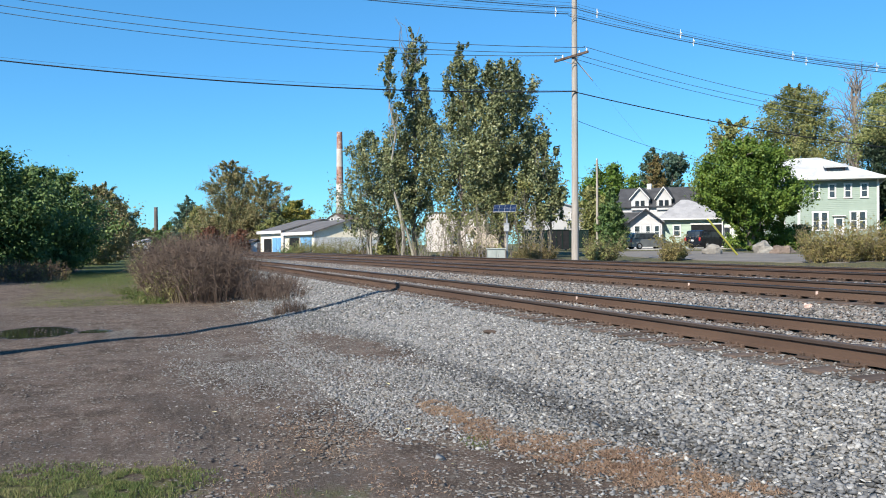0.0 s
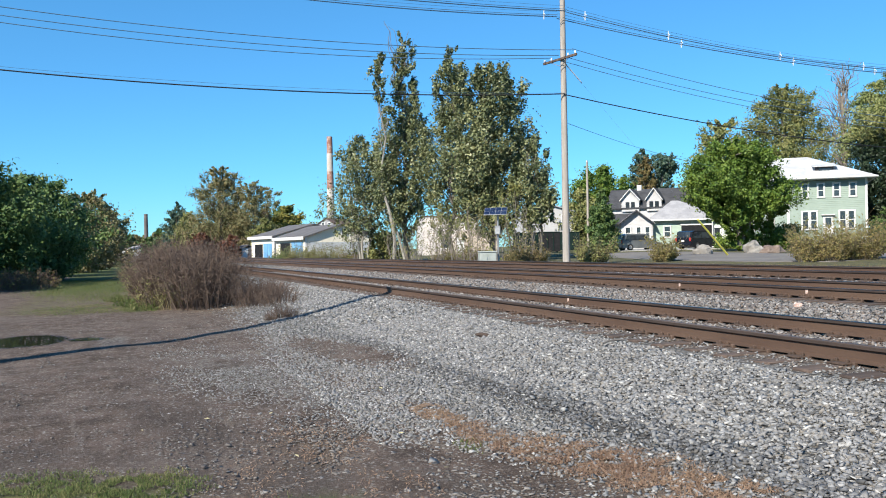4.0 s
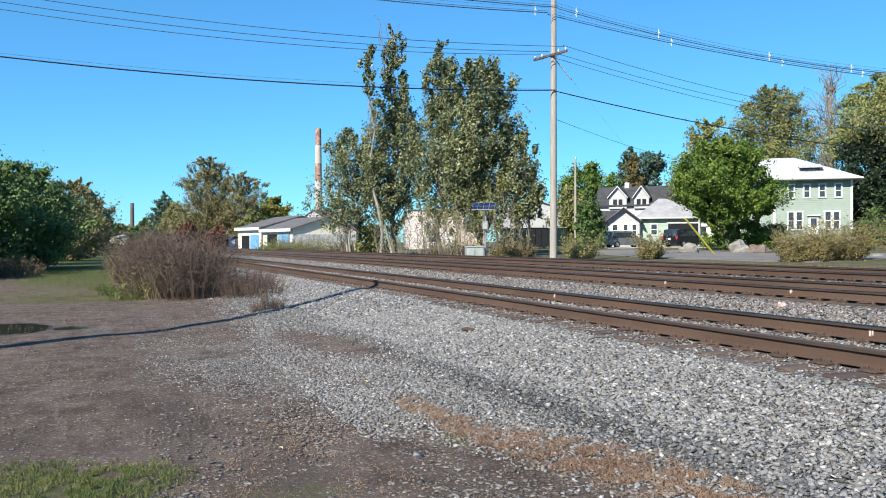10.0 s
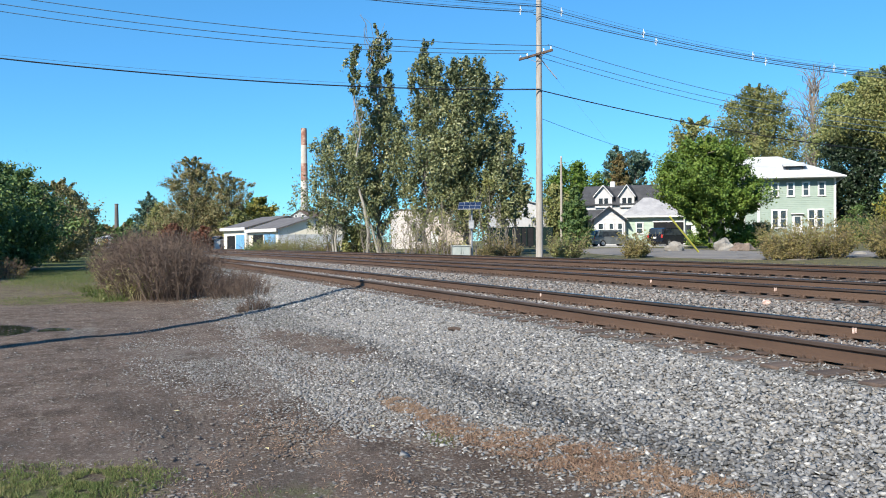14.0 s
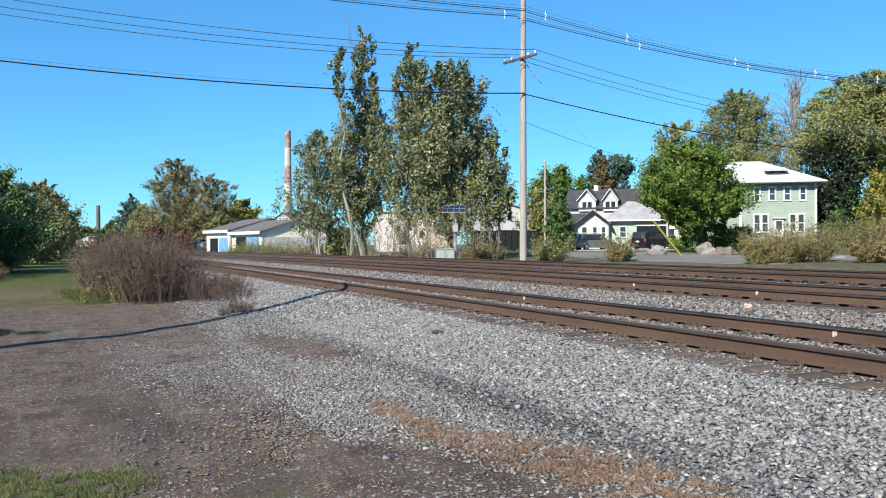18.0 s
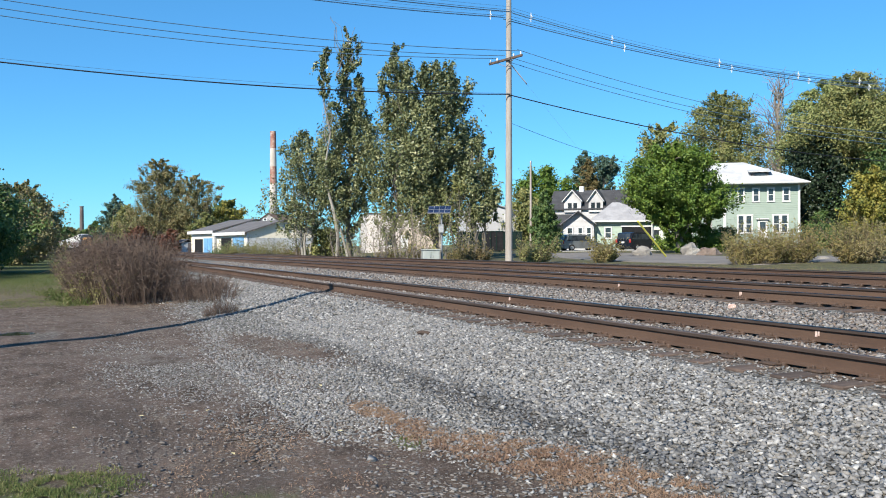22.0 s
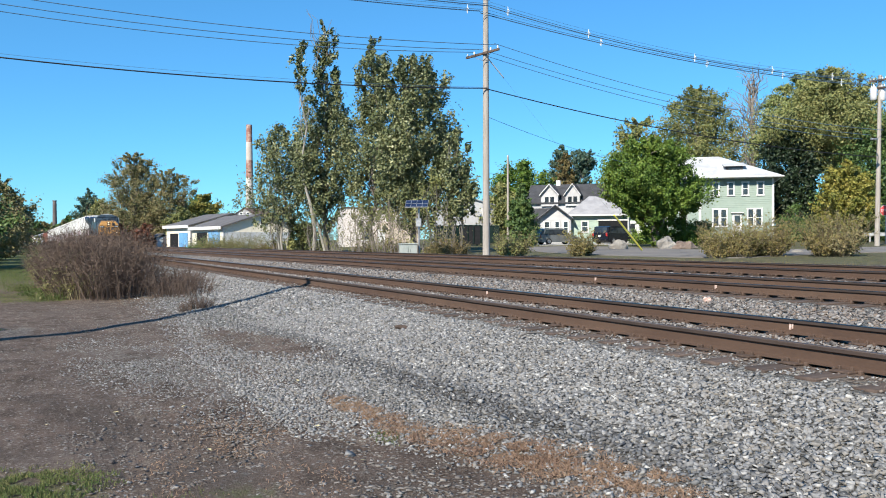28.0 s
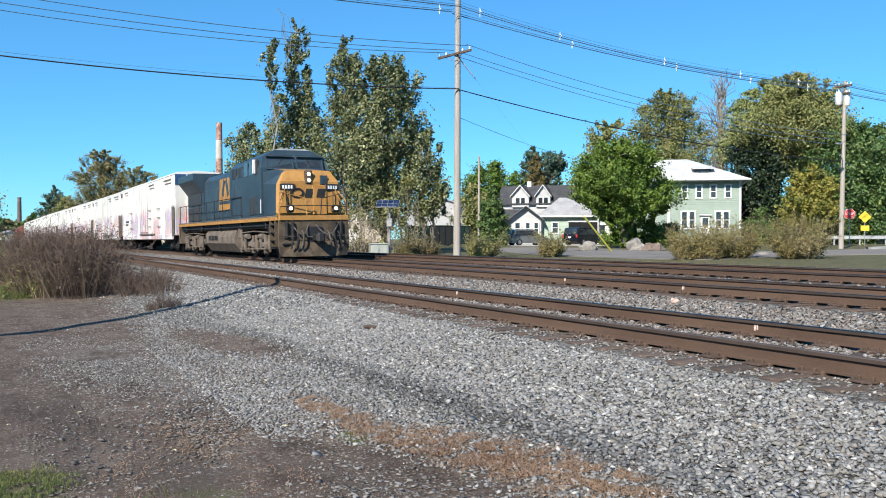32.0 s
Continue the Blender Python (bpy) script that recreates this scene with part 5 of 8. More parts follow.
make_tree("maple_tree", "olive autumn tree along the tracks", -299.51, 17.21, 16.98 - 2, [(0.05, 5.0), (0.5, 6.0), (1.0, 1.8)], L_OLIVE, 170, 44, 0.45, 0.09, 0.3, M_BARK, 64, limbs=16, group="autumn trees along the tracks")
make_tree("maple_tree", "olive autumn tree along the tracks", -188.12, 26.68, 9.17 - 1, [(0.05, 3.0), (0.5, 3.6), (1.0, 1.2)], L_OLIVE, 90, 44, 0.32, 0.1, 0.3, M_BARK, 66, limbs=10, group="autumn trees along the tracks")
make_tree("sumac_tree", "dark red sumac tree across the tracks", -190.53, 13.42, 6.43 - 1.2, [(0.05, 2.2), (0.6, 2.6), (1.0, 1.0)], L_RED, 70, 40, 0.34, 0.12, 0.12, M_BARK, 65, stems=3, limbs=12)
make_tree("sumac_tree", "dark red sumac tree across the tracks", -167.12, 17.19, 5.47 - 1.2, [(0.05, 1.8), (0.6, 2.2), (1.0, 0.9)], L_RED, 60, 40, 0.3, 0.12, 0.12, M_BARK, 67, stems=3, limbs=12)
for k in range(26):
    rr = random.Random(700 + k)
    far = rr.uniform(240, 420)
    x, y = spot(rr.uniform(-1.45, 11.11) if k < 15 else rr.uniform(27.14, 48.0), far)
    if abs(y + float(swing(x)) - 11.6) < 16:
        y += 34
    if k < 7:
        x, y = spot(-0.88 + k * 1.0, 420 + 25 * k)
        y = max(y, 11.6 - float(swing(x)) + 22)
    make_tree("far_tree", "distant autumn tree on the horizon", x, y, rr.uniform(9, 14), [(0.02, 5.0), (0.5, 6.5), (1.0, 2.0)], rr.choice((L_AUTUMN, L_OLIVE, L_DARK)), 60, 50, 0.7, 0.16, 0.4, M_BARK, 80 + k, limbs=4, group="distant trees")

for k, (a, far, hgt, lf) in enumerate(((-1.07, 1250, 26, L_DARK), (-0.69, 1260, 30, L_AUTUMN), (-0.31, 1230, 28, L_DARK), (0.07, 1240, 27, L_AUTUMN), (1.11, 900, 22, L_AUTUMN), (1.5, 760, 22, L_DARK), (1.89, 640, 20, L_OLIVE), (2.22, 560, 20, L_AUTUMN), (0.53, 1240, 26, L_OLIVE), (0.78, 880, 17, L_DARK))):
    x, y = spot(a, far)
    w_ = far * 0.006
    make_tree("far_tree", "distant autumn tree on the horizon", x, y, hgt, [(0.02, w_), (0.5, w_ * 1.2), (1.0, w_ * 0.4)], lf, 70, 50, far * 0.0016, 0.14, 0.6, M_BARK, 130 + k, limbs=4, group="distant trees")

# dry brush
make_brush("dry_brush", "large clump of dry reddish-brown weeds beside the tracks", [(-25.2, 1.9, 0.95, 0.95), (-26.6, 1.5, 1.1, 1.05), (-28.2, 1.1, 1.1, 1.0), (-30.5, 1.2, 1.1, 1.0), (-33.0, 1.3, 1.1, 1.0), (-36.5, 1.5, 1.2, 1.0), (-41, 1.9, 1.4, 1.0)], L_STALK, 2300, 2.05, 0.008, 14, 1, 5200, L_STALK, 0.028)
make_brush("dry_brush", "low sprawling dry weeds at the foot of the ballast", [(-22.6, 3.5, 0.5, 0.8), (-23.6, 3.1, 0.6, 1.0), (-24.6, 3.5, 0.6, 0.9), (-26.5, 3.4, 0.9, 0.9)], L_STALK, 760, 0.8, 0.006, 10, 2, 0, rough=True)
make_brush("dry_brush", "small dark dry weeds at the edge of the gravel", [(-18.77, 2.93, 0.22, 1.0), (-18.94, 3.17, 0.16, 0.8), (-18.7, 2.73, 0.14, 0.7)], L_STALK, 130, 0.38, 0.006, 8, 6, 0)
make_brush("dry_brush", "reddish-brown weeds at the foot of the hedge", [(-46.5, -4.7, 1.0, 1.0), (-45.5, -5.8, 1.2, 1.1), (-47.5, -6.6, 1.2, 1.0)], L_STALK, 420, 1.1, 0.011, 8, 7, 500, L_DRY, 0.05)
make_brush("tan_brush", "tan and green weeds behind the dry brush", [(-28.2, 0.75, 0.5, 0.85), (-26.9, 0.75, 0.55, 0.85), (-26.0, 1.0, 0.4, 0.7), (-31.0, 0.7, 0.6, 0.95), (-36, 0.6, 0.8, 1.0), (-44, 0.7, 1.0, 1.0)], L_STALK_TAN, 1000, 1.6, 0.009, 7, 3, 2000, L_OLIVE, 0.04)
make_brush("green_weeds", "fresh green weeds beside the grass path", [(-26.4, 0.15, 0.5, 0.7), (-28.5, -0.1, 0.5, 0.8), (-31.5, -0.4, 0.6, 0.8)], L_GRASS, 300, 0.4, 0.009, 4, 4, 300, L_PATH, 0.03)
for k, (a, far, rad, hgt, lf) in enumerate(((29.68, 47, 0.8, 1.45, L_OLIVE), (34.09, 47, 0.6, 1.35, L_WEED), (42.94, 41, 0.9, 1.6, L_WEED), (44.45, 41, 0.95, 1.8, L_WEED), (45.87, 42, 0.9, 1.65, L_WEED), (48.86, 41, 0.75, 1.6, L_WEED), (49.89, 41, 0.7, 1.75, L_AUTUMN), (25.27, 55, 1.5, 1.1, L_DRY), (20.93, 62, 2.2, 1.2, L_DRY), (10.39, 92, 1.8, 1.7, L_OLIVE), (11.83, 88, 1.8, 1.9, L_OLIVE), (9.31, 98, 1.6, 1.4, L_DARK), (13.66, 84, 1.5, 1.2, L_DRY))):
    x, y = spot(a, far)
    make_brush("trackside_weeds", "tall yellow-brown weeds growing beside the far track", [(x, y, rad * 0.5, 1.1), (x - 0.55 * rad, y + 0.7 * rad, rad * 0.4, 0.85), (x + 0.45 * rad, y - 0.65 * rad, rad * 0.42, 0.7)], L_STALK_TAN, 210, hgt * 1.15, 0.008, 9, 100 + k, 1900, lf, 0.042, 0.7, rough=True)


def blades(name, label, patches, per, size, mat_, seed, lying=0.0, cat="grass"):
    r = np.random.default_rng(seed)
    V = []
    for cx, cy, rx, ry in patches:
        n = int(per * rx * ry * 3.1)
        a, q = r.uniform(0, 6.283, n), np.sqrt(r.uniform(0, 1, n)) * r.uniform(0.6, 1.1, n)
        x, y = cx + np.cos(a) * q * rx, cy + np.sin(a) * q * ry
        z = ground_z(x, y) + 0.004
        h = size * r.uniform(0.4, 1.2, n)
        keep = np.array([noise.noise((a_ * 6.1, b_ * 6.1, seed)) for a_, b_ in zip(x, y)]) > (-0.12 if lying == 0.35 else -0.14 if lying == 0.75 else -0.05)
        x, y, z, h, n = x[keep], y[keep], z[keep], h[keep], int(keep.sum())
        d = r.normal(0, 1, (n, 3))
        d[:, 2] = np.abs(d[:, 2]) * (1 - lying) + (1.6 * (1 - lying))
        d /= np.linalg.norm(d, axis=1)[:, None]
        s = np.cross(d, r.normal(0, 1, (n, 3)))
        s = s / (np.linalg.norm(s, axis=1)[:, None] + 1e-9) * 0.0035
        p = np.stack([x, y, z + 0.01 * lying], -1)
        V.append(np.stack([p - s, p + s, p + d * h[:, None]], 1).reshape(-1, 3))
    V = np.concatenate(V)
    return tagged(new(name, raw_mesh(name, V, np.arange(len(V)).reshape(-1, 3), mat_)), label, cat, kind="stuff")


blades("grass_patch", "short green grass tufts on the dirt lot", [(-6.25, -0.75, 0.75, 0.85), (-6.2, 0.05, 0.55, 0.45), (-5.6, -0.6, 0.5, 0.9)], 5200, 0.032, L_GRASS, 31, 0.35)
blades("grass_tufts", "sparse grass tufts in the dirt and gravel", [(-5.4, 0.8, 0.35, 0.3), (-6.1, 2.38, 0.3, 0.16), (-27.5, -1.3, 3.0, 2.0)], 700, 0.04, L_GRASS, 32)
blades("dry_tufts", "sparse dry brown grass in the dirt", [(-6.9, 1.35, 1.1, 0.5), (-5.9, 0.75, 0.8, 0.35), (-5.4, 1.6, 0.6, 0.4)], 700, 0.03, L_STRAW, 37, 0.7)
blades("path_grass", "lush green grass along the path", [(-34, -1.2, 3.0, 1.8), (-41, -2.2, 6.0, 3.0), (-52, -3.0, 9.0, 4.0)], 130, 0.17, L_PATH, 35)
blades("dry_verge", "dry brown grass on the verge beyond the far track", [(-34, 21.0, 7.0, 1.6), (-46, 20.6, 8.0, 1.6), (-60, 20.0, 9.0, 1.6), (-24, 21.6, 8.0, 2.4)], 220, 0.22, L_WEED, 36)
blades("dead_straw", "matted orange-brown dead grass along the gravel edge", [(-5.3, 2.82, 0.8, 0.32), (-4.5, 3.02, 0.9, 0.36), (-6.3, 2.56, 0.9, 0.2), (-7.3, 2.5, 0.7, 0.16), (-4.0, 3.2, 0.5, 0.2)], 6000, 0.034, L_STRAW, 33, 0.75)


def fallen_leaves():
    """Single yellow leaves lying on the lot."""
    r = random.Random(77)
    lm = leaf_mat("fallen_leaf", [(0.496, 0.400, 0.128), (0.560, 0.496, 0.288), (0.354, 0.232, 0.068)], 0.2, 0.7)
    g = Geo().add([(-0.045, 0, 0.004), (-0.01, 0.03, 0.012), (0.05, 0, 0.006), (-0.01, -0.03, 0.010), (0.0, 0.0, 0.002)], [(0, 1, 4), (1, 2, 4), (2, 3, 4), (3, 0, 4)])
    me = g.mesh("fallen_leaf", lm)
    for x, y in [(-6.3, -0.95), (-5.3, 0.75), (-5.6, 2.0)] + [(r.uniform(-9, -4.6), r.uniform(-1.2, 2.6)) for _ in range(10)]:
        k = r.uniform(0.35, 0.8)
        ob = new("fallen_leaf", me)
        ob.matrix_world = Matrix.LocRotScale((x, y, float(ground_z(x, y)) + 0.02), Euler((r.uniform(-0.2, 0.2), r.uniform(-0.2, 0.2), r.uniform(0, 6))), (k, k, k))
        tagged(ob, "small yellow fallen leaf lying on the dirt", "leaf", "fallen leaves")


fallen_leaves()
st_ = Geo().tube([(-0.22, 0, 0.02), (-0.05, 0.015, 0.035), (0.22, 0, 0.025)], [0.012, 0.014, 0.009], 6)
tagged(part("stick", st_, M_DEAD, at=pose(-8.65, 5.15, float(ground_z(-8.65, 5.15)) + 0.02, 0, 0, 115)), "short grey stick lying on the gravel", "stick")
cl = Geo().ball((0, 0, 0.03), (0.11, 0.045, 0.035), 9, 6)
cl.v = [tuple(Vector(p) * (1 + 0.5 * noise.noise((p[0] * 14, p[1] * 14, p[2] * 14)))) for p in cl.v]
sc_ = Geo().ball((0, 0, 0.04), (0.08, 0.05, 0.045), 9, 6)
sc_.v = [tuple(Vector(p) * (1 + 0.6 * noise.noise((p[0] * 16, p[1] * 16, p[2] * 16 + 4)))) for p in sc_.v]
tagged(part("litter", sc_, M_PAINTMARK, at=pose(-10.84, 9.81 - float(swing(-10.84)), float(ground_z(-10.84, 9.81 - float(swing(-10.84)))), 0, 0, 30)), "crumpled pale pink scrap lying on the ballast", "litter")
tagged(part("wood_chunk", cl, M_TIE, at=pose(-11.1, 4.55, float(ground_z(-11.1, 4.55)), 0, 0, 60)), "dark broken chunk of wood on the gravel", "wood chunk")


# ---- houses, sheds, the street ----
def siding(name, a, b, pitch=0.14):
    """Painted lap siding: level boards with a shadow line between them."""
    m, nt, s = nodes_of(name)
    v = coords(nt, "Object")
    sep = node(nt, "ShaderNodeSeparateXYZ")
    nt.links.new(v, sep.inputs[0])
    saw = math_(nt, "SUBTRACT", 1.0, math_(nt, "FRACT", math_(nt, "DIVIDE", sep.outputs[2], pitch)))
    n = noise_tex(nt, v, 1.1, 5.0)
    col = mix(nt, ramp(nt, n, 0.35, 0.7), a, b)
    nt.links.new(col, s.inputs["Base Color"])
    s.inputs["Roughness"].default_value = 0.75
    put_bump(nt, s, saw, 0.8, 0.035)
    return m


M_GREEN = siding("mint_siding", (0.212, 0.273, 0.235), (0.245, 0.307, 0.269), 0.17)
M_GREEN2 = siding("pale_mint_siding", (0.278, 0.363, 0.301), (0.316, 0.394, 0.335))
M_WHITEW = siding("white_siding", (0.376, 0.376, 0.388), (0.421, 0.424, 0.427))
M_TRIM = mat("white_trim", (0.562, 0.562, 0.554), (0.605, 0.605, 0.598), (0.368, 0.362, 0.343), scale=2, rough=0.6, bump=0.05)
M_ROOF_WHITE = mat("pale_metal_roof", (0.375, 0.381, 0.389), (0.512, 0.520, 0.528), (0.307, 0.307, 0.307), scale=0.8, fine=12, rough=0.55, bump=0.1)
M_ROOF_GREY = mat("grey_shingle", (0.245, 0.245, 0.259), (0.313, 0.313, 0.327), (0.191, 0.191, 0.197), scale=1.0, fine=14, rough=0.9, bump=0.5, dist=0.03)
M_ROOF_DARK = mat("dark_shingle", (0.031, 0.032, 0.037), (0.051, 0.053, 0.060), (0.068, 0.068, 0.075), scale=1.0, fine=14, rough=0.9, bump=0.5, dist=0.03)
M_ROOF_BROWN = mat("brown_roof", (0.109, 0.068, 0.055), (0.164, 0.109, 0.081), (0.068, 0.055, 0.048), scale=0.7, fine=10, rough=0.9, bump=0.3)
M_GLASS = glass_dark("window_glass")
M_CREAM = mat("cream_block", (0.677, 0.625, 0.505), (0.701, 0.648, 0.539), (0.596, 0.542, 0.424), scale=0.5, fine=10, rough=0.85, bump=0.15)
M_GREYW = mat("grey_panel", (0.368, 0.389, 0.402), (0.480, 0.504, 0.520), (0.327, 0.341, 0.354), scale=0.7, fine=10, rough=0.7, bump=0.1)
M_BLUEP = mat("sky_blue_door", (0.104, 0.272, 0.496), (0.144, 0.336, 0.560), (0.240, 0.368, 0.496), scale=0.8, fine=10, rough=0.5, bump=0.05)
M_PLASTER = mat("faded_plaster", (0.544, 0.504, 0.480), (0.584, 0.544, 0.520), (0.354, 0.313, 0.286), scale=0.4, fine=8, rough=0.9, bump=0.1)
M_ROOF_SLATE = mat("slate_grey_roof", (0.089, 0.085, 0.089), (0.123, 0.116, 0.119), (0.075, 0.068, 0.068), scale=0.8, fine=12, rough=0.9, bump=0.3)
M_BEIGE = mat("beige_block", (0.354, 0.300, 0.245), (0.496, 0.424, 0.352), (0.286, 0.238, 0.191), scale=0.5, fine=8, rough=0.9, bump=0.3)
# near-black: puts the shade inside openings into colour; also on one container
M_DARKIN = mat("near_black", (0.013, 0.015, 0.017), (0.020, 0.020, 0.023), rough=0.9, bump=0, spec=0.1)
M_BRICK_RED = mat("red_brick_band", (0.232, 0.102, 0.075), (0.286, 0.150, 0.116), (0.375, 0.286, 0.245), scale=0.35, fine=3, rough=0.9, bump=0.2, wear=(0.47, 0.62))
M_BRICK_PALE = mat("pale_stack_band", (0.396, 0.361, 0.327), (0.544, 0.504, 0.464), (0.307, 0.245, 0.204), scale=0.25, fine=3, rough=0.9, bump=0.2)
M_STACK = mat("sooty_brick", (0.089, 0.073, 0.069), (0.133, 0.111, 0.104), (0.177, 0.168, 0.164), scale=0.2, fine=2, rough=0.9, bump=0.2)
M_ASPHALT = mat("asphalt", (0.124, 0.115, 0.110), (0.172, 0.156, 0.142), (0.095, 0.087, 0.079), scale=0.6, fine=40, rough=0.9, bump=0.3, where="World")
M_CONCRETE = mat("concrete", (0.286, 0.280, 0.266), (0.354, 0.348, 0.334), (0.225, 0.218, 0.204), scale=1.0, fine=30, rough=0.9, bump=0.3)
M_BOULDER = mat("boulder_stone", (0.184, 0.171, 0.153), (0.273, 0.256, 0.232), (0.116, 0.099, 0.085), scale=1.6, fine=18, rough=0.9, bump=0.9, dist=0.05)
M_BOULDER_RED = mat("reddish_boulder", (0.129, 0.096, 0.079), (0.191, 0.150, 0.126), (0.081, 0.065, 0.055), scale=1.6, fine=18, rough=0.9, bump=0.9, dist=0.05)


def window(house, x, y, z, w, h, face=1, mull=True, deep=0.09):
    """A window on a wall whose outside looks along -y (face 1) or -x (face 2), in the house's space."""
    rot = pose(x, y, z, 0, 0, 0 if face == 1 else -90)
    g = Geo()
    for s in (-1, 1):
        g.box((s * (w / 2 + 0.06), -deep / 2, 0), (0.13, deep, h + 0.26), 0.01)
        g.box((0, -deep / 2 - 0.003, s * (h / 2 + 0.065)), (w + 0.3, deep, 0.13), 0.01)
    if mull:
        g.box((0, -deep / 2 + 0.02, 0), (w, deep * 0.6, 0.06))
    ob = part("window", g, M_TRIM, house, at=rot)
    part("pane", Geo().box((0, -0.012, 0), (w, 0.02, h)), M_GLASS, ob)
    return ob


def hip_roof(geo, cx, cy, w, d, z, rise, over=0.45, ridge=None, thick=0.16, mi=0):
    """A hipped roof on a w by d plan; ridge: its length along x."""
    ridge = (max(w - d, 0.4)) if ridge is None else ridge
    hw, hd, rr = w / 2 + over, d / 2 + over, ridge / 2
    vs = [(-hw, -hd, 0), (hw, -hd, 0), (hw, hd, 0), (-hw, hd, 0), (-rr, 0, rise), (rr, 0, rise), (-hw, -hd, -thick), (hw, -hd, -thick), (hw, hd, -thick), (-hw, hd, -thick)]
    fs = [(0, 1, 5, 4), (1, 2, 5), (2, 3, 4, 5), (3, 0, 4), (0, 6, 7, 1), (1, 7, 8, 2), (2, 8, 9, 3), (3, 9, 6, 0), (9, 8, 7, 6)]
    return geo.add([(x + cx, y + cy, q + z) for x, y, q in vs], fs, mi)


def gable_roof(geo, cx, cy, w, d, z, rise, over=0.35, along="y", thick=0.14, mi=0):
    """Two sloping slabs that meet in a ridge along x or y."""
    hw, hl = (w / 2, d / 2) if along == "y" else (d / 2, w / 2)
    s = rise / hw
    for sg in (-1, 1):
        e = hw + over
        a = [(sg * e, -hl - over, -over * s), (0, -hl - over, rise), (0, hl + over, rise), (sg * e, hl + over, -over * s)]
        vs = a + [(p, q, r_ - thick) for p, q, r_ in a]
        if along == "x":
            vs = [(q, p, r_) for p, q, r_ in vs]
        geo.add([(p + cx, q + cy, r_ + z) for p, q, r_ in vs], [(0, 1, 2, 3), (7, 6, 5, 4), (0, 4, 5, 1), (1, 5, 6, 2), (2, 6, 7, 3), (3, 7, 4, 0)], mi)
    return geo


def face_turn(a, extra=0.0):
    """Turn for a house at bearing a so that its -y front looks at the camera, swung by extra."""
    return 90 - a + extra


# the green two-storey house
GX, GY = spot(41.9, 84)
gh = thing("green_house", on_ground(GX, GY, face_turn(41.9, 3), 0.1), "two-storey mint green house with a pale hipped roof", "house")
W_, D_, H_ = 12.2, 9.2, 7.2 - float(ground_z(GX, GY)) + 0.1
part("wall", Geo().box((0, D_ / 2, H_ / 2), (W_, D_, H_)), M_GREEN, gh)
for sx in (-1, 1):
    part("corner_board", Geo().box((sx * (W_ / 2 - 0.06), -0.012, H_ / 2), (0.2, 0.05, H_ - 0.1), 0.005), M_TRIM, gh)
part("corner_board", Geo().box((-0.4, -0.012, H_ / 2), (0.22, 0.05, H_ - 0.1), 0.005), M_TRIM, gh)
part("roof", hip_roof(Geo(), 0, D_ / 2, W_, D_, H_ + 0.12, 2.35, 0.8, 3.2), M_ROOF_WHITE, gh, "pale weathered hipped roof")
part("fascia", Geo().box((0, -0.805, H_ + 0.05), (W_ + 1.62, 0.04, 0.16)), M_TRIM, gh)
part("gutter", Geo().tube([(-W_ / 2 - 0.8, -0.88, H_ + 0.08), (W_ / 2 + 0.8, -0.88, H_ + 0.06)], 0.06, 6), M_TRIM, gh)
part("downspout", Geo().tube([(W_ / 2 + 0.7, -0.86, H_ + 0.04), (W_ / 2 - 0.02, -0.09, H_ - 0.5), (W_ / 2 - 0.02, -0.09, 0.4)], 0.045, 6), M_TRIM, gh)
dm = part("dormer", Geo().box((2.75, 1.9, H_ + 0.92), (1.5, 2.0, 0.62)), M_ROOF_DARK, gh)
part("dormer_roof", Geo().prism([(0.6, H_ + 1.18), (0.6, H_ + 1.26), (3.3, H_ + 1.72), (3.3, H_ + 1.6)], "x", 1.75, 3.75), M_ROOF_WHITE, dm)
for k in (-0.32, 0.02, 0.36):
    part("pane", Geo().box((k + 2.75, 0.88, H_ + 0.92), (0.28, 0.04, 0.3)), M_GLASS, dm)
for wx in (-3.6, -1.9, 1.03, 2.35, 3.63, 4.95):
    window(gh, wx, 0, H_ - 0.98, 0.42, 1.1)
for wx in (-3.6, -1.9, 1.03, 1.72, 4.1, 4.79):
    window(gh, wx, 0, 2.45, 0.44, 1.5)
for wy in (1.6, 4.2, 7.2):
    window(gh, -W_ / 2, wy, H_ - 0.98, 0.5, 1.1, 2)
    window(gh, -W_ / 2, wy, 2.45, 0.5, 1.5, 2)
dr = part("door", Geo().box((2.91, -0.05, 1.7), (0.85, 0.1, 2.2), 0.01), M_TRIM, gh, "white front door")
part("pane", Geo().box((2.91, -0.105, 2.25), (0.5, 0.02, 0.8)), M_GLASS, dr)
part("porch_hood", Geo().box((2.91, -0.15, 2.9), (1.1, 0.3, 0.1), 0.02), M_TRIM, gh)
part("foundation", Geo().box((0, D_ / 2, 0.25), (W_ + 0.06, D_ + 0.06, 0.5)), M_CONCRETE, gh)
part("meter_box", Geo().box((-W_ / 2 + 0.3, -0.1, 1.2), (0.3, 0.16, 0.45), 0.02), M_TRIM, gh)

# the pale cottage with the grey hipped roof and front gable
CX, CY = spot(34.67, 98)
ch = thing("cottage", on_ground(CX, CY, face_turn(34.67), 0.1), "one-storey pale mint cottage with a grey hipped roof", "house")
CH = 4.28 - float(ground_z(CX, CY)) + 0.1
part("wall", Geo().box((1.62, 4.0, CH / 2), (7.4, 8.0, CH)), M_GREEN2, ch)
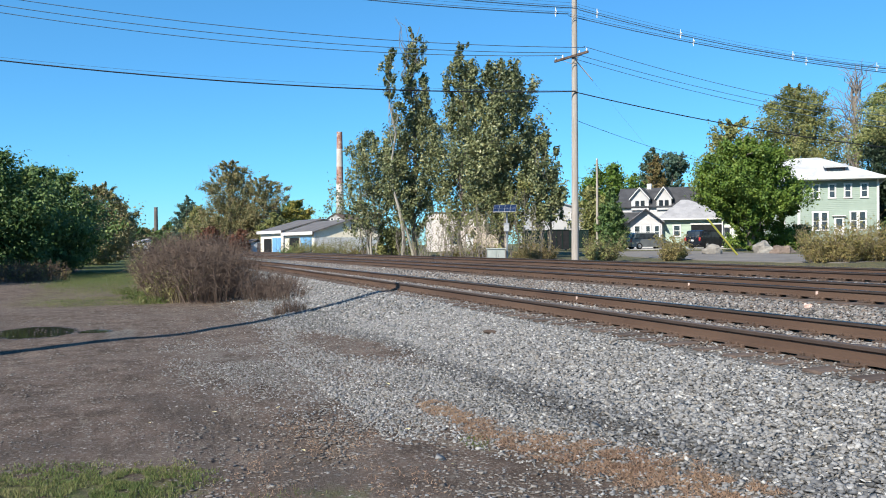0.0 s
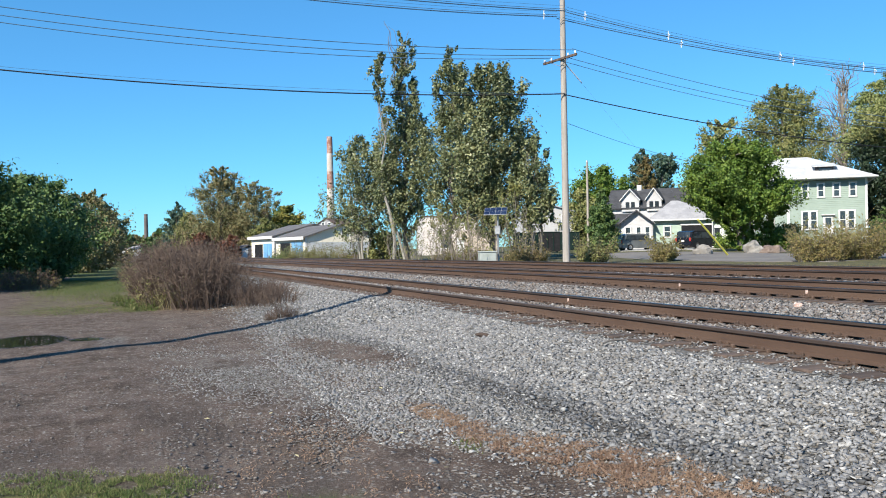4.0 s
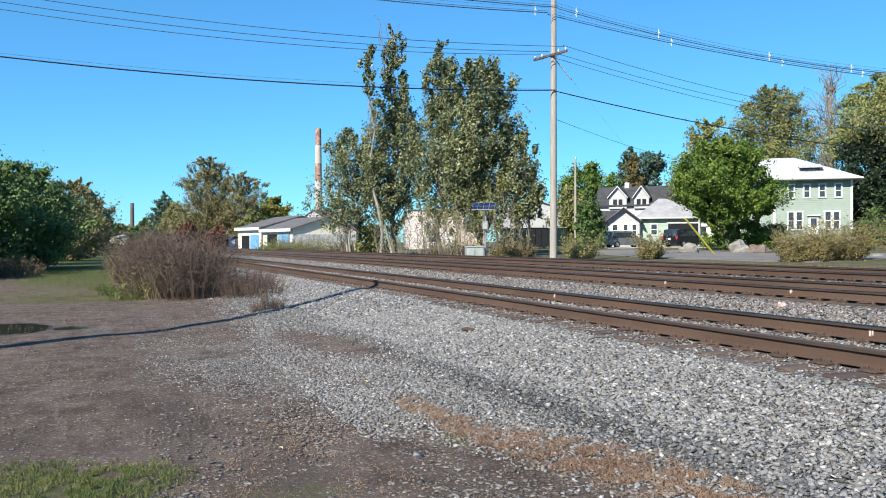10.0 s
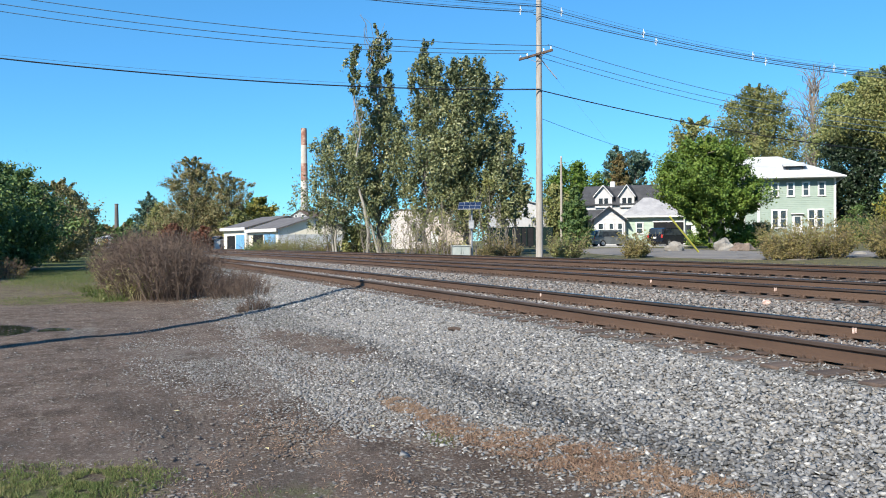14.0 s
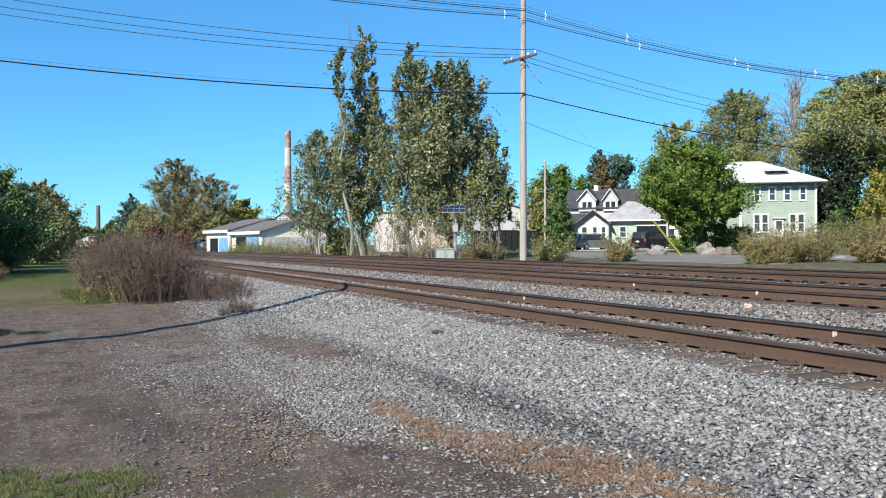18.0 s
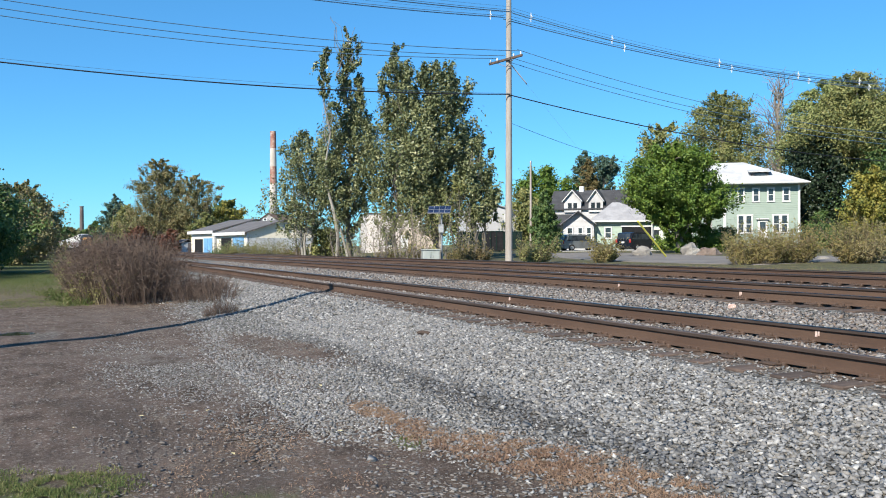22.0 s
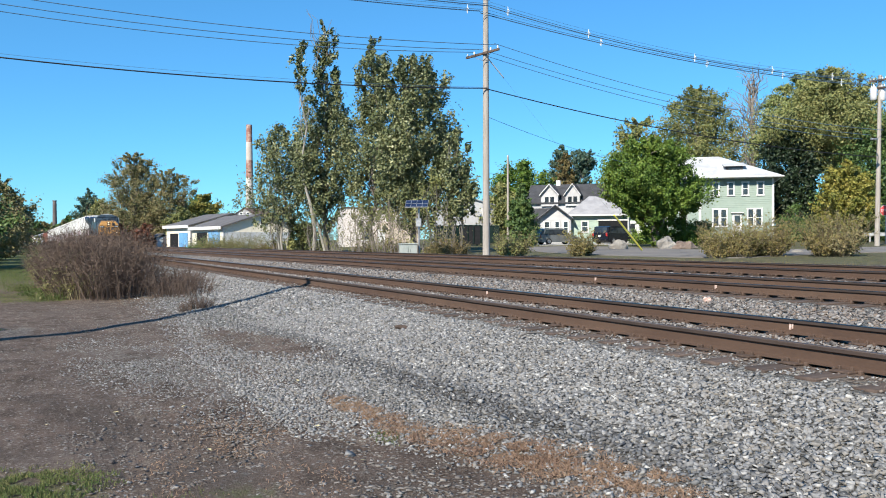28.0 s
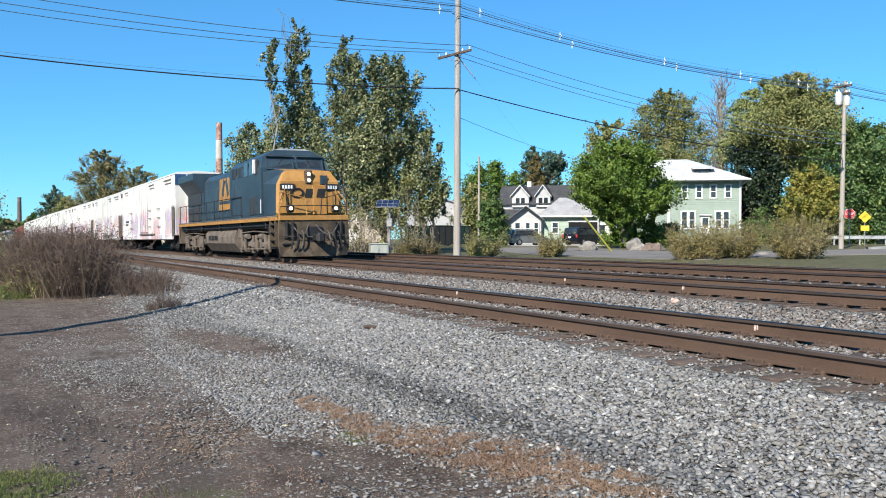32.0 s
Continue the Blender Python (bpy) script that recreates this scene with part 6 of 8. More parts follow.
cr_ = Geo().add([(-2.6, -0.55, CH), (5.85, -0.55, CH), (5.85, 8.5, CH), (-2.6, 8.5, CH), (-0.1, 3.6, CH + 2.35), (0.7, 3.6, CH + 2.35), (-2.6, -0.55, CH + 0.14), (5.85, -0.55, CH + 0.14), (5.85, 8.5, CH + 0.14), (-2.6, 8.5, CH + 0.14)],
                [(6, 7, 5, 4), (7, 8, 5), (8, 9, 4, 5), (9, 6, 4), (0, 1, 7, 6), (1, 2, 8, 7), (2, 3, 9, 8), (3, 0, 6, 9), (3, 2, 1, 0)])
part("roof", cr_, M_ROOF_GREY, ch, "grey shingled hipped roof")
part("fascia", Geo().box((1.62, -0.58, CH + 0.05), (8.5, 0.05, 0.16)), M_TRIM, ch)
part("gable_wall", Geo().prism([(-5.5, 0), (-2.1, 0), (-2.1, CH - 0.1), (-3.8, CH + 1.2), (-5.5, CH - 0.1)], "y", -0.9, 4.5), M_WHITEW, ch, "white front gable")
part("gable_roof", gable_roof(Geo(), -3.8, 1.9, 3.4, 5.5, CH - 0.05, 1.32, 0.3, thick=0.1), M_ROOF_GREY, ch, "grey gable roof")
part("rake_board", gable_roof(Geo(), -3.8, -1.22, 3.4, 0.06, CH - 0.1, 1.32, 0.3, thick=0.09), M_ROOF_DARK, ch, "dark gable edge")
for wx, ww in ((-4.75, 0.5), (-3.6, 0.4), (-2.65, 0.42)):
    window(ch, wx, -0.9, 1.85, ww, 1.25)
window(ch, -0.55, 0, 1.95, 0.6, 1.1)
part("downspout", Geo().tube([(-2.02, -0.5, CH - 0.05), (-2.02, -0.5, 0.2)], 0.05, 6), M_TRIM, ch)
# no real depth: the carport's inner shade is a dark sheet on the wall
part("carport_recess", Geo().box((2.55, -0.02, 1.35), (3.2, 0.05, 2.5)), M_DARKIN, ch, "flat dark panel painted as the shade in the carport")
part("lintel", Geo().box((2.55, -0.04, 2.68), (3.4, 0.09, 0.16)), M_TRIM, ch)
po = part("porch", Geo().box((4.75, -0.5, 0.2), (1.3, 1.2, 0.4), 0.02), M_TRIM, ch, "white entrance step")
for wx in (4.2, 5.3):
    part("post", Geo().box((wx, -0.5, CH / 2), (0.1, 0.1, CH)), M_TRIM, po)
sd = part("door", Geo().box((4.7, -0.06, 1.45), (0.9, 0.1, 2.1), 0.01), M_TRIM, ch, "white storm door")
part("pane", Geo().box((4.7, -0.12, 1.75), (0.55, 0.02, 1.0)), M_GLASS, sd)

# the dark-roofed house behind it, with two white dormers
HX, HY = spot(33.14, 116)
hh_ = thing("dormer_house", on_ground(HX, HY, face_turn(33.14, -10), 0.1), "white house with a dark shingle roof and two dormers", "house")
HB = 6.9 - float(ground_z(HX, HY))
part("wall", Geo().box((0, 4, HB / 2), (10.5, 8, HB)), M_WHITEW, hh_)
part("roof", gable_roof(Geo(), 0, 4, 10.5, 8, HB, 2.45, 0.4, "x"), M_ROOF_DARK, hh_, "dark shingle roof")
part("lower_roof", Geo().prism([(-2.2, HB - 2.2), (0.1, HB - 0.9), (0.1, HB - 1.05), (-2.2, HB - 2.35)], "x", -5.6, -1.0), M_ROOF_DARK, hh_)
for dx, w in ((-2.2, 2.3), (0.9, 1.9)):
    d = part("dormer", Geo().prism([(dx - w / 2, HB - 0.7), (dx + w / 2, HB - 0.7), (dx + w / 2, HB + 1.0), (dx, HB + 2.3), (dx - w / 2, HB + 1.0)], "y", -0.3, 2.6), M_WHITEW, hh_, "white gabled dormer")
    part("dormer_roof", gable_roof(Geo(), dx, 1.22, w, 2.9, HB + 1.02, 1.3, 0.2), M_ROOF_DARK, d)
    part("rake_board", gable_roof(Geo(), dx, -0.46, w, 0.1, HB + 1.0, 1.3, 0.2), M_TRIM, d)
    for k in (-0.36, 0.36):
        part("pane", Geo().box((dx + k, -0.32, HB + 0.05), (0.5, 0.05, 0.95)), M_GLASS, d)
part("chimney", Geo().box((-1.75, 4, HB + 2.55), (0.6, 0.6, 0.9), 0.03), M_TRIM, hh_, "white chimney")

# the white and beige buildings behind the poplars
x, y = spot(26.88, 118)
wb = thing("white_building", on_ground(x, y, face_turn(26.88, 12), 0.1), "two-storey white sided building with a low gable roof", "building")
B1 = 6.76 - float(ground_z(x, y))
part("wall", Geo().prism([(-4.0, 0), (4.0, 0), (4.0, B1 - 0.6), (0, B1 + 0.7), (-4.0, B1 - 0.2)], "y", 0, 9), M_WHITEW, wb)
part("roof", gable_roof(Geo(), 0, 4.5, 8.0, 9, B1 - 0.35, 1.1, 0.3), M_ROOF_GREY, wb)
window(wb, 2.0, 0, B1 - 1.2, 0.9, 0.8)
x, y = spot(20.44, 104)
bb = thing("beige_building", on_ground(x, y, face_turn(20.93, 8), 0.1), "flat-roofed beige and white block building", "building")
B2 = 5.61 - float(ground_z(x, y))
part("wall", Geo().box((-0.5, 4, B2 / 2), (6.6, 8, B2)), M_PLASTER, bb)
part("annex", Geo().box((2.6, 1.0, B2 * 0.31), (4.5, 7, B2 * 0.62)), M_BEIGE, bb, "beige block annex")
part("parapet", Geo().box((-0.5, 4, B2 + 0.06), (6.8, 8.2, 0.14), 0.02), M_ROOF_BROWN, bb)
window(bb, -1.0, 0, 1.6, 1.2, 1.4)
part("door", Geo().box((0.4, -2.53, 1.05), (0.95, 0.08, 2.1), 0.01), M_TRIM, bb)

# the low workshop with pale gables and blue doors
def make_workshop(a, far, half, length, e, rise, label, turn=22):
    x, y = spot(a, far)
    ws = thing("workshop", on_ground(x, y, face_turn(a, turn), 0.1), label, "building", "low workshops")
    w = 2 * half
    part("wall", Geo().prism([(0, 0), (0, e - 0.1), (half, e + rise - 0.15), (w, e - 0.1), (w, 0)], "y", 0.0, length), M_CREAM, ws)
    part("wainscot", Geo().box((half, -0.04, e * 0.36), (w, 0.08, e * 0.72)), M_GREYW, ws, "blue-grey lower panels")
    part("roof", gable_roof(Geo(), half, length / 2, w, length, e, rise, 0.4), M_ROOF_SLATE, ws, "dark grey low-pitched roof")
    part("fascia", Geo().prism([(-0.45, e - 0.12), (half, e + rise + 0.0), (half, e + rise - 0.14), (-0.45, e - 0.26)], "y", -0.47, -0.41), M_ROOF_SLATE, ws)
    part("eave_board", Geo().box((-0.47, length / 2, e - 0.3), (0.06, length + 0.8, 0.42)), M_TRIM, ws)
    # the bay is a thin panel, its inside shade painted in
    part("bay", Geo().box((-0.03, length * 0.66, 1.15), (0.06, length * 0.34, 2.3)), M_DARKIN, ws, "flat dark panel painted as the shade in the open bay")
    for k in (0.17, 0.36):
        part("overhead_door", Geo().box((-0.04, length * k, 1.2), (0.08, length * 0.17, 2.4), 0.01), M_BLUEP, ws, "sky blue door")
    part("corner_post", Geo().box((0.02, -0.06, e / 2), (0.22, 0.12, e - 0.2)), M_TRIM, ws)
    wn_ = part("window", Geo().box((half + 0.6, -0.05, e + rise * 0.35), (0.95, 0.1, 0.95), 0.01), M_TRIM, ws)
    part("pane", Geo().box((half + 0.6, -0.11, e + rise * 0.35), (0.75, 0.04, 0.75)), M_DARKIN, wn_)
    return ws


make_workshop(10.6, 114, 5.0, 11.0, 3.15, 1.55, "low cream workshop with a grey gable wall and blue doors")
w2 = make_workshop(8.57, 126, 6.2, 9.0, 3.55, 1.7, "second low cream workshop with a white end wall")
x, y = spot(11.98, 190)
rh = thing("brown_house", on_ground(x, y, face_turn(11.4, -30), 0.1), "grey house with a brown gable roof", "house")
B3 = 7.5 - float(ground_z(x, y))
part("wall", Geo().prism([(-2.6, 0), (2.6, 0), (2.6, B3), (0, B3 + 1.5), (-2.6, B3)], "y", 0, 9), M_ROOF_GREY, rh)
part("roof", gable_roof(Geo(), 0, 4.5, 5.2, 9, B3, 1.55, 0.3), M_ROOF_BROWN, rh)
for k in (-1.0, 1.0):
    window(rh, k * 0.8, 0, B3 + 0.0, 0.6, 0.8)
x, y = spot(6.91, 168)
gs_ = thing("small_shed", on_ground(x, y, face_turn(6.67, 20), 0.1), "small grey shed beyond the brush", "shed")
part("wall", Geo().box((0, 1.5, 1.0), (2.4, 3, 2.0)), M_GREYW, gs_)
part("roof", gable_roof(Geo(), 0, 1.5, 2.4, 3, 2.0, 0.6, 0.2), M_ROOF_SLATE, gs_)
part("door", Geo().box((0.4, -0.04, 0.95), (0.8, 0.08, 1.9), 0.01), M_ROOF_SLATE, gs_)

# chimneys on the skyline
CHX, CHY = spot(12.3, 290)
top = 38.84
st = thing("smokestack", pose(CHX, CHY, float(ground_z(CHX, CHY)) - 0.2), "tall factory smokestack with worn red and white bands", "smokestack")
marks = [0, 0.40, 0.55, 0.70, 0.853, 1.0]
for i in range(len(marks) - 1):
    g = Geo().tube([(0, 0, top * marks[i]), (0, 0, top * marks[i + 1])], [1.45 - 0.5 * marks[i], 1.45 - 0.5 * marks[i + 1]], 20)
    part("band", g, (M_CONCRETE, M_BRICK_PALE, M_BRICK_RED, M_BRICK_PALE, M_BRICK_RED)[i], st, smooth=True)
CHX, CHY = spot(0.65, 1000)
st = thing("smokestack", pose(CHX, CHY, float(ground_z(CHX, CHY)) - 0.2), "short dark brick chimney on the skyline", "smokestack")
part("chimney_shaft", Geo().tube([(0, 0, 0), (0, 0, 44.63)], [2.5, 1.9], 16), M_STACK, st, smooth=True)
part("rim", Geo().tube([(0, 0, 44.63), (0, 0, 44.63 + 0.9)], [2.15, 2.15], 16), M_STACK, st)

x, y = spot(0.24, 900)
fh = thing("far_building", on_ground(x, y, face_turn(0.24, 20), 0.1), "distant white building with an orange-brown front", "building")
part("wall", Geo().prism([(-9, 0), (9, 0), (9, 5.5), (2, 9.5), (-9, 7.0)], "y", 0, 14), M_TRIM, fh)
part("annex", Geo().box((5.5, -2.0, 2.4), (8, 4, 4.8)), M_BRICK_RED, fh, "orange-brown low front")
part("roof", Geo().prism([(-9.6, 6.9), (2, 9.6), (9.6, 5.4), (9.6, 5.9), (2, 10.2), (-9.6, 7.5)], "y", -0.6, 14.6), M_ROOF_GREY, fh)

# thin pole, solar panel, signal box
x, y = spot(29.31, 86)
tp = thing("slim_pole", on_ground(x, y, 0, 0.2), "slim pale wooden pole beside the houses", "pole")
part("shaft", Geo().tube([(0, 0, 0), (0, 0, 9.73 - 0.6)], [0.15, 0.09], 10), M_POLE, tp, smooth=True)
part("pole_cap", Geo().tube([(0, 0, 9.73 - 0.6), (0, 0, 9.73 - 0.45)], [0.11, 0.08], 10), M_STEEL, tp)
M_CELL = mat("solar_cell", (0.013, 0.020, 0.051), (0.020, 0.031, 0.068), scale=3, rough=0.2, bump=0)
x, y = spot(23.38, 50.5)
sp = thing("solar_panel", on_ground(x, y, face_turn(23.38, -8), 0.2), "small tilted solar panel on a steel post", "solar panel")
ph = 3.75 - float(ground_z(x, y)) + 0.2
part("post", Geo().tube([(0, 0, 0), (0, 0, ph)], 0.055, 8), M_STEEL, sp, smooth=True)
tilt = pose(-0.1, -0.15, ph, 38, 0, 0)
pn = part("panel", Geo().box((0, 0, 0), (1.34, 0.72, 0.04), 0.008), M_STEEL, sp, at=tilt)
for i in range(4):
    for j in range(2):
        part("cell", Geo().box((-0.495 + i * 0.33, -0.17 + j * 0.34, 0.023), (0.31, 0.31, 0.006)), M_CELL, pn)
part("brace", Geo().tube([(0, 0.02, ph - 0.5), (0, 0.25, ph + 0.1)], 0.02, 6), M_STEEL, sp)
part("control_box", Geo().box((0, -0.14, ph - 1.1), (0.32, 0.2, 0.5), 0.02), M_STEEL, sp)
x, y = spot(22.7, 50)
sb_ = thing("signal_cabinet", on_ground(x, y, face_turn(22.7, 10), 0.05), "pale green-white trackside equipment cabinet", "cabinet")
M_CABINET = mat("cabinet_paint", (0.286, 0.320, 0.300), (0.341, 0.368, 0.348), (0.245, 0.232, 0.204), scale=2, rough=0.6, bump=0.05)
part("body", Geo().box((0, 0.3, 0.5), (1.0, 0.6, 0.8), 0.02), M_CABINET, sb_)
part("lid", Geo().box((0, 0.3, 0.93), (1.08, 0.7, 0.07), 0.02), M_CABINET, sb_)
part("base", Geo().box((0, 0.3, 0.05), (1.2, 0.65, 0.12), 0.02), M_CONCRETE, sb_)
for k in (-0.29, 0.29):
    d = part("door", Geo().box((k * 0.86, -0.012, 0.5), (0.46, 0.025, 0.7), 0.008), M_CABINET, sb_)
    part("handle", Geo().box((k * 0.25, -0.035, 0.55), (0.03, 0.03, 0.14), 0.005), M_STEEL, d)


# parked waste containers
M_BIN = mat("dark_green_steel", (0.004, 0.013, 0.012), (0.007, 0.020, 0.018), (0.017, 0.013, 0.011), scale=1.2, rough=0.6, bump=0.1, spec=0.12)
for k, (a, far, ln) in enumerate(((25.45, 92, 3.2), (26.77, 90, 2.2), (28.08, 98, 2.2))):
    x, y = spot(a, far)
    c = thing("waste_container", on_ground(x, y, face_turn(a, 6 - 4 * k), 0.0), "dark green steel waste container on the far lot", "container", "waste containers")
    part("body", Geo().box((0, 0.9, 1.15), (ln, 1.8, 2.0), 0.03), M_BIN if k != 1 else M_DARKIN, c)
    part("rim", Geo().box((0, 0.9, 2.17), (ln + 0.1, 1.9, 0.1), 0.02), M_BIN, c)
    for i in range(int(ln / 0.6)):
        part("rib", Geo().box((-ln / 2 + 0.3 + i * 0.6, -0.03, 1.15), (0.1, 0.08, 1.9), 0.01), M_BIN, c)
    for s in (-1, 1):
        part("skid", Geo().box((s * ln * 0.35, 0.9, 0.07), (0.2, 1.7, 0.16)), M_BIN, c)


# street, driveway, kerb
def slab(name, label, cat, pts, lift, thick, mat_, n=14):
    """A paved strip along plan points (x, y, half width), laid on the ground."""
    g = Geo()
    vs, fs = [], []
    P = [Vector((p[0], p[1])) for p in pts]
    dense = []
    for i in range(len(P) - 1):
        for k in range(n):
            t = k / n
            dense.append((P[i].lerp(P[i + 1], t), pts[i][2] * (1 - t) + pts[i + 1][2] * t))
    dense.append((P[-1], pts[-1][2]))
    for i, (p, w) in enumerate(dense):
        d = (dense[min(i + 1, len(dense) - 1)][0] - dense[max(i - 1, 0)][0]).normalized()
        q = Vector((-d.y, d.x))
        for j in range(7):
            s = p + q * w * (j / 3 - 1)
            z = float(ground_z(s.x, s.y)) + lift
            vs.append((s.x, s.y, z))
    for i in range(len(dense) - 1):
        for j in range(6):
            fs.append((i * 7 + j, i * 7 + j + 1, (i + 1) * 7 + j + 1, (i + 1) * 7 + j))
    m = len(vs)
    vs += [(a, b, c - thick) for a, b, c in vs]
    for i in range(len(dense) - 1):
        for j in (0, 6):
            fs.append((i * 7 + j, (i + 1) * 7 + j, m + (i + 1) * 7 + j, m + i * 7 + j))
    g.v, g.f, g.m = vs, fs, [0] * len(fs)
    return tagged(part(name, g, mat_, smooth=True), label, cat, kind="structure")


slab("road", "grey asphalt street beyond the far track", "road", [(-30, 300, 4.5), (-30, 60, 4.5), (-31.5, 42, 4.8), (-34, 31, 3.4)], 0.035, 0.3, M_ASPHALT)
slab("driveway", "grey asphalt driveway before the houses", "driveway", [(-34, 33, 2.0), (*spot(44.84, 43), 3.5), (*spot(40.85, 48), 4.5), (*spot(36.32, 56), 4.5), (*spot(33.07, 68), 4.5), (*spot(30.5, 76), 4.5)], 0.03, 0.3, M_ASPHALT)
slab("driveway", "pale concrete parking apron beside the cottage", "driveway", [(*spot(38.44, 88), 5.0), (*spot(35.6, 89), 5.0), (*spot(30.13, 92), 5.0)], 0.045, 0.3, M_CONCRETE)
slab("kerb", "pale concrete kerb along the street", "kerb", [(-35.2, 47, 0.12), (-35.0, 60, 0.12), (-35.0, 200, 0.12)], 0.16, 0.4, M_CONCRETE)
slab("pavement", "pale concrete pavement beside the street", "pavement", [(-36.6, 50, 0.8), (-36.6, 200, 0.8)], 0.12, 0.4, M_CONCRETE)


# boulders beside the driveway
def make_boulder(a, far, sx, sy, sz, mat_, seed, label):
    x, y = spot(a, far)
    g = Geo().ball((0, 0, sz * 0.3), (sx, sy, sz * 0.7), 14, 9)
    g.v = [tuple(Vector(p) * (1 + 0.38 * noise.noise((p[0] * 2.1 + seed, p[1] * 2.1, p[2] * 2.1)))) for p in g.v]
    return tagged(part("boulder", g, mat_, at=on_ground(x, y, seed * 40, 0.05)), label, "boulder", "boulders by the driveway")


make_boulder(39.58, 60, 0.72, 0.55, 0.8, M_BOULDER, 1, "large pale grey boulder beside the driveway")
make_boulder(40.65, 60, 0.85, 0.6, 0.62, M_BOULDER_RED, 2, "low reddish boulder beside the driveway")
make_boulder(36.57, 61, 0.8, 0.6, 0.68, M_BOULDER, 3, "grey boulder lying beside the driveway")
make_boulder(47.32, 47, 0.3, 0.3, 0.25, M_BOULDER, 4, "small pale rock in the grass")

# street signs past the second pole
M_RED = mat("sign_red", (0.375, 0.020, 0.020), (0.496, 0.040, 0.040), rough=0.4, bump=0)
M_SIGNY = mat("sign_yellow", (0.680, 0.440, 0.024), (0.720, 0.496, 0.040), rough=0.4, bump=0)
x, y = spot(51.81 + 0.42, 70)
sg = thing("stop_sign", on_ground(x, y, face_turn(52.2), 0.1), "red octagonal stop sign on a steel post", "road sign")
part("post", Geo().tube([(0, 0, 0), (0, 0, 2.6)], 0.035, 6), M_STEEL, sg)
oct_ = [(0.38 * math.cos(math.pi * (i + 0.5) / 4), 2.5 + 0.38 * math.sin(math.pi * (i + 0.5) / 4)) for i in range(8)]
part("face", Geo().prism(oct_, "y", -0.06, -0.04), M_RED, sg)
part("border", Geo().prism([(p * 1.07, 2.5 + (q - 2.5) * 1.07) for p, q in oct_], "y", -0.04, -0.03), M_TRIM, sg)
tx = bpy.data.curves.new("word", "FONT")
tx.body, tx.size, tx.align_x, tx.align_y, tx.extrude = "STOP", 0.26, "CENTER", "CENTER", 0.004
wd = new("word", tx)
wd.data.materials.append(M_TRIM)
wd.parent, wd.matrix_basis = sg, pose(0, -0.066, 2.5, 90, 0, 0)
x, y = spot(51.81 + 1.25, 74)
sg = thing("warning_sign", on_ground(x, y, face_turn(53.0, 12), 0.1), "yellow diamond warning sign on a post", "road sign")
part("post", Geo().tube([(0, 0, 0), (0, 0, 2.6)], 0.035, 6), M_STEEL, sg)
part("face", Geo().prism([(0, 1.85), (0.46, 2.31), (0, 2.77), (-0.46, 2.31)], "y", -0.06, -0.03), M_SIGNY, sg)
part("plate", Geo().box((0, -0.045, 1.45), (0.6, 0.03, 0.4)), M_SIGNY, sg)
# the railing past the street
x, y = spot(53.6, 78)
rl = thing("guard_rail", on_ground(x, y, face_turn(53.6, 0)), "grey steel guard rail beside the street", "guard rail")
for k in range(5):
    part("post", Geo().box((-3 + k * 1.9, 0, 0.4), (0.12, 0.12, 0.8)), M_STEEL, rl)
part("beam", Geo().box((0.8, -0.09, 0.62), (8.4, 0.06, 0.3), 0.02), M_STEEL, rl)
x, y = spot(54.2, 92)
sh = thing("white_shed", on_ground(x, y, face_turn(54.2, 10)), "small white shed beyond the street", "shed")
part("wall", Geo().box((0, 1.5, 1.1), (3.0, 3.0, 2.2)), M_WHITEW, sh)
part("roof", gable_roof(Geo(), 0, 1.5, 3.0, 3.0, 2.2, 0.8, 0.2), M_ROOF_GREY, sh)


# parked cars
M_TYRE = mat("tyre", (0.011, 0.011, 0.011), (0.017, 0.017, 0.018), rough=0.85, bump=0.1)
M_LAMP_RED = mat("tail_lamp_red", (0.341, 0.020, 0.020), (0.409, 0.035, 0.035), rough=0.25, bump=0)


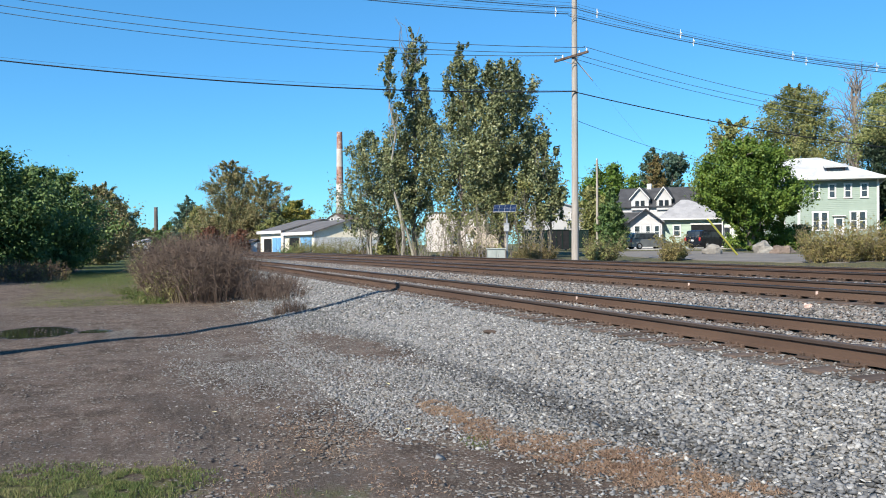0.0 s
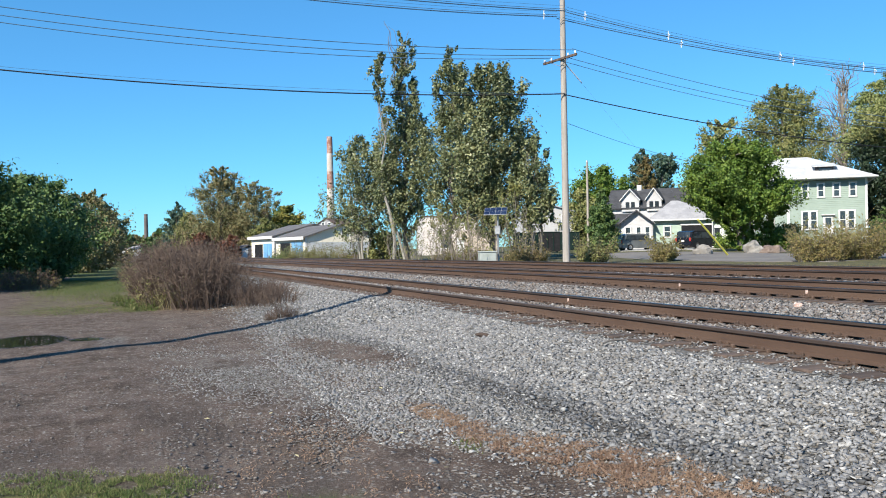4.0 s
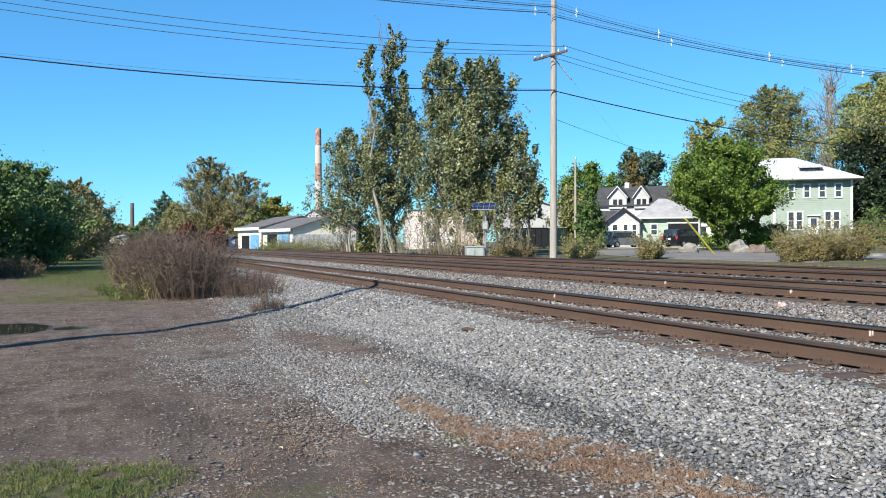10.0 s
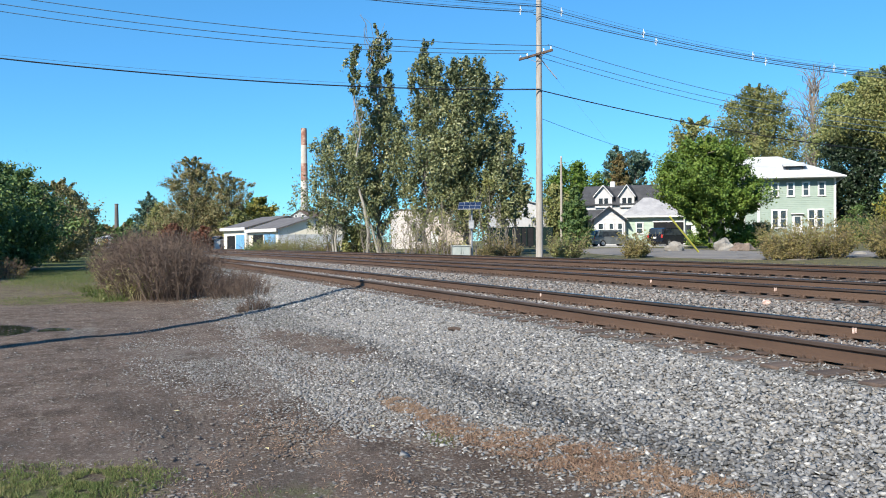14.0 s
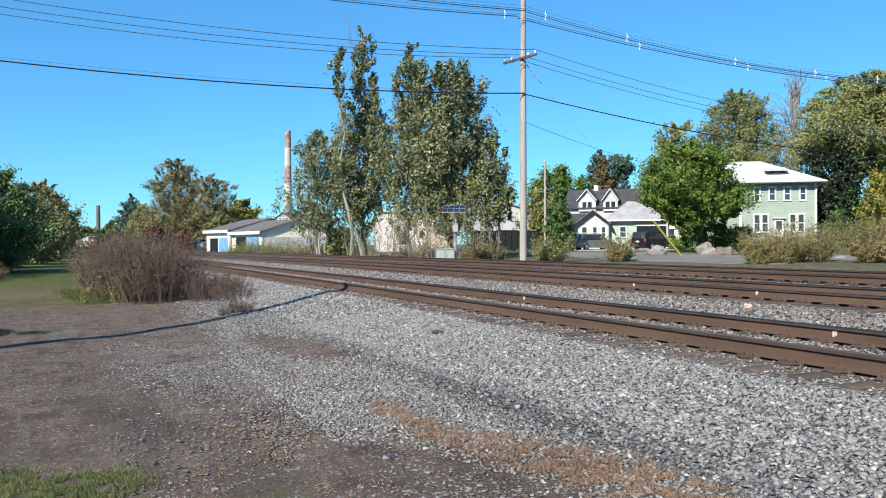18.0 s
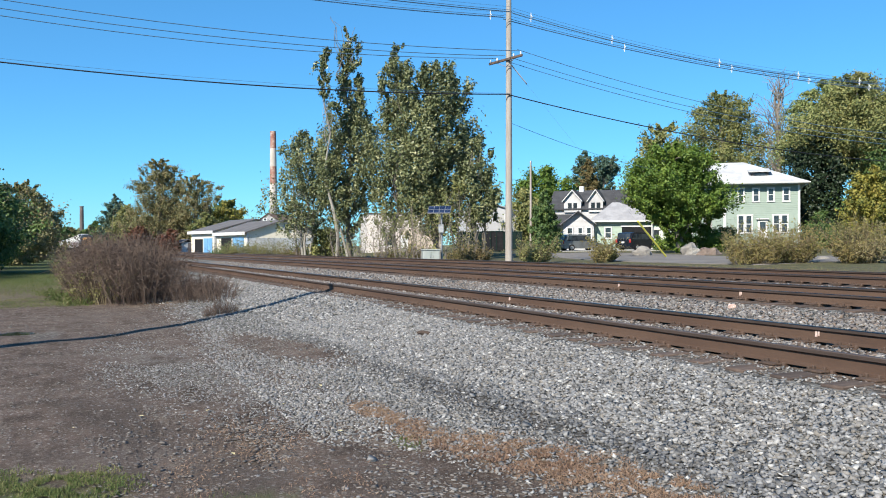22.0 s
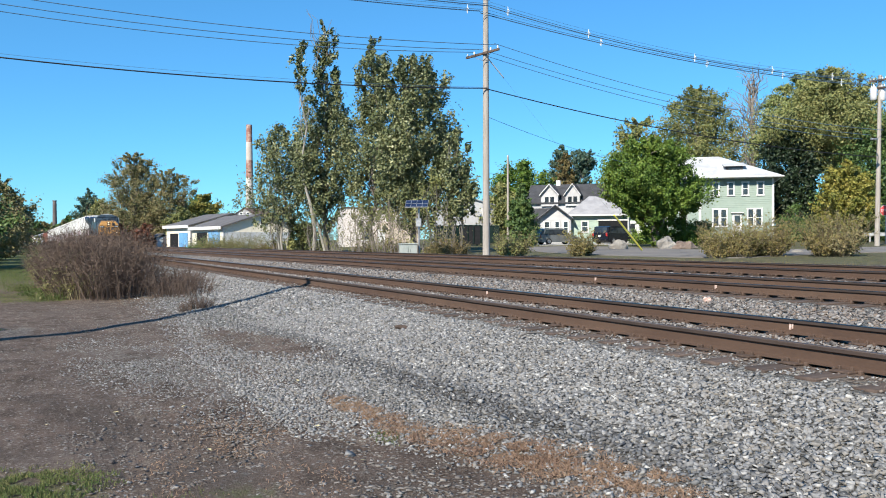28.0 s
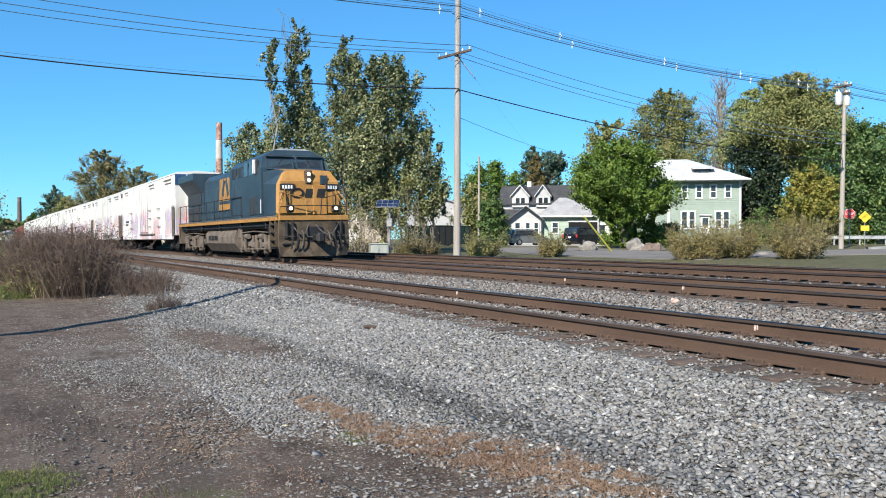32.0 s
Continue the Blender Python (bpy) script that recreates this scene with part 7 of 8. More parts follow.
def make_car(name, label, x, y, turn, ln, wd_, ht, paint, van=False):
    c = thing(name, on_ground(x, y, turn), label, "car", "parked cars")
    hl, hw = ln / 2, wd_ / 2
    belt = ht * 0.58
    low = [(-hl, 0.32), (-hl, belt * 0.92), (-hl + 0.1, belt), (hl * 0.42, belt), (hl * 0.86, belt * 0.83), (hl, belt * 0.62), (hl, 0.32), (hl - 0.1, 0.24), (-hl + 0.1, 0.24)]
    part("body", Geo().prism(low, "y", -hw, hw), paint, c)
    cab = [(-hl + 0.12, belt - 0.02), (-hl + (0.28 if van else 0.42), ht - 0.08), (-hl + 0.6, ht), (hl * 0.1, ht), (hl * 0.2, ht - 0.06), (hl * 0.52, belt - 0.02)]
    part("cabin", Geo().prism(cab, "y", -hw * 0.9, hw * 0.9), paint, c)
    for s in (-1, 1):
        glass = [(-hl + 0.4, belt + 0.05), (-hl + 0.55, ht - 0.14), (hl * 0.12, ht - 0.14), (hl * 0.4, belt + 0.05)]
        part("side_window", Geo().prism(glass, "y", s * hw * 0.9, s * (hw * 0.9 + 0.012)), M_GLASS, c)
        part("tail_light", Geo().box((-hl - 0.01, s * (hw - 0.14), belt * 0.92), (0.06, 0.2, 0.34), 0.02), M_LAMP_RED, c)
        part("headlight", Geo().box((hl * 0.96, s * (hw - 0.25), belt * 0.68), (0.12, 0.36, 0.14), 0.03), M_CERAMIC, c)
        part("mirror", Geo().box((hl * 0.3, s * (hw + 0.05), belt + 0.05), (0.1, 0.16, 0.12), 0.03), paint, c)
        for px in (-hl * 0.62, hl * 0.62):
            w = part("wheel", Geo().tube([(px, s * (hw - 0.2), 0.33), (px, s * (hw + 0.01), 0.33)], 0.33, 16), M_TYRE, c, smooth=True)
            part("rim", Geo().tube([(px, s * (hw - 0.02), 0.33), (px, s * (hw + 0.02), 0.33)], [0.21, 0.19], 12), M_STEEL, w)
    part("rear_window", Geo().box((-hl + 0.18, 0, (belt + ht) / 2), (0.04, wd_ * 0.74, (ht - belt) * 0.72), rot=pose(0, 0, 0, 0, 14 if van else 22, 0)), M_GLASS, c)
    part("bumper", Geo().box((-hl - 0.04, 0, 0.46), (0.12, wd_ * 0.96, 0.22), 0.04), paint, c)
    part("number_plate", Geo().box((-hl - 0.03, 0, belt * 0.78), (0.03, 0.32, 0.16)), M_TRIM, c)
    return c


M_CARGREY = mat("car_grey", (0.150, 0.165, 0.173), (0.195, 0.211, 0.218), scale=2, rough=0.3, metal=0.5, bump=0)
M_CARBLACK = mat("car_dark_blue", (0.007, 0.007, 0.012), (0.010, 0.011, 0.016), scale=2, rough=0.25, bump=0)
x, y = spot(36.32, 87)
make_car("minivan", "dark blue minivan parked beside the cottage porch", x, y, face_turn(36.03) + 52, 4.9, 1.95, 1.75, M_CARBLACK, True)
x, y = spot(32.52, 90)
make_car("suv", "grey sport utility car parked before the white gable", x, y, face_turn(32.52) + 28, 4.5, 1.85, 1.68, M_CARGREY)


# ---- the freight train ----
M_BLUE = mat("loco_blue", (0.019, 0.037, 0.055), (0.027, 0.049, 0.069), (0.049, 0.058, 0.065), scale=1.1, fine=14, rough=0.45, bump=0.05)
M_LYEL = mat("loco_yellow", (0.319, 0.156, 0.036), (0.373, 0.194, 0.053), (0.167, 0.106, 0.061), scale=1.6, fine=14, rough=0.55, bump=0.05, wear=(0.5, 0.75))
M_GRIME = mat("truck_grime", (0.084, 0.067, 0.056), (0.145, 0.119, 0.096), (0.035, 0.028, 0.024), scale=2.2, fine=25, rough=0.9, bump=0.4)
M_BLACKP = mat("black_paint", (0.008, 0.008, 0.010), (0.015, 0.014, 0.015), rough=0.6, bump=0.05)
M_LGREY = mat("loco_grey_roof", (0.276, 0.294, 0.304), (0.350, 0.368, 0.378), (0.202, 0.202, 0.202), scale=1.4, rough=0.6, bump=0.05)
M_GRILLE = mat("dark_grille", (0.015, 0.020, 0.026), (0.024, 0.031, 0.037), scale=4, fine=50, rough=0.7, stretch=(1, 1, 6), bump=0.5)
M_BEAM = glow("headlight_glow", (1.0, 0.76, 0.50), 1.2)
M_PILOT = mat("pilot_grime", (0.040, 0.029, 0.019), (0.086, 0.064, 0.043), (0.153, 0.108, 0.071), scale=2.6, fine=22, rough=0.9, bump=0.4)
M_ENDBLUE = mat("end_panel_blue", (0.016, 0.049, 0.133), (0.023, 0.066, 0.168), (0.071, 0.106, 0.159), scale=1.5, rough=0.5, bump=0.05)
M_HOSE = mat("hose_grey", (0.051, 0.048, 0.045), (0.089, 0.085, 0.081), rough=0.7, bump=0.1)


def car_white(name, base, seed):
    """Dirty white car side with rust streaks and faded spray paint low down."""
    m, nt, s = nodes_of(name)
    v = coords(nt, "Object")
    sep = node(nt, "ShaderNodeSeparateXYZ")
    nt.links.new(v, sep.inputs[0])
    off = node(nt, "ShaderNodeMapping")
    off.inputs["Location"].default_value = (seed * 7.3, seed * 3.1, 0)
    nt.links.new(v, off.inputs[0])
    o = off.outputs[0]
    st = node(nt, "ShaderNodeMapping")
    st.inputs["Scale"].default_value = (2.2, 1, 0.25)
    nt.links.new(o, st.inputs[0])
    col = mix(nt, math_(nt, "MULTIPLY", ramp(nt, noise_tex(nt, st.outputs[0], 1.6, 5.0, 0.7), 0.45, 0.72), 0.6), base, (0.38, 0.35, 0.32))
    low = ramp(nt, sep.outputs[2], 3.3, 2.4)
    tag = math_(nt, "MULTIPLY", ramp(nt, noise_tex(nt, o, 0.45, 1.0), 0.43, 0.50), low)
    blob = noise_tex(nt, o, 1.9, 2.0, 0.5)
    paint = mix(nt, ramp(nt, noise_tex(nt, o, 0.8, 0.0), 0.4, 0.6), (0.30, 0.22, 0.42), (0.52, 0.20, 0.22))
    paint = mix(nt, ramp(nt, blob, 0.52, 0.56), paint, (0.10, 0.11, 0.13))
    line = math_(nt, "MULTIPLY", ramp(nt, math_(nt, "ABSOLUTE", math_(nt, "SUBTRACT", blob, 0.48)), 0.035, 0.01), 0.8)
    col = mix(nt, math_(nt, "MULTIPLY", tag, math_(nt, "ADD", math_(nt, "MULTIPLY", line, 0.5), 0.45)), col, paint)
    nt.links.new(col, s.inputs["Base Color"])
    s.inputs["Roughness"].default_value = 0.6
    put_bump(nt, s, noise_tex(nt, v, 3.0, 3.0), 0.1, 0.02)
    return m


M_CAR = [car_white("white_car_side_a", (0.586, 0.586, 0.577), 1), car_white("white_car_side_b", (0.558, 0.567, 0.558), 2), car_white("white_car_side_c", (0.595, 0.595, 0.586), 3)]
M_REDCAR = mat("oxide_red_car", (0.164, 0.048, 0.031), (0.218, 0.075, 0.048), (0.307, 0.245, 0.218), scale=0.8, rough=0.7, bump=0.1)


def truck(th, x, axles, gap, frame_mat, wheel=0.5, wid=1.24):
    t = part("truck", Geo(), frame_mat, th)
    g = Geo()
    n = len(axles)
    for s in (-1, 1):
        y = s * wid
        out = [(-gap - 0.7, 0.55), (-gap - 0.7, 0.85), (-gap * 0.5, 0.75), (-0.3, 1.02), (0.3, 1.02), (gap * 0.5, 0.75), (gap + 0.7, 0.85), (gap + 0.7, 0.55), (gap * 0.5, 0.5), (0.3, 0.3), (-0.3, 0.3), (-gap * 0.5, 0.5)]
        g.prism([(x + p, q) for p, q in out], "y", y - 0.07, y + 0.07)
        for a in axles:
            g.box((x + a, y + s * 0.08, wheel), (0.36, 0.18, 0.38), 0.05)
            g.tube([(x + a - 0.28, y + s * 0.12, 0.62), (x + a - 0.28, y + s * 0.12, 1.0)], 0.09, 8)
            g.tube([(x + a + 0.28, y + s * 0.12, 0.62), (x + a + 0.28, y + s * 0.12, 1.0)], 0.09, 8)
            g.box((x + a, y + s * 0.19, wheel), (0.2, 0.06, 0.2), 0.03)
            g.tube([(x + a + 0.42, y + s * 0.14, 0.3), (x + a + 0.5, y + s * 0.16, 0.75)], 0.05, 6)
            g.box((x + a - 0.46, y + s * 0.02, 0.36), (0.08, 0.3, 0.34), 0.02)
        g.tube([(x + gap * 0.5, y + s * 0.16, 0.95), (x + gap * 0.5 + 0.5, y + s * 0.16, 0.95)], 0.12, 8)
        g.tube([(x - gap * 0.5, y + s * 0.16, 0.95), (x - gap * 0.5 - 0.5, y + s * 0.16, 0.95)], 0.12, 8)
        g.tube([(x - gap - 0.5, y + s * 0.1, 1.12), (x, y + s * 0.18, 1.18), (x + gap + 0.5, y + s * 0.1, 1.1)], 0.028, 6)
        g.tube([(x - 0.5, y + s * 0.13, 0.42), (x + 0.5, y + s * 0.13, 0.95)], 0.05, 6)
        g.tube([(x - gap - 0.6, y + s * 0.13, 0.35), (x + gap + 0.5, y + s * 0.13, 0.42)], 0.035, 6)
    g.box((x, 0, 0.7), (0.5, 2.4, 0.3), 0.03)
    t.data = g.mesh("truck", frame_mat)
    for a in axles:
        w = Geo()
        for s in (-1, 1):
            w.tube([(x + a, s * 0.69, wheel), (x + a, s * 0.725, wheel)], wheel + 0.03, 20)
            w.tube([(x + a, s * 0.72, wheel), (x + a, s * 0.83, wheel)], wheel, 20)
        w.tube([(x + a, -0.8, wheel), (x + a, 0.8, wheel)], 0.09, 8)
        part("wheelset", w, M_BLACKP, t)
    return t


def make_loco():
    th = thing("locomotive", pose(-900, 30, 0.85), "blue freight locomotive with a yellow nose and lit headlights", "locomotive")
    # underframe and sill, platform 1.72 above the rail; nose at x = 0
    part("underframe", Geo().box((-11.0, 0, 1.45), (20.4, 2.7, 0.34), 0.03).box((-11.0, 0, 1.25), (19.0, 1.6, 0.3)), M_BLACKP, th)
    for s in (-1, 1):
        part("sill_stripe", Geo().box((-11.0, s * 1.5, 1.66), (20.6, 0.06, 0.15), 0.01), M_LYEL, th, "yellow sill stripe")
    part("walkway", Geo().box((-11.0, 0, 1.76), (20.6, 3.06, 0.06), 0.01), M_GRIME, th)
    # fuel tank
    tank = [(-1.45, 0.95), (-1.45, 0.62), (-1.1, 0.2), (1.1, 0.2), (1.45, 0.62), (1.45, 0.95), (1.3, 1.3), (-1.3, 1.3)]
    part("fuel_tank", Geo().prism(tank, "x", -14.2, -7.9), M_GRIME, th, "dusty grey fuel tank")
    for s in (-1, 1):
        part("air_tank", Geo().tube([(-14.9, s * 1.15, 1.05), (-7.4, s * 1.15, 1.05)], 0.16, 10), M_PILOT, th, smooth=True)
        part("pipe", Geo().tube([(-20.6, s * 1.42, 1.42), (-12, s * 1.44, 1.4), (-1.8, s * 1.42, 1.42)], 0.03, 6), M_BLACKP, th)
        for k in range(5):
            part("sill_bracket", Geo().box((-2.6 - k * 4.2, s * 1.4, 1.45), (0.1, 0.12, 0.36), 0.01), M_BLACKP, th)
        part("sand_box", Geo().box((-7.2, s * 1.15, 1.1), (0.5, 0.5, 0.5), 0.04), M_GRIME, th)
        part("jacking_pad", Geo().box((-1.95, s * 1.35, 1.25), (0.4, 0.25, 0.4), 0.02), M_BLACKP, th)
    for k in range(3):
        part("filler", Geo().box((-13.0 + k * 0.7, -1.47, 0.9), (0.42, 0.06, 0.24), 0.03), M_BLACKP, th)
    for x in (-4.6, -17.6):
        truck(th, x, (-1.95, 0.0, 1.95), 1.95, M_GRIME, 0.53, 1.22)
    # pilot, snow plough, steps
    part("pilot", Geo().prism([(-1.45, 0.16), (1.45, 0.16), (1.52, 0.55), (1.5, 1.6), (-1.5, 1.6), (-1.52, 0.55)], "x", -0.62, -0.45), M_PILOT, th, "dusty dark pilot plate")
    part("plough", Geo().add([(-0.45, -1.42, 0.12), (-0.45, 1.42, 0.12), (-0.45, 1.42, 0.75), (-0.45, -1.42, 0.75), (-0.2, -0.9, 0.10), (-0.2, 0.9, 0.10), (-0.38, 0.9, 0.72), (-0.38, -0.9, 0.72)],
                             [(4, 5, 6, 7), (0, 4, 7, 3), (5, 1, 2, 6), (3, 7, 6, 2), (0, 1, 5, 4), (0, 3, 2, 1)]), M_PILOT, th)
    for s in (-1, 1):
        st = part("steps", Geo().box((-1.0, s * 1.38, 1.1), (0.06, 0.3, 1.2)).box((-1.7, s * 1.38, 1.1), (0.06, 0.3, 1.2)), M_PILOT, th, "grimy boarding steps")
        for k in range(4):
            part("tread", Geo().box((-1.35, s * 1.38, 0.45 + 0.32 * k), (0.7, 0.3, 0.04)), M_BLACKP, st)
    cp = part("coupler", Geo().box((-0.3, 0, 0.86), (0.9, 0.26, 0.3), 0.05).box((0.12, 0.06, 0.86), (0.28, 0.34, 0.42), 0.08), M_BLACKP, th, "black knuckle coupler")
    for s in (-1, 1):
        for k in range(3):
            y = s * (0.55 + 0.22 * k)
            part("air_hose", Geo().tube([(-0.42, y, 1.15), (-0.2, y, 1.05), (-0.12, y + 0.05 * s, 0.7), (-0.18, y + 0.1 * s, 0.42)], 0.035, 6), M_BLACKP if k else M_HOSE, th, smooth=True)
    for y0, w0 in ((-0.62, 0.34), (0.52, 0.48)):
        pts_ = [(-0.4 + 0.22 * math.sin(math.pi * q / 12), y0 + w0 * (q / 6 - 1), 1.42 - 0.42 * math.sin(math.pi * q / 12) ** 0.8) for q in range(13)]
        part("cable_loop", Geo().tube(pts_, 0.024, 6), M_HOSE, th, "grey jumper cable", smooth=True)
    part("front_sill", Geo().box((-0.5, 0, 1.68), (0.2, 3.0, 0.2), 0.02), M_LYEL, th)
    part("front_walkway", Geo().box((-0.75, 0, 1.77), (0.6, 2.9, 0.05)), M_BLACKP, th)
    # nose
    ng = Geo()
    ring = [(-1.05, 1.78, 1.3), (-0.95, 1.9, 1.33), (-0.95, 3.22, 1.3), (-1.2, 3.68, 1.02)]
    vs = []
    for x, z, w in ring:
        vs += [(x, -w * 0.97, z), (x, w * 0.97, z), (x - 0.14, -w * 1.08, z - (0.12 if z > 3 else 0)), (x - 0.14, w * 1.08, z - (0.12 if z > 3 else 0)), (-2.8, -1.46, z if z < 3.3 else z + 0.02), (-2.8, 1.46, z if z < 3.3 else z + 0.02)]
    vs += [(-2.8, -0.9, 3.86), (-2.8, 0.9, 3.86)]
    fs, sides = [], []
    for i in range(3):
        a, b = i * 6, i * 6 + 6
        fs += [(a, a + 1, b + 1, b), (a + 1, a + 3, b + 3, b + 1), (a + 2, a, b, b + 2)]
        sides += [(a + 3, a + 5, b + 5, b + 3), (a + 4, a + 2, b + 2, b + 4)]
    t = 18
    fs += [(t, t + 1, 25, 24), (0, 2, 4, 5, 3, 1)]
    sides += [(t + 1, t + 3, t + 5, 25), (t + 2, t, 24, t + 4)]
    ng.add(vs, fs)
    ng.add(vs, sides, 1)
    part("nose", ng, [M_LYEL, M_BLUE], th, "yellow nose with worn paint")
    part("nose_door", Geo().box((-0.93, 0.42, 2.45), (0.06, 0.62, 1.25), 0.02), M_LYEL, th)
    # headlights and number boards
    hl = part("headlight_housing", Geo().box((-1.0, -0.05, 3.40), (0.2, 0.32, 0.6), 0.05), M_PILOT, th)
    for z in (3.27, 3.53):
        part("headlight", Geo().tube([(-0.91, -0.05, z), (-0.885, -0.05, z)], 0.08, 14), M_BEAM, hl, "lit headlight")
    part("nose_window", Geo().box((-0.95, 0.62, 3.28), (0.06, 0.34, 0.4), 0.03), M_GLASS, th)
    for s in (-1, 1):
        part("corner_grab", Geo().tube([(-0.52, s * 1.47, 0.7), (-0.52, s * 1.47, 2.35), (-0.8, s * 1.2, 2.8)], 0.035, 6), M_LYEL, th, "yellow corner handrail", smooth=True)
        nb = part("number_board", Geo().box((-0.96, s * 0.98, 2.98), (0.10, 0.62, 0.28), 0.02, rot=pose(0, 0, 0, 0, 0, s * 6)), M_BLACKP, th)
        for k in range(4):
            part("mark", Geo().box((-0.905 - 0.011 * (k - 1.5), s * (0.985 + 0.115 * (k - 1.5)), 2.98), (0.012, 0.075, 0.14), rot=pose(0, 0, 0, 0, 0, s * 6)), M_CERAMIC, nb)
        dl = part("ditch_light_housing", Geo().box((-0.6, s * 0.98, 2.08), (0.18, 0.3, 0.3), 0.04), M_BLACKP, th)
        part("ditch_light", Geo().tube([(-0.51, s * 0.98, 2.08), (-0.47, s * 0.98, 2.08)], 0.075, 14), M_BEAM, dl, "lit ditch light")
    # dark nose emblem as plain shapes: an oval ring and two slanted blocks
    ring_ = Geo()
    for k in range(20):
        t0 = 2 * math.pi * (k + 0.5) / 20
        ring_.box((-0.925, -0.56 + 0.25 * math.cos(t0), 2.74 + 0.17 * math.sin(t0)), (0.03, 0.1, 0.075), 0.01)
    part("nose_emblem", ring_, M_BLACKP, th, "dark painted oval")
    for y0, dx in ((-0.04, -0.925), (0.46, -0.885)):
        part("nose_emblem", Geo().prism([(y0 - 0.2, 2.57), (y0 + 0.12, 2.57), (y0 + 0.2, 2.91), (y0 - 0.12, 2.91)], "x", dx - 0.015, dx + 0.015), M_BLACKP, th, "dark painted block")
    # clutter below the front platform
    for y in (-1.2, -0.95, 0.9, 1.15):
        part("hanger", Geo().box((-0.40, y, 1.2), (0.12, 0.1, 0.7), 0.02), M_BLACKP, th)
    part("cut_lever", Geo().tube([(-0.36, -1.4, 0.95), (-0.3, -0.5, 0.9), (-0.3, 0.5, 0.9), (-0.36, 1.4, 0.95)], 0.022, 6), M_HOSE, th, smooth=True)
    part("draft_pocket", Geo().box((-0.42, 0, 0.95), (0.1, 0.7, 0.75), 0.04), M_BLACKP, th)
    for s in (-1, 1):
        part("foot_grating", Geo().box((-0.42, s * 1.15, 0.62), (0.16, 0.5, 0.06), 0.01), M_BLACKP, th)
        part("nose_grab", Geo().tube([(-0.88, s * 0.95, 1.95), (-0.84, s * 0.98, 2.3), (-0.84, s * 0.98, 2.75), (-0.88, s * 0.95, 2.85)], 0.018, 6), M_BLACKP, th, smooth=True)
    part("platform_rail", Geo().tube([(-0.5, -1.42, 2.15), (-0.5, -0.5, 2.2), (-0.5, 0.5, 2.2), (-0.5, 1.42, 2.15)], 0.02, 6), M_BLACKP, th, smooth=True)
    # front handrails
    for s in (-1, 1):
        part("handrail", Geo().tube([(-0.5, s * 1.45, 1.0), (-0.5, s * 1.45, 2.75), (-0.5, s * 0.35, 2.5), (-0.5, s * 0.3, 1.8)], 0.024, 6), M_LYEL if s < 0 else M_BLACKP, th, smooth=True)
        part("handrail", Geo().tube([(-0.9, s * 1.1, 2.9), (-0.6, s * 1.45, 1.9), (-0.6, s * 1.45, 1.1)], 0.02, 6), M_LYEL, th, smooth=True)
    # cab
    cab = [(-1.5, 1.78), (1.5, 1.78), (1.55, 3.9), (1.4, 4.42), (0.8, 4.72), (-0.8, 4.72), (-1.4, 4.42), (-1.55, 3.9)]
    cg = Geo()
    fr = [(-2.82 - (0.0 if z < 3.9 else 0.32 * (z - 3.9) / 0.8), y, z) for y, z in cab]
    bk = [(-6.0, y, z) for y, z in cab]
    cg.add(fr + bk, [tuple(range(8)), tuple(range(8, 16))[::-1]] + [(i, (i + 1) % 8, 8 + (i + 1) % 8, 8 + i) for i in range(8)])
    part("cab", cg, M_BLUE, th, "dark blue cab")
    part("cab_roof", Geo().prism([(-0.82, 4.72), (0.82, 4.72), (0.6, 4.79), (-0.6, 4.79)], "x", -5.9, -3.2), M_LGREY, th)
    for s in (-1, 1):
        part("windshield", Geo().box((-2.96, s * 0.68, 4.14), (0.06, 1.22, 0.56), 0.02, rot=pose(0, 0, 0, 0, -21, 0)), M_GLASS, th)
        part("windshield_frame", Geo().box((-2.93, s * 0.68, 4.43), (0.05, 1.22, 0.05), rot=pose(0, 0, 0, 0, -21, 0)).box((-2.83, s * 0.68, 3.87), (0.06, 1.22, 0.06), rot=pose(0, 0, 0, 0, -21, 0)).box((-2.93, s * 1.27, 4.14), (0.06, 0.06, 0.6), rot=pose(0, 0, 0, 0, -21, 0)).box((-2.93, s * 0.09, 4.14), (0.06, 0.06, 0.6), rot=pose(0, 0, 0, 0, -21, 0)), M_BLUE, th)
        part("wiper", Geo().tube([(-2.98, s * 0.5, 4.42), (-2.88, s * 0.75, 4.0)], 0.015, 5), M_BLACKP, th)
        part("visor", Geo().box((-3.0, s * 0.68, 4.46), (0.16, 1.2, 0.04), 0.01), M_BLACKP, th)
        for x, w in ((-3.55, 0.5), (-4.35, 0.62), (-5.2, 0.62)):
            wn_ = part("side_window", Geo().box((x, s * 1.54, 3.98), (w, 0.05, 0.66), 0.03), M_GLASS if x < -4 else M_BLACKP, th)
        part("wind_deflector", Geo().box((-3.62, s * 1.62, 4.0), (0.06, 0.14, 0.62), 0.02), M_CERAMIC, th, "white window deflector")
        part("cab_door", Geo().box((-3.1, s * 1.525, 2.75), (0.5, 0.03, 1.7), 0.02), M_BLUE, th)
        part("step_mark", Geo().box((-2.95, s * 1.53, 2.25), (0.12, 0.03, 0.6)), M_CERAMIC, th)
        for k in range(2):
            part("grille", Geo().box((-3.9 - k * 0.62, s * 1.525, 2.3), (0.5, 0.04, 0.8), 0.02), M_GRILLE, th)
    for y in (-0.6, 0.0, 0.6):
        part("horn", Geo().tube([(-4.4, y * 0.4, 4.86), (-4.0, y * 0.4, 4.86)], [0.03, 0.07], 8), M_STEEL, th)
    part("antenna", Geo().box((-5.0, 0, 4.85), (0.6, 0.5, 0.12), 0.03), M_LGREY, th)
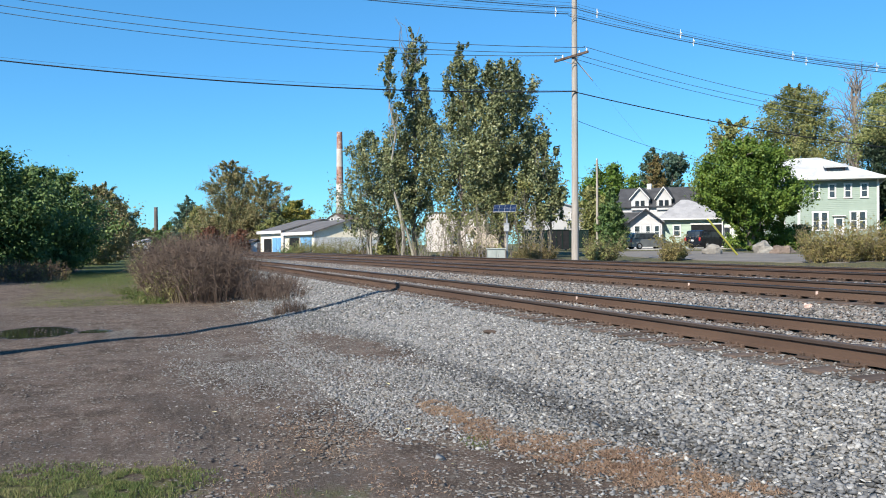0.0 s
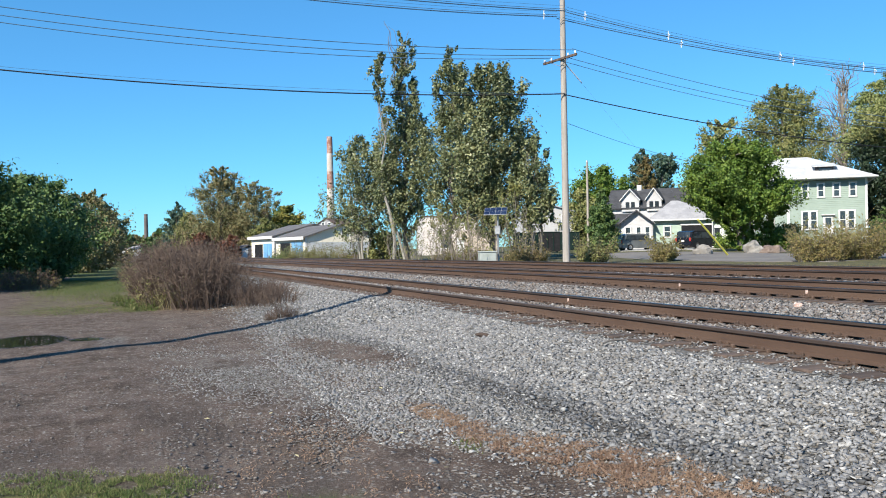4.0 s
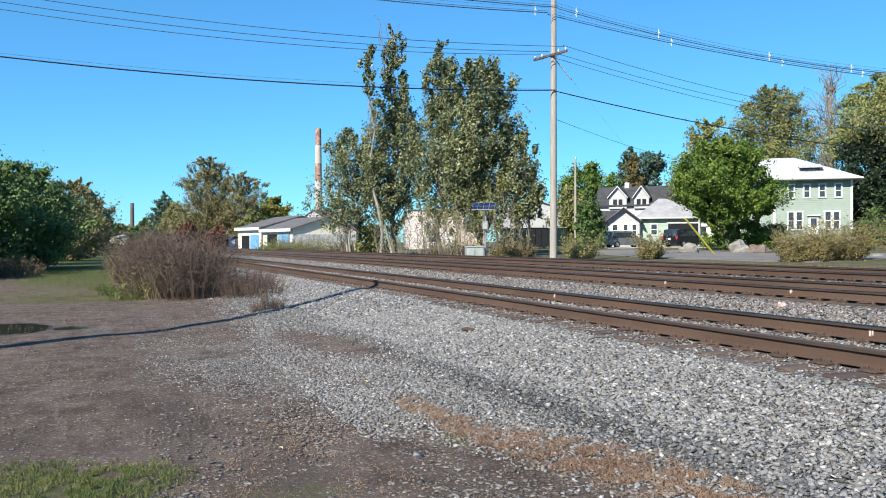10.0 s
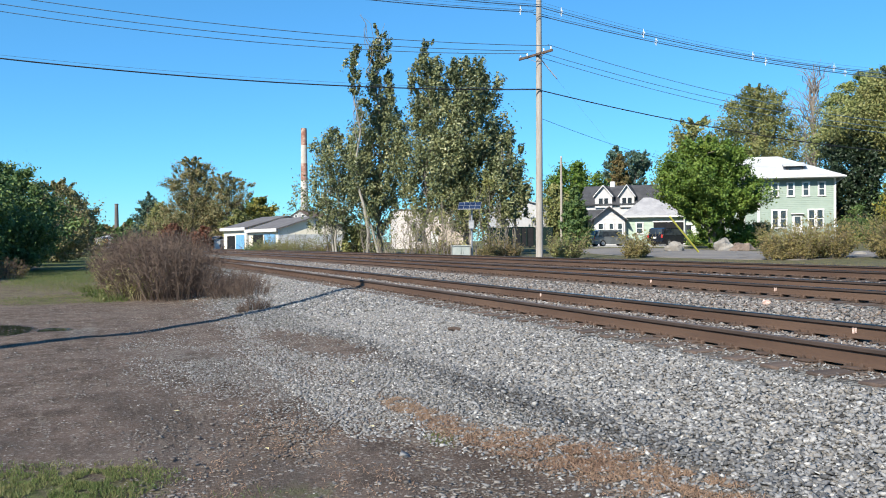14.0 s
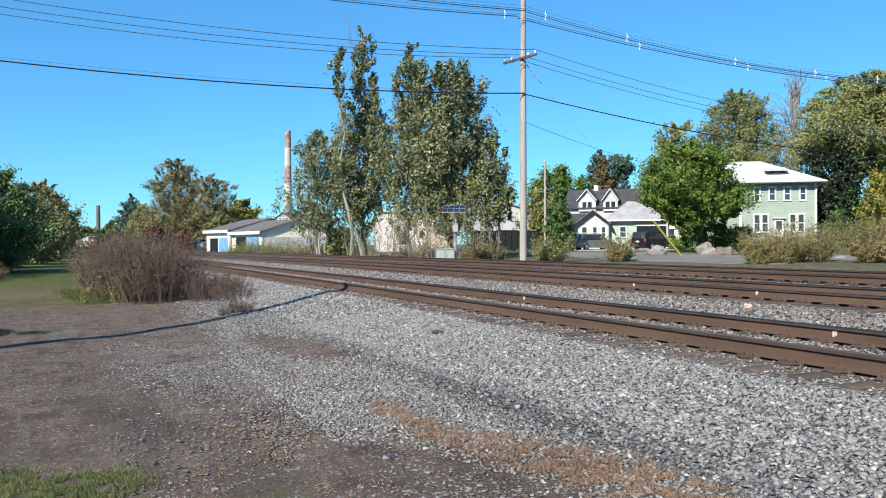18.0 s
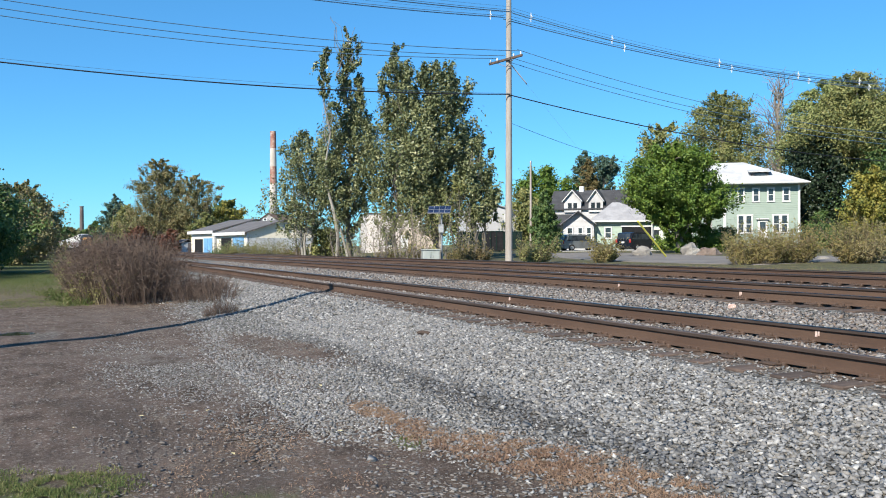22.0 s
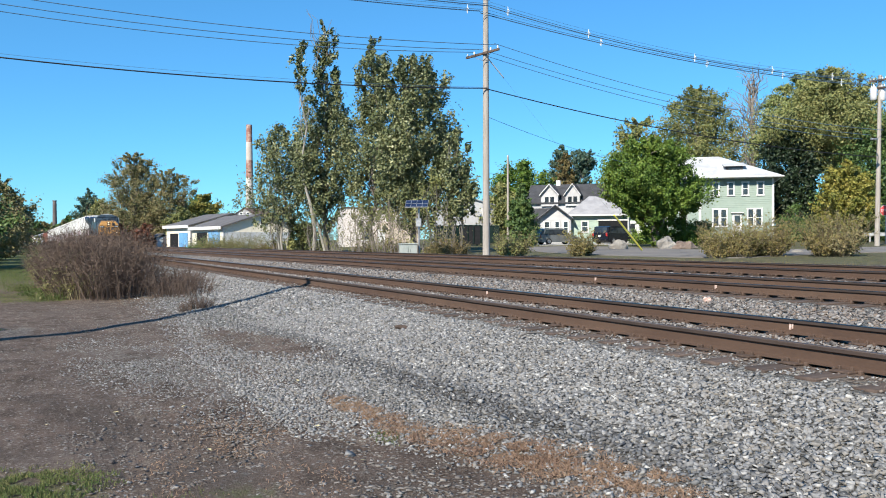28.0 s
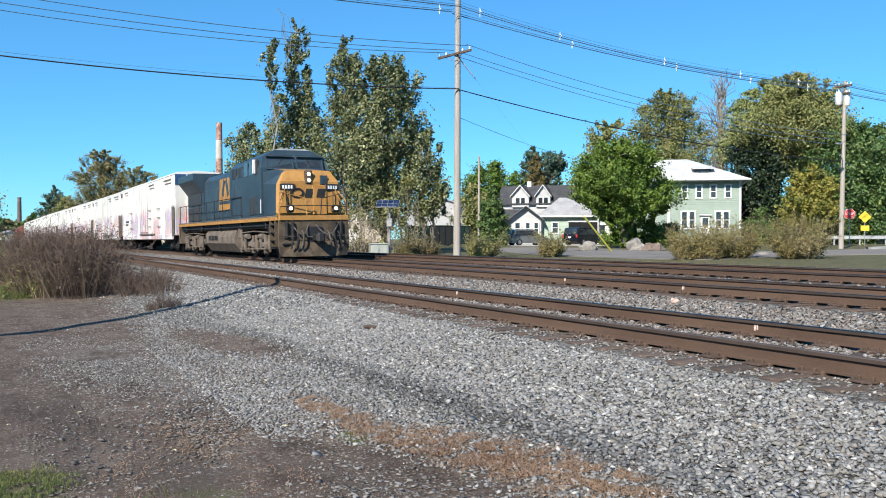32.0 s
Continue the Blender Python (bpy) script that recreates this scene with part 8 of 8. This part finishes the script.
    # equipment cabin behind the cab, engine hood, radiator
    part("equipment_cabin", Geo().prism([(-1.42, 1.78), (1.42, 1.78), (1.42, 4.2), (1.1, 4.5), (-1.1, 4.5), (-1.42, 4.2)], "x", -8.8, -6.02), M_BLUE, th)
    for s in (-1, 1):
        for k in range(3):
            part("cabinet_door", Geo().box((-6.5 - k * 0.85, s * 1.43, 2.9), (0.76, 0.04, 1.9), 0.02), M_BLUE, th)
        for k in range(2):
            part("vent", Geo().box((-6.6 - k * 1.1, s * 1.44, 3.95), (0.7, 0.05, 0.5), 0.02), M_GRILLE, th)
    part("engine_hood", Geo().prism([(-0.95, 1.78), (0.95, 1.78), (0.95, 4.05), (0.7, 4.35), (-0.7, 4.35), (-0.95, 4.05)], "x", -16.5, -8.82), M_BLUE, th)
    for s in (-1, 1):
        for k in range(9):
            part("hood_door", Geo().box((-9.3 - k * 0.8, s * 0.965, 2.75), (0.72, 0.04, 1.6), 0.02), M_BLUE, th)
        # the yellow side panel with dark emblem shapes
        yp = part("side_panel", Geo().prism([(-12.9, 2.35), (-12.6, 4.0), (-9.7, 4.0), (-9.4, 2.35)], "y", s * 0.985, s * 1.0), M_LYEL, th, "worn yellow side panel with dark emblem shapes")
        part("emblem", Geo().box((-11.8, s * 1.005, 3.5), (0.35, 0.02, 0.9), 0.02, rot=pose(0, 0, 0, 0, 25, 0)).box((-11.0, s * 1.005, 3.5), (0.35, 0.02, 0.9), 0.02, rot=pose(0, 0, 0, 0, -25, 0)).box((-11.4, s * 1.005, 2.75), (2.6, 0.02, 0.16)), M_BLUE, yp)
    part("exhaust", Geo().box((-12.5, 0, 4.45), (0.9, 0.6, 0.25), 0.04), M_BLACKP, th)
    part("radiator_hood", Geo().prism([(-0.98, 1.78), (0.98, 1.78), (0.98, 3.5), (-0.98, 3.5)], "x", -21.0, -16.52), M_BLUE, th)
    part("radiator", Geo().prism([(-0.98, 3.5), (0.98, 3.5), (1.52, 4.25), (1.52, 4.62), (-1.52, 4.62), (-1.52, 4.25)], "x", -21.2, -16.9), M_BLUE, th, "flared radiator wings")
    for s in (-1, 1):
        part("radiator_grille", Geo().box((-19.0, s * 1.0, 3.15), (3.6, 0.05, 0.7), 0.02), M_GRILLE, th)
        part("radiator_grille", Geo().box((-19.0, s * 1.0, 2.3), (3.6, 0.05, 0.8), 0.02), M_GRILLE, th)
        # side handrails
        part("handrail", Geo().tube([(-6.3, s * 1.5, 2.8), (-20.9, s * 1.5, 2.8)], 0.022, 6), M_BLACKP, th)
        for k in range(9):
            part("stanchion", Geo().tube([(-6.4 - k * 1.8, s * 1.5, 1.78), (-6.4 - k * 1.8, s * 1.5, 2.8)], 0.02, 5), M_BLACKP, th)
        part("handrail", Geo().tube([(-21.4, s * 1.48, 1.0), (-21.4, s * 1.48, 2.75), (-20.9, s * 1.5, 2.8)], 0.024, 6), M_LYEL, th)
    part("rear_pilot", Geo().box((-21.5, 0, 1.1), (0.16, 2.9, 1.1), 0.02), M_GRIME, th)
    part("rear_coupler", Geo().box((-21.9, 0, 0.86), (0.7, 0.26, 0.3), 0.05), M_BLACKP, th)
    return th


def make_freight_car(ln, ht, paint, label, seed, group):
    """A long insulated boxcar: its front coupler at x = 0, on two trucks."""
    r = random.Random(seed)
    th = thing("boxcar", pose(-900, 60, 0.85), label, "freight car", group)
    a, b, hw = -0.34, -ln + 0.34, 1.5
    part("body", Geo().box(((a + b) / 2, 0, (ht + 1.08) / 2), (a - b, hw * 2, ht - 1.08), 0.05), paint, th)
    part("roof", Geo().prism([(-hw - 0.03, ht - 0.1), (hw + 0.03, ht - 0.1), (hw - 0.2, ht + 0.06), (0, ht + 0.16), (-hw + 0.2, ht + 0.06)], "x", b - 0.02, a + 0.02), paint, th)
    for s in (-1, 1):
        part("side_sill", Geo().box(((a + b) / 2, s * (hw - 0.02), 1.0), (a - b - 1.5, 0.1, 0.34), 0.02), paint, th)
        part("door", Geo().box(((a + b) / 2, s * (hw + 0.05), (ht + 1.2) / 2), (3.2, 0.1, ht - 1.5), 0.03), paint, th)
        part("door_rail", Geo().box(((a + b) / 2 + 1.4, s * (hw + 0.06), 1.2), (6.2, 0.1, 0.1), 0.01), M_GRIME, th)
        for k in range(4):
            part("lock_bar", Geo().tube([((a + b) / 2 - 1.2 + 0.8 * k, s * (hw + 0.13), 1.3), ((a + b) / 2 - 1.2 + 0.8 * k, s * (hw + 0.13), ht - 0.5)], 0.03, 6), paint, th)
        n = int((a - b) / 1.55)
        for k in range(n + 1):
            x = b + 0.12 + k * (a - b - 0.24) / n
            if abs(x - (a + b) / 2) > 1.8:
                part("rib", Geo().box((x, s * (hw + 0.004), (ht + 1.08) / 2), (0.06, 0.05, ht - 1.3), 0.008), paint, th)
        for e in (a - 0.25, b + 0.25):
            ld = part("ladder", Geo().box((e - 0.2, s * (hw + 0.08), 1.98), (0.1, 0.06, 1.9)).box((e + 0.2, s * (hw + 0.08), 1.98), (0.1, 0.06, 1.9)), M_GRIME, th)
            for k in range(5):
                part("rung", Geo().tube([(e - 0.2, s * (hw + 0.08), 1.3 + 0.42 * k), (e + 0.2, s * (hw + 0.08), 1.3 + 0.42 * k)], 0.018, 5), M_GRIME, ld)
        for x, w in ((a - 2.2, 2.4), ((a + b) / 2 + 3.4, 1.9), (b + 3.2, 1.6)):
            part("roof_vent", Geo().box((x, s * (hw + 0.02), ht - 0.34), (w, 0.05, 0.07)).box((x + 0.2, s * (hw + 0.02), ht - 0.56), (w * 0.8, 0.05, 0.04)), M_GRIME, th)
        part("corner_cap", Geo().box((b + 0.5, s * (hw + 0.02), ht - 0.45), (0.6, 0.06, 0.36), 0.02), M_GRIME, th)
        for x, w in ((a - 5.0, 0.9), (a - 8.6, 0.8), (b + 6.0, 0.9)):
            for z in (1.75, 2.35, 2.95):
                part("grab_iron", Geo().tube([(x, s * (hw + 0.02), z), (x, s * (hw + 0.09), z), (x - w, s * (hw + 0.09), z), (x - w, s * (hw + 0.02), z)], 0.022, 5), M_GRIME, th)
        part("placard", Geo().box((b + 3.4, s * (hw + 0.03), 2.3), (1.6, 0.02, 0.12)).box((b + 3.2, s * (hw + 0.03), 2.05), (1.2, 0.02, 0.1)), M_BLACKP, th)
    for e, d in ((a, 1), (b, -1)):
        part("end_post", Geo().box((e + d * 0.06, -0.7, (ht + 1.1) / 2), (0.14, 0.12, ht - 1.3), 0.02).box((e + d * 0.06, 0.7, (ht + 1.1) / 2), (0.14, 0.12, ht - 1.3), 0.02), paint, th)
        part("coupler", Geo().box((e + d * 0.3, 0, 0.86), (0.7, 0.26, 0.3), 0.05), M_BLACKP, th)
        part("brake_hose", Geo().tube([(e + d * 0.2, 0.4, 0.8), (e + d * 0.4, 0.45, 0.45), (e + d * 0.55, 0.4, 0.4)], 0.03, 5), M_BLACKP, th)
    part("underframe", Geo().box(((a + b) / 2, 0, 0.95), (a - b - 0.4, 0.7, 0.4), 0.03).box(((a + b) / 2, 0.5, 0.7), (1.6, 0.7, 0.5), 0.05), M_BLACKP, th)
    for x in (a - 1.9, b + 1.9):
        truck(th, x, (-0.88, 0.88), 0.88, M_BLACKP, 0.46, 1.02)
    part("blue_end_panel", Geo().box((a + 0.012, 0, ht - 0.42), (0.02, hw * 2 - 0.1, 0.7)), M_ENDBLUE, th, "blue upper end panel")
    return th


LOCO = make_loco()
TRAIN = [(LOCO, 22.3)]
first = make_freight_car(24.0, 5.05, M_CAR[0], "long white insulated boxcar with faded graffiti behind the locomotive", 1, "freight train cars")
TRAIN.append((first, 24.0))
WHITE = [make_freight_car(20.3, 5.0, M_CAR[k], "dirty white boxcar with rust streaks and faded graffiti", 2 + k, "freight train cars") for k in (1, 2)]
for k in range(8):
    c = WHITE[k] if k < 2 else copy_thing(WHITE[k % 2], pose(-900, 80 + 6 * k, 0.85))
    TRAIN.append((c, 20.3))
RED = make_freight_car(17.0, 4.6, M_REDCAR, "oxide red boxcar at the back of the train", 9, "freight train cars")
for k in range(4):
    c = RED if k == 0 else copy_thing(RED, pose(-900, 140 + 6 * k, 0.85))
    TRAIN.append((c, 17.0))


# ---- motion of the train along the middle track ----
SPEED, NOSE_END = 24.2, -33.7


def on_track(x_front, ln):
    """Pose of a car whose front coupler is at x_front: its trucks sit on the curved track."""
    xa, xb = x_front - 3.0, x_front - ln + 3.0
    ya, yb = 11.6 - float(swing(xa)), 11.6 - float(swing(xb))
    t = math.degrees(math.atan2(ya - yb, xa - xb))
    xf = x_front
    yf = ya + (ya - yb) / (xa - xb) * 3.0
    return pose(xf, yf, 0.8495, 1.1, 0, t)


def motions():
    times = [0, 4, 8, 12, 16, 20] + [22 + 0.5 * k for k in range(21)]
    back = 0.0
    for ob, ln in TRAIN:
        walk(ob, [(t, on_track(NOSE_END - SPEED * (32.0 - t) - back, ln)) for t in times])
        back += ln


motions()
